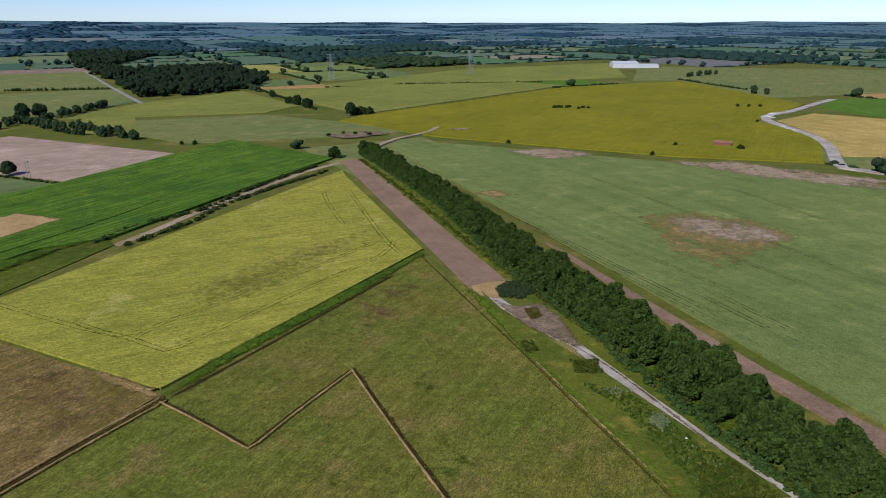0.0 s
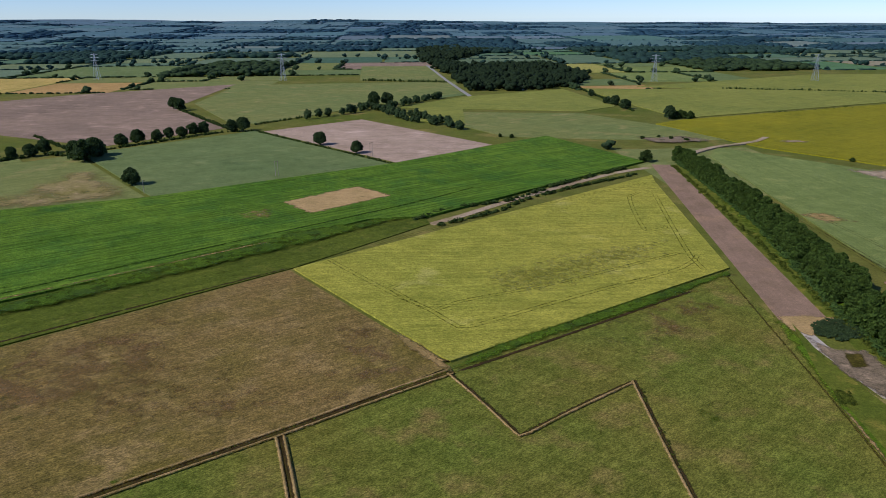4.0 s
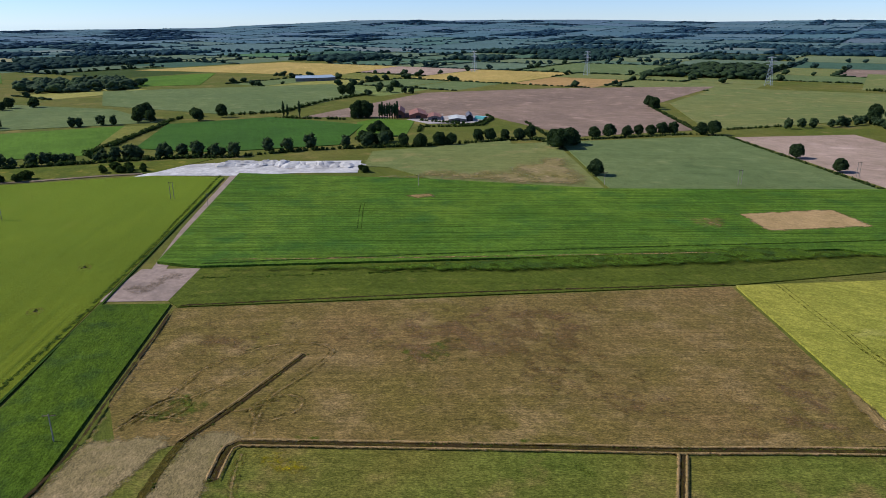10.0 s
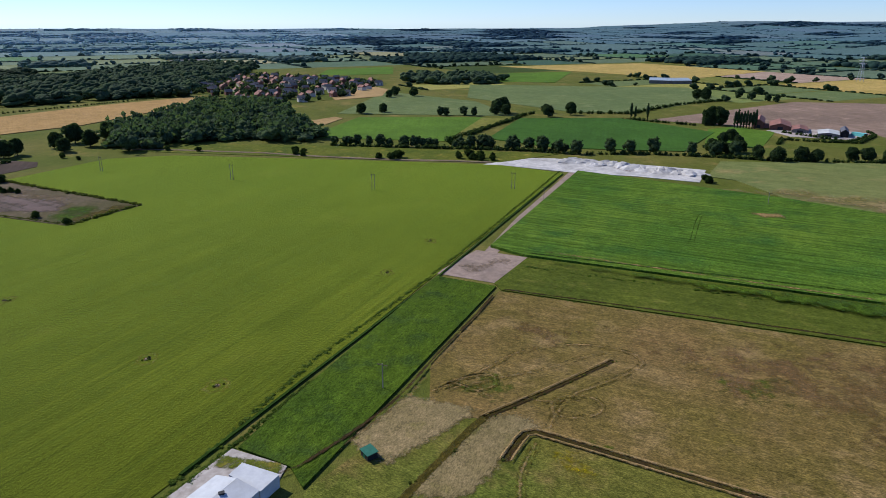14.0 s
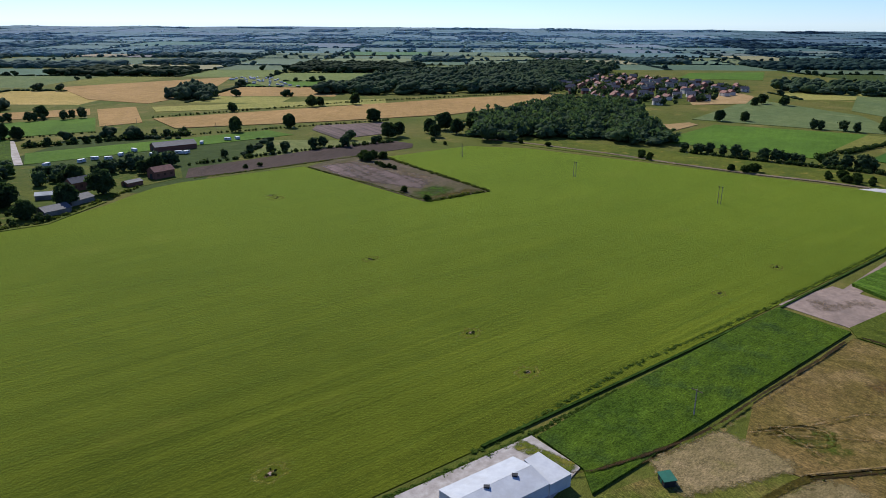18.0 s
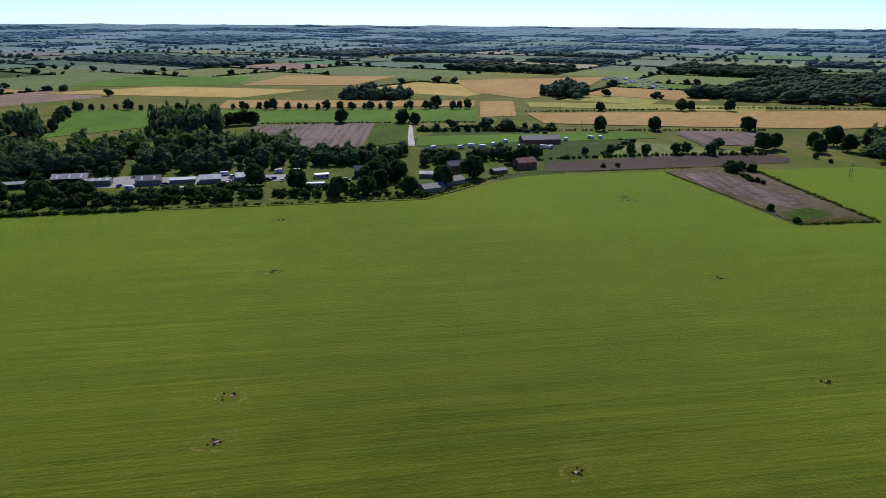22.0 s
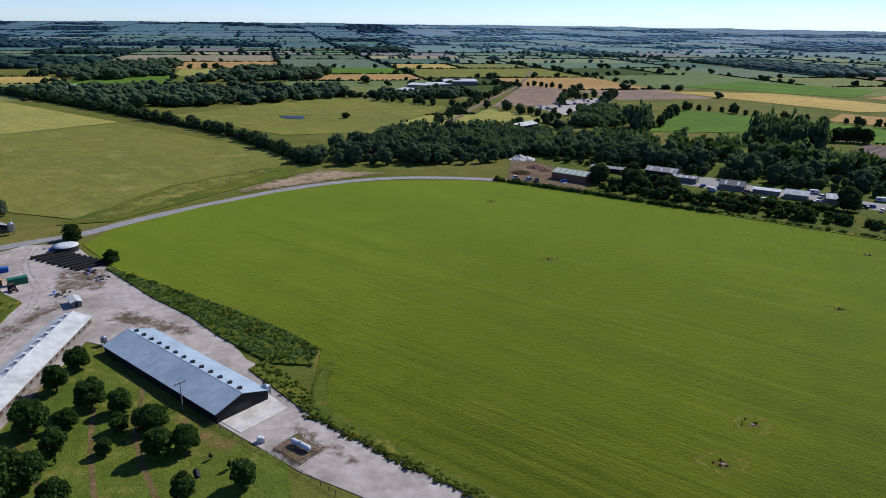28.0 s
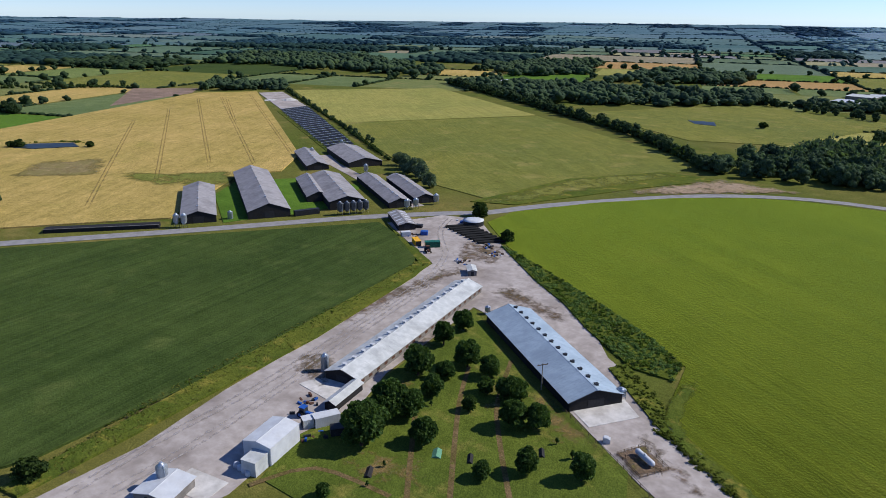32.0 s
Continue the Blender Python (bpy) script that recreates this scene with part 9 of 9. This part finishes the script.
# painted haze colours for fields and trees, brighter on the side towards the sun
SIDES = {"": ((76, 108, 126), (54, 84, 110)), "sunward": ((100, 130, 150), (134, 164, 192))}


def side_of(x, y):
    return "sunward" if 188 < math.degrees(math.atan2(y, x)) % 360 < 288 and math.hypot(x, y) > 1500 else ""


def hazed(c, k, air):
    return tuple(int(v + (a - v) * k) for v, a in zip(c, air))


for side, (air, tree_haze) in SIDES.items():
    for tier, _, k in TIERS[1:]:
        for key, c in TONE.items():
            M[tier + side + key] = crop("country_" + tier + side + "_" + key, hazed(c, k, air), hazed(tuple(int(v * 0.9) for v in c), k, air), rows=0.15, patch=0.006, cut=1.0)
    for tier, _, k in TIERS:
        M[tier + side + "trees"] = leaves("trees_" + tier + side, hazed((50, 66, 50), min(1.0, k * 1.2), tree_haze), hazed((66, 84, 58), min(1.0, k * 1.2), tree_haze), 0.15, 0.45)
for key in TONE:
    M["near" + key] = M[key]
tiers_of = [t + side for side in SIDES for t, _, _ in TIERS]
cells = {(t, k): Shape() for t in tiers_of for k, _ in FAR}
trees_of = {t: Mass(False) for t in tiers_of}
woods_of = {t: Mass(False) for t in tiers_of}
hedges_of = {t: Mass(False) for t in tiers_of}
TURN = radians(28)


def to_world(u, v):
    return u * math.cos(TURN) - v * math.sin(TURN), u * math.sin(TURN) + v * math.cos(TURN)


def split(u0, v0, u1, v1, depth=0):
    cx, cy = to_world((u0 + u1) / 2, (v0 + v1) / 2)
    r = math.hypot(cx, cy)
    w, h = u1 - u0, v1 - v0
    limit = 170 if r < 1200 else 230 if r < 2500 else 300
    if max(w, h) > limit * rng.uniform(0.8, 1.6):
        k = rng.uniform(0.35, 0.65)
        if w > h:
            split(u0, v0, u0 + w * k, v1, depth + 1), split(u0 + w * k, v0, u1, v1, depth + 1)
        else:
            split(u0, v0, u1, v0 + h * k, depth + 1), split(u0, v0 + h * k, u1, v1, depth + 1)
        return
    if r > 4850 or r < 300:
        return
    az = math.degrees(math.atan2(cy, cx)) % 360
    wooded = (0.22 if 170 < az < 350 or 85 < az < 150 else 0.13) * (1.0 if r < 2300 else 1.5)
    g = 3.0
    corners = [to_world(u0 + g, v0 + g), to_world(u1 - g, v0 + g), to_world(u1 - g, v1 - g), to_world(u0 + g, v1 - g)]
    hits = sum(near_plan(*c) for c in corners) + near_plan(cx, cy)
    if near_plan(cx, cy) or hits > 2:
        return
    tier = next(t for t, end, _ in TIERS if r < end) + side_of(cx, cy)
    low = float(np.interp(r, [2600, 4200], [1.0, 0.5]))
    if rng.uniform() < wooded and r > 1350:
        step = 12.0 if r < 1300 else 20.0 if r < 2600 else 36.0
        for i in range(int(w / step)):
            for j in range(int(h / step)):
                x, y = to_world(u0 + (i + rng.uniform(0, 1)) * step, v0 + (j + rng.uniform(0, 1)) * step)
                if not near_plan(x, y):
                    woods_of[tier].put(x, y, land(x, y) - 1, step * rng.uniform(1.1, 1.6), rng.uniform(9, 15) * low, small=r > 1500)
        return
    kinds = [k for k, _ in FAR]
    p = np.array([q for _, q in FAR], float)
    kind = kinds[int(rng.choice(len(kinds), p=p / p.sum()))]
    n = 1 if r < R_RISE - 200 else 3
    lift = 0.05 if r < R_RISE - 200 else 1.6
    s = cells[tier, kind]
    vs, fs = [], []
    for i in range(n + 1):
        for j in range(n + 1):
            x, y = to_world(u0 + g + (w - 2 * g) * i / n, v0 + g + (h - 2 * g) * j / n)
            vs.append((x, y, land(x, y) + lift))
    for i in range(n):
        for j in range(n):
            a = i * (n + 1) + j
            fs.append((a, a + n + 1, a + n + 2, a + 1))
    s.add(vs, fs)
    dense = 5.0 if r < 1300 else 11.0 if r < 2300 else 20.0
    for e0, e1 in (((u0, v0), (u1, v0)), ((u0, v0), (u0, v1))):
        a, b = to_world(*e0), to_world(*e1)
        if rng.uniform() < 0.72:
            hedges_of[tier].row([a, b], dense * 1.25, 2.6 if r < 2300 else 5.0 * low, dense, 0.06, 0.8, True, True, near_plan)
        d = math.hypot(b[0] - a[0], b[1] - a[1])
        for k in range(int(d / 16)):
            if rng.uniform() < (0.34 if r < 1500 else 0.46):
                t = rng.uniform()
                x, y = a[0] + (b[0] - a[0]) * t, a[1] + (b[1] - a[1]) * t
                if not near_plan(x, y):
                    q = rng.uniform(5, 12)
                    trees_of[tier].put(x, y, land(x, y) - 0.5, q * 1.1, q * low, small=r > 2600)


split(-4900, -4900, 4900, 4900)
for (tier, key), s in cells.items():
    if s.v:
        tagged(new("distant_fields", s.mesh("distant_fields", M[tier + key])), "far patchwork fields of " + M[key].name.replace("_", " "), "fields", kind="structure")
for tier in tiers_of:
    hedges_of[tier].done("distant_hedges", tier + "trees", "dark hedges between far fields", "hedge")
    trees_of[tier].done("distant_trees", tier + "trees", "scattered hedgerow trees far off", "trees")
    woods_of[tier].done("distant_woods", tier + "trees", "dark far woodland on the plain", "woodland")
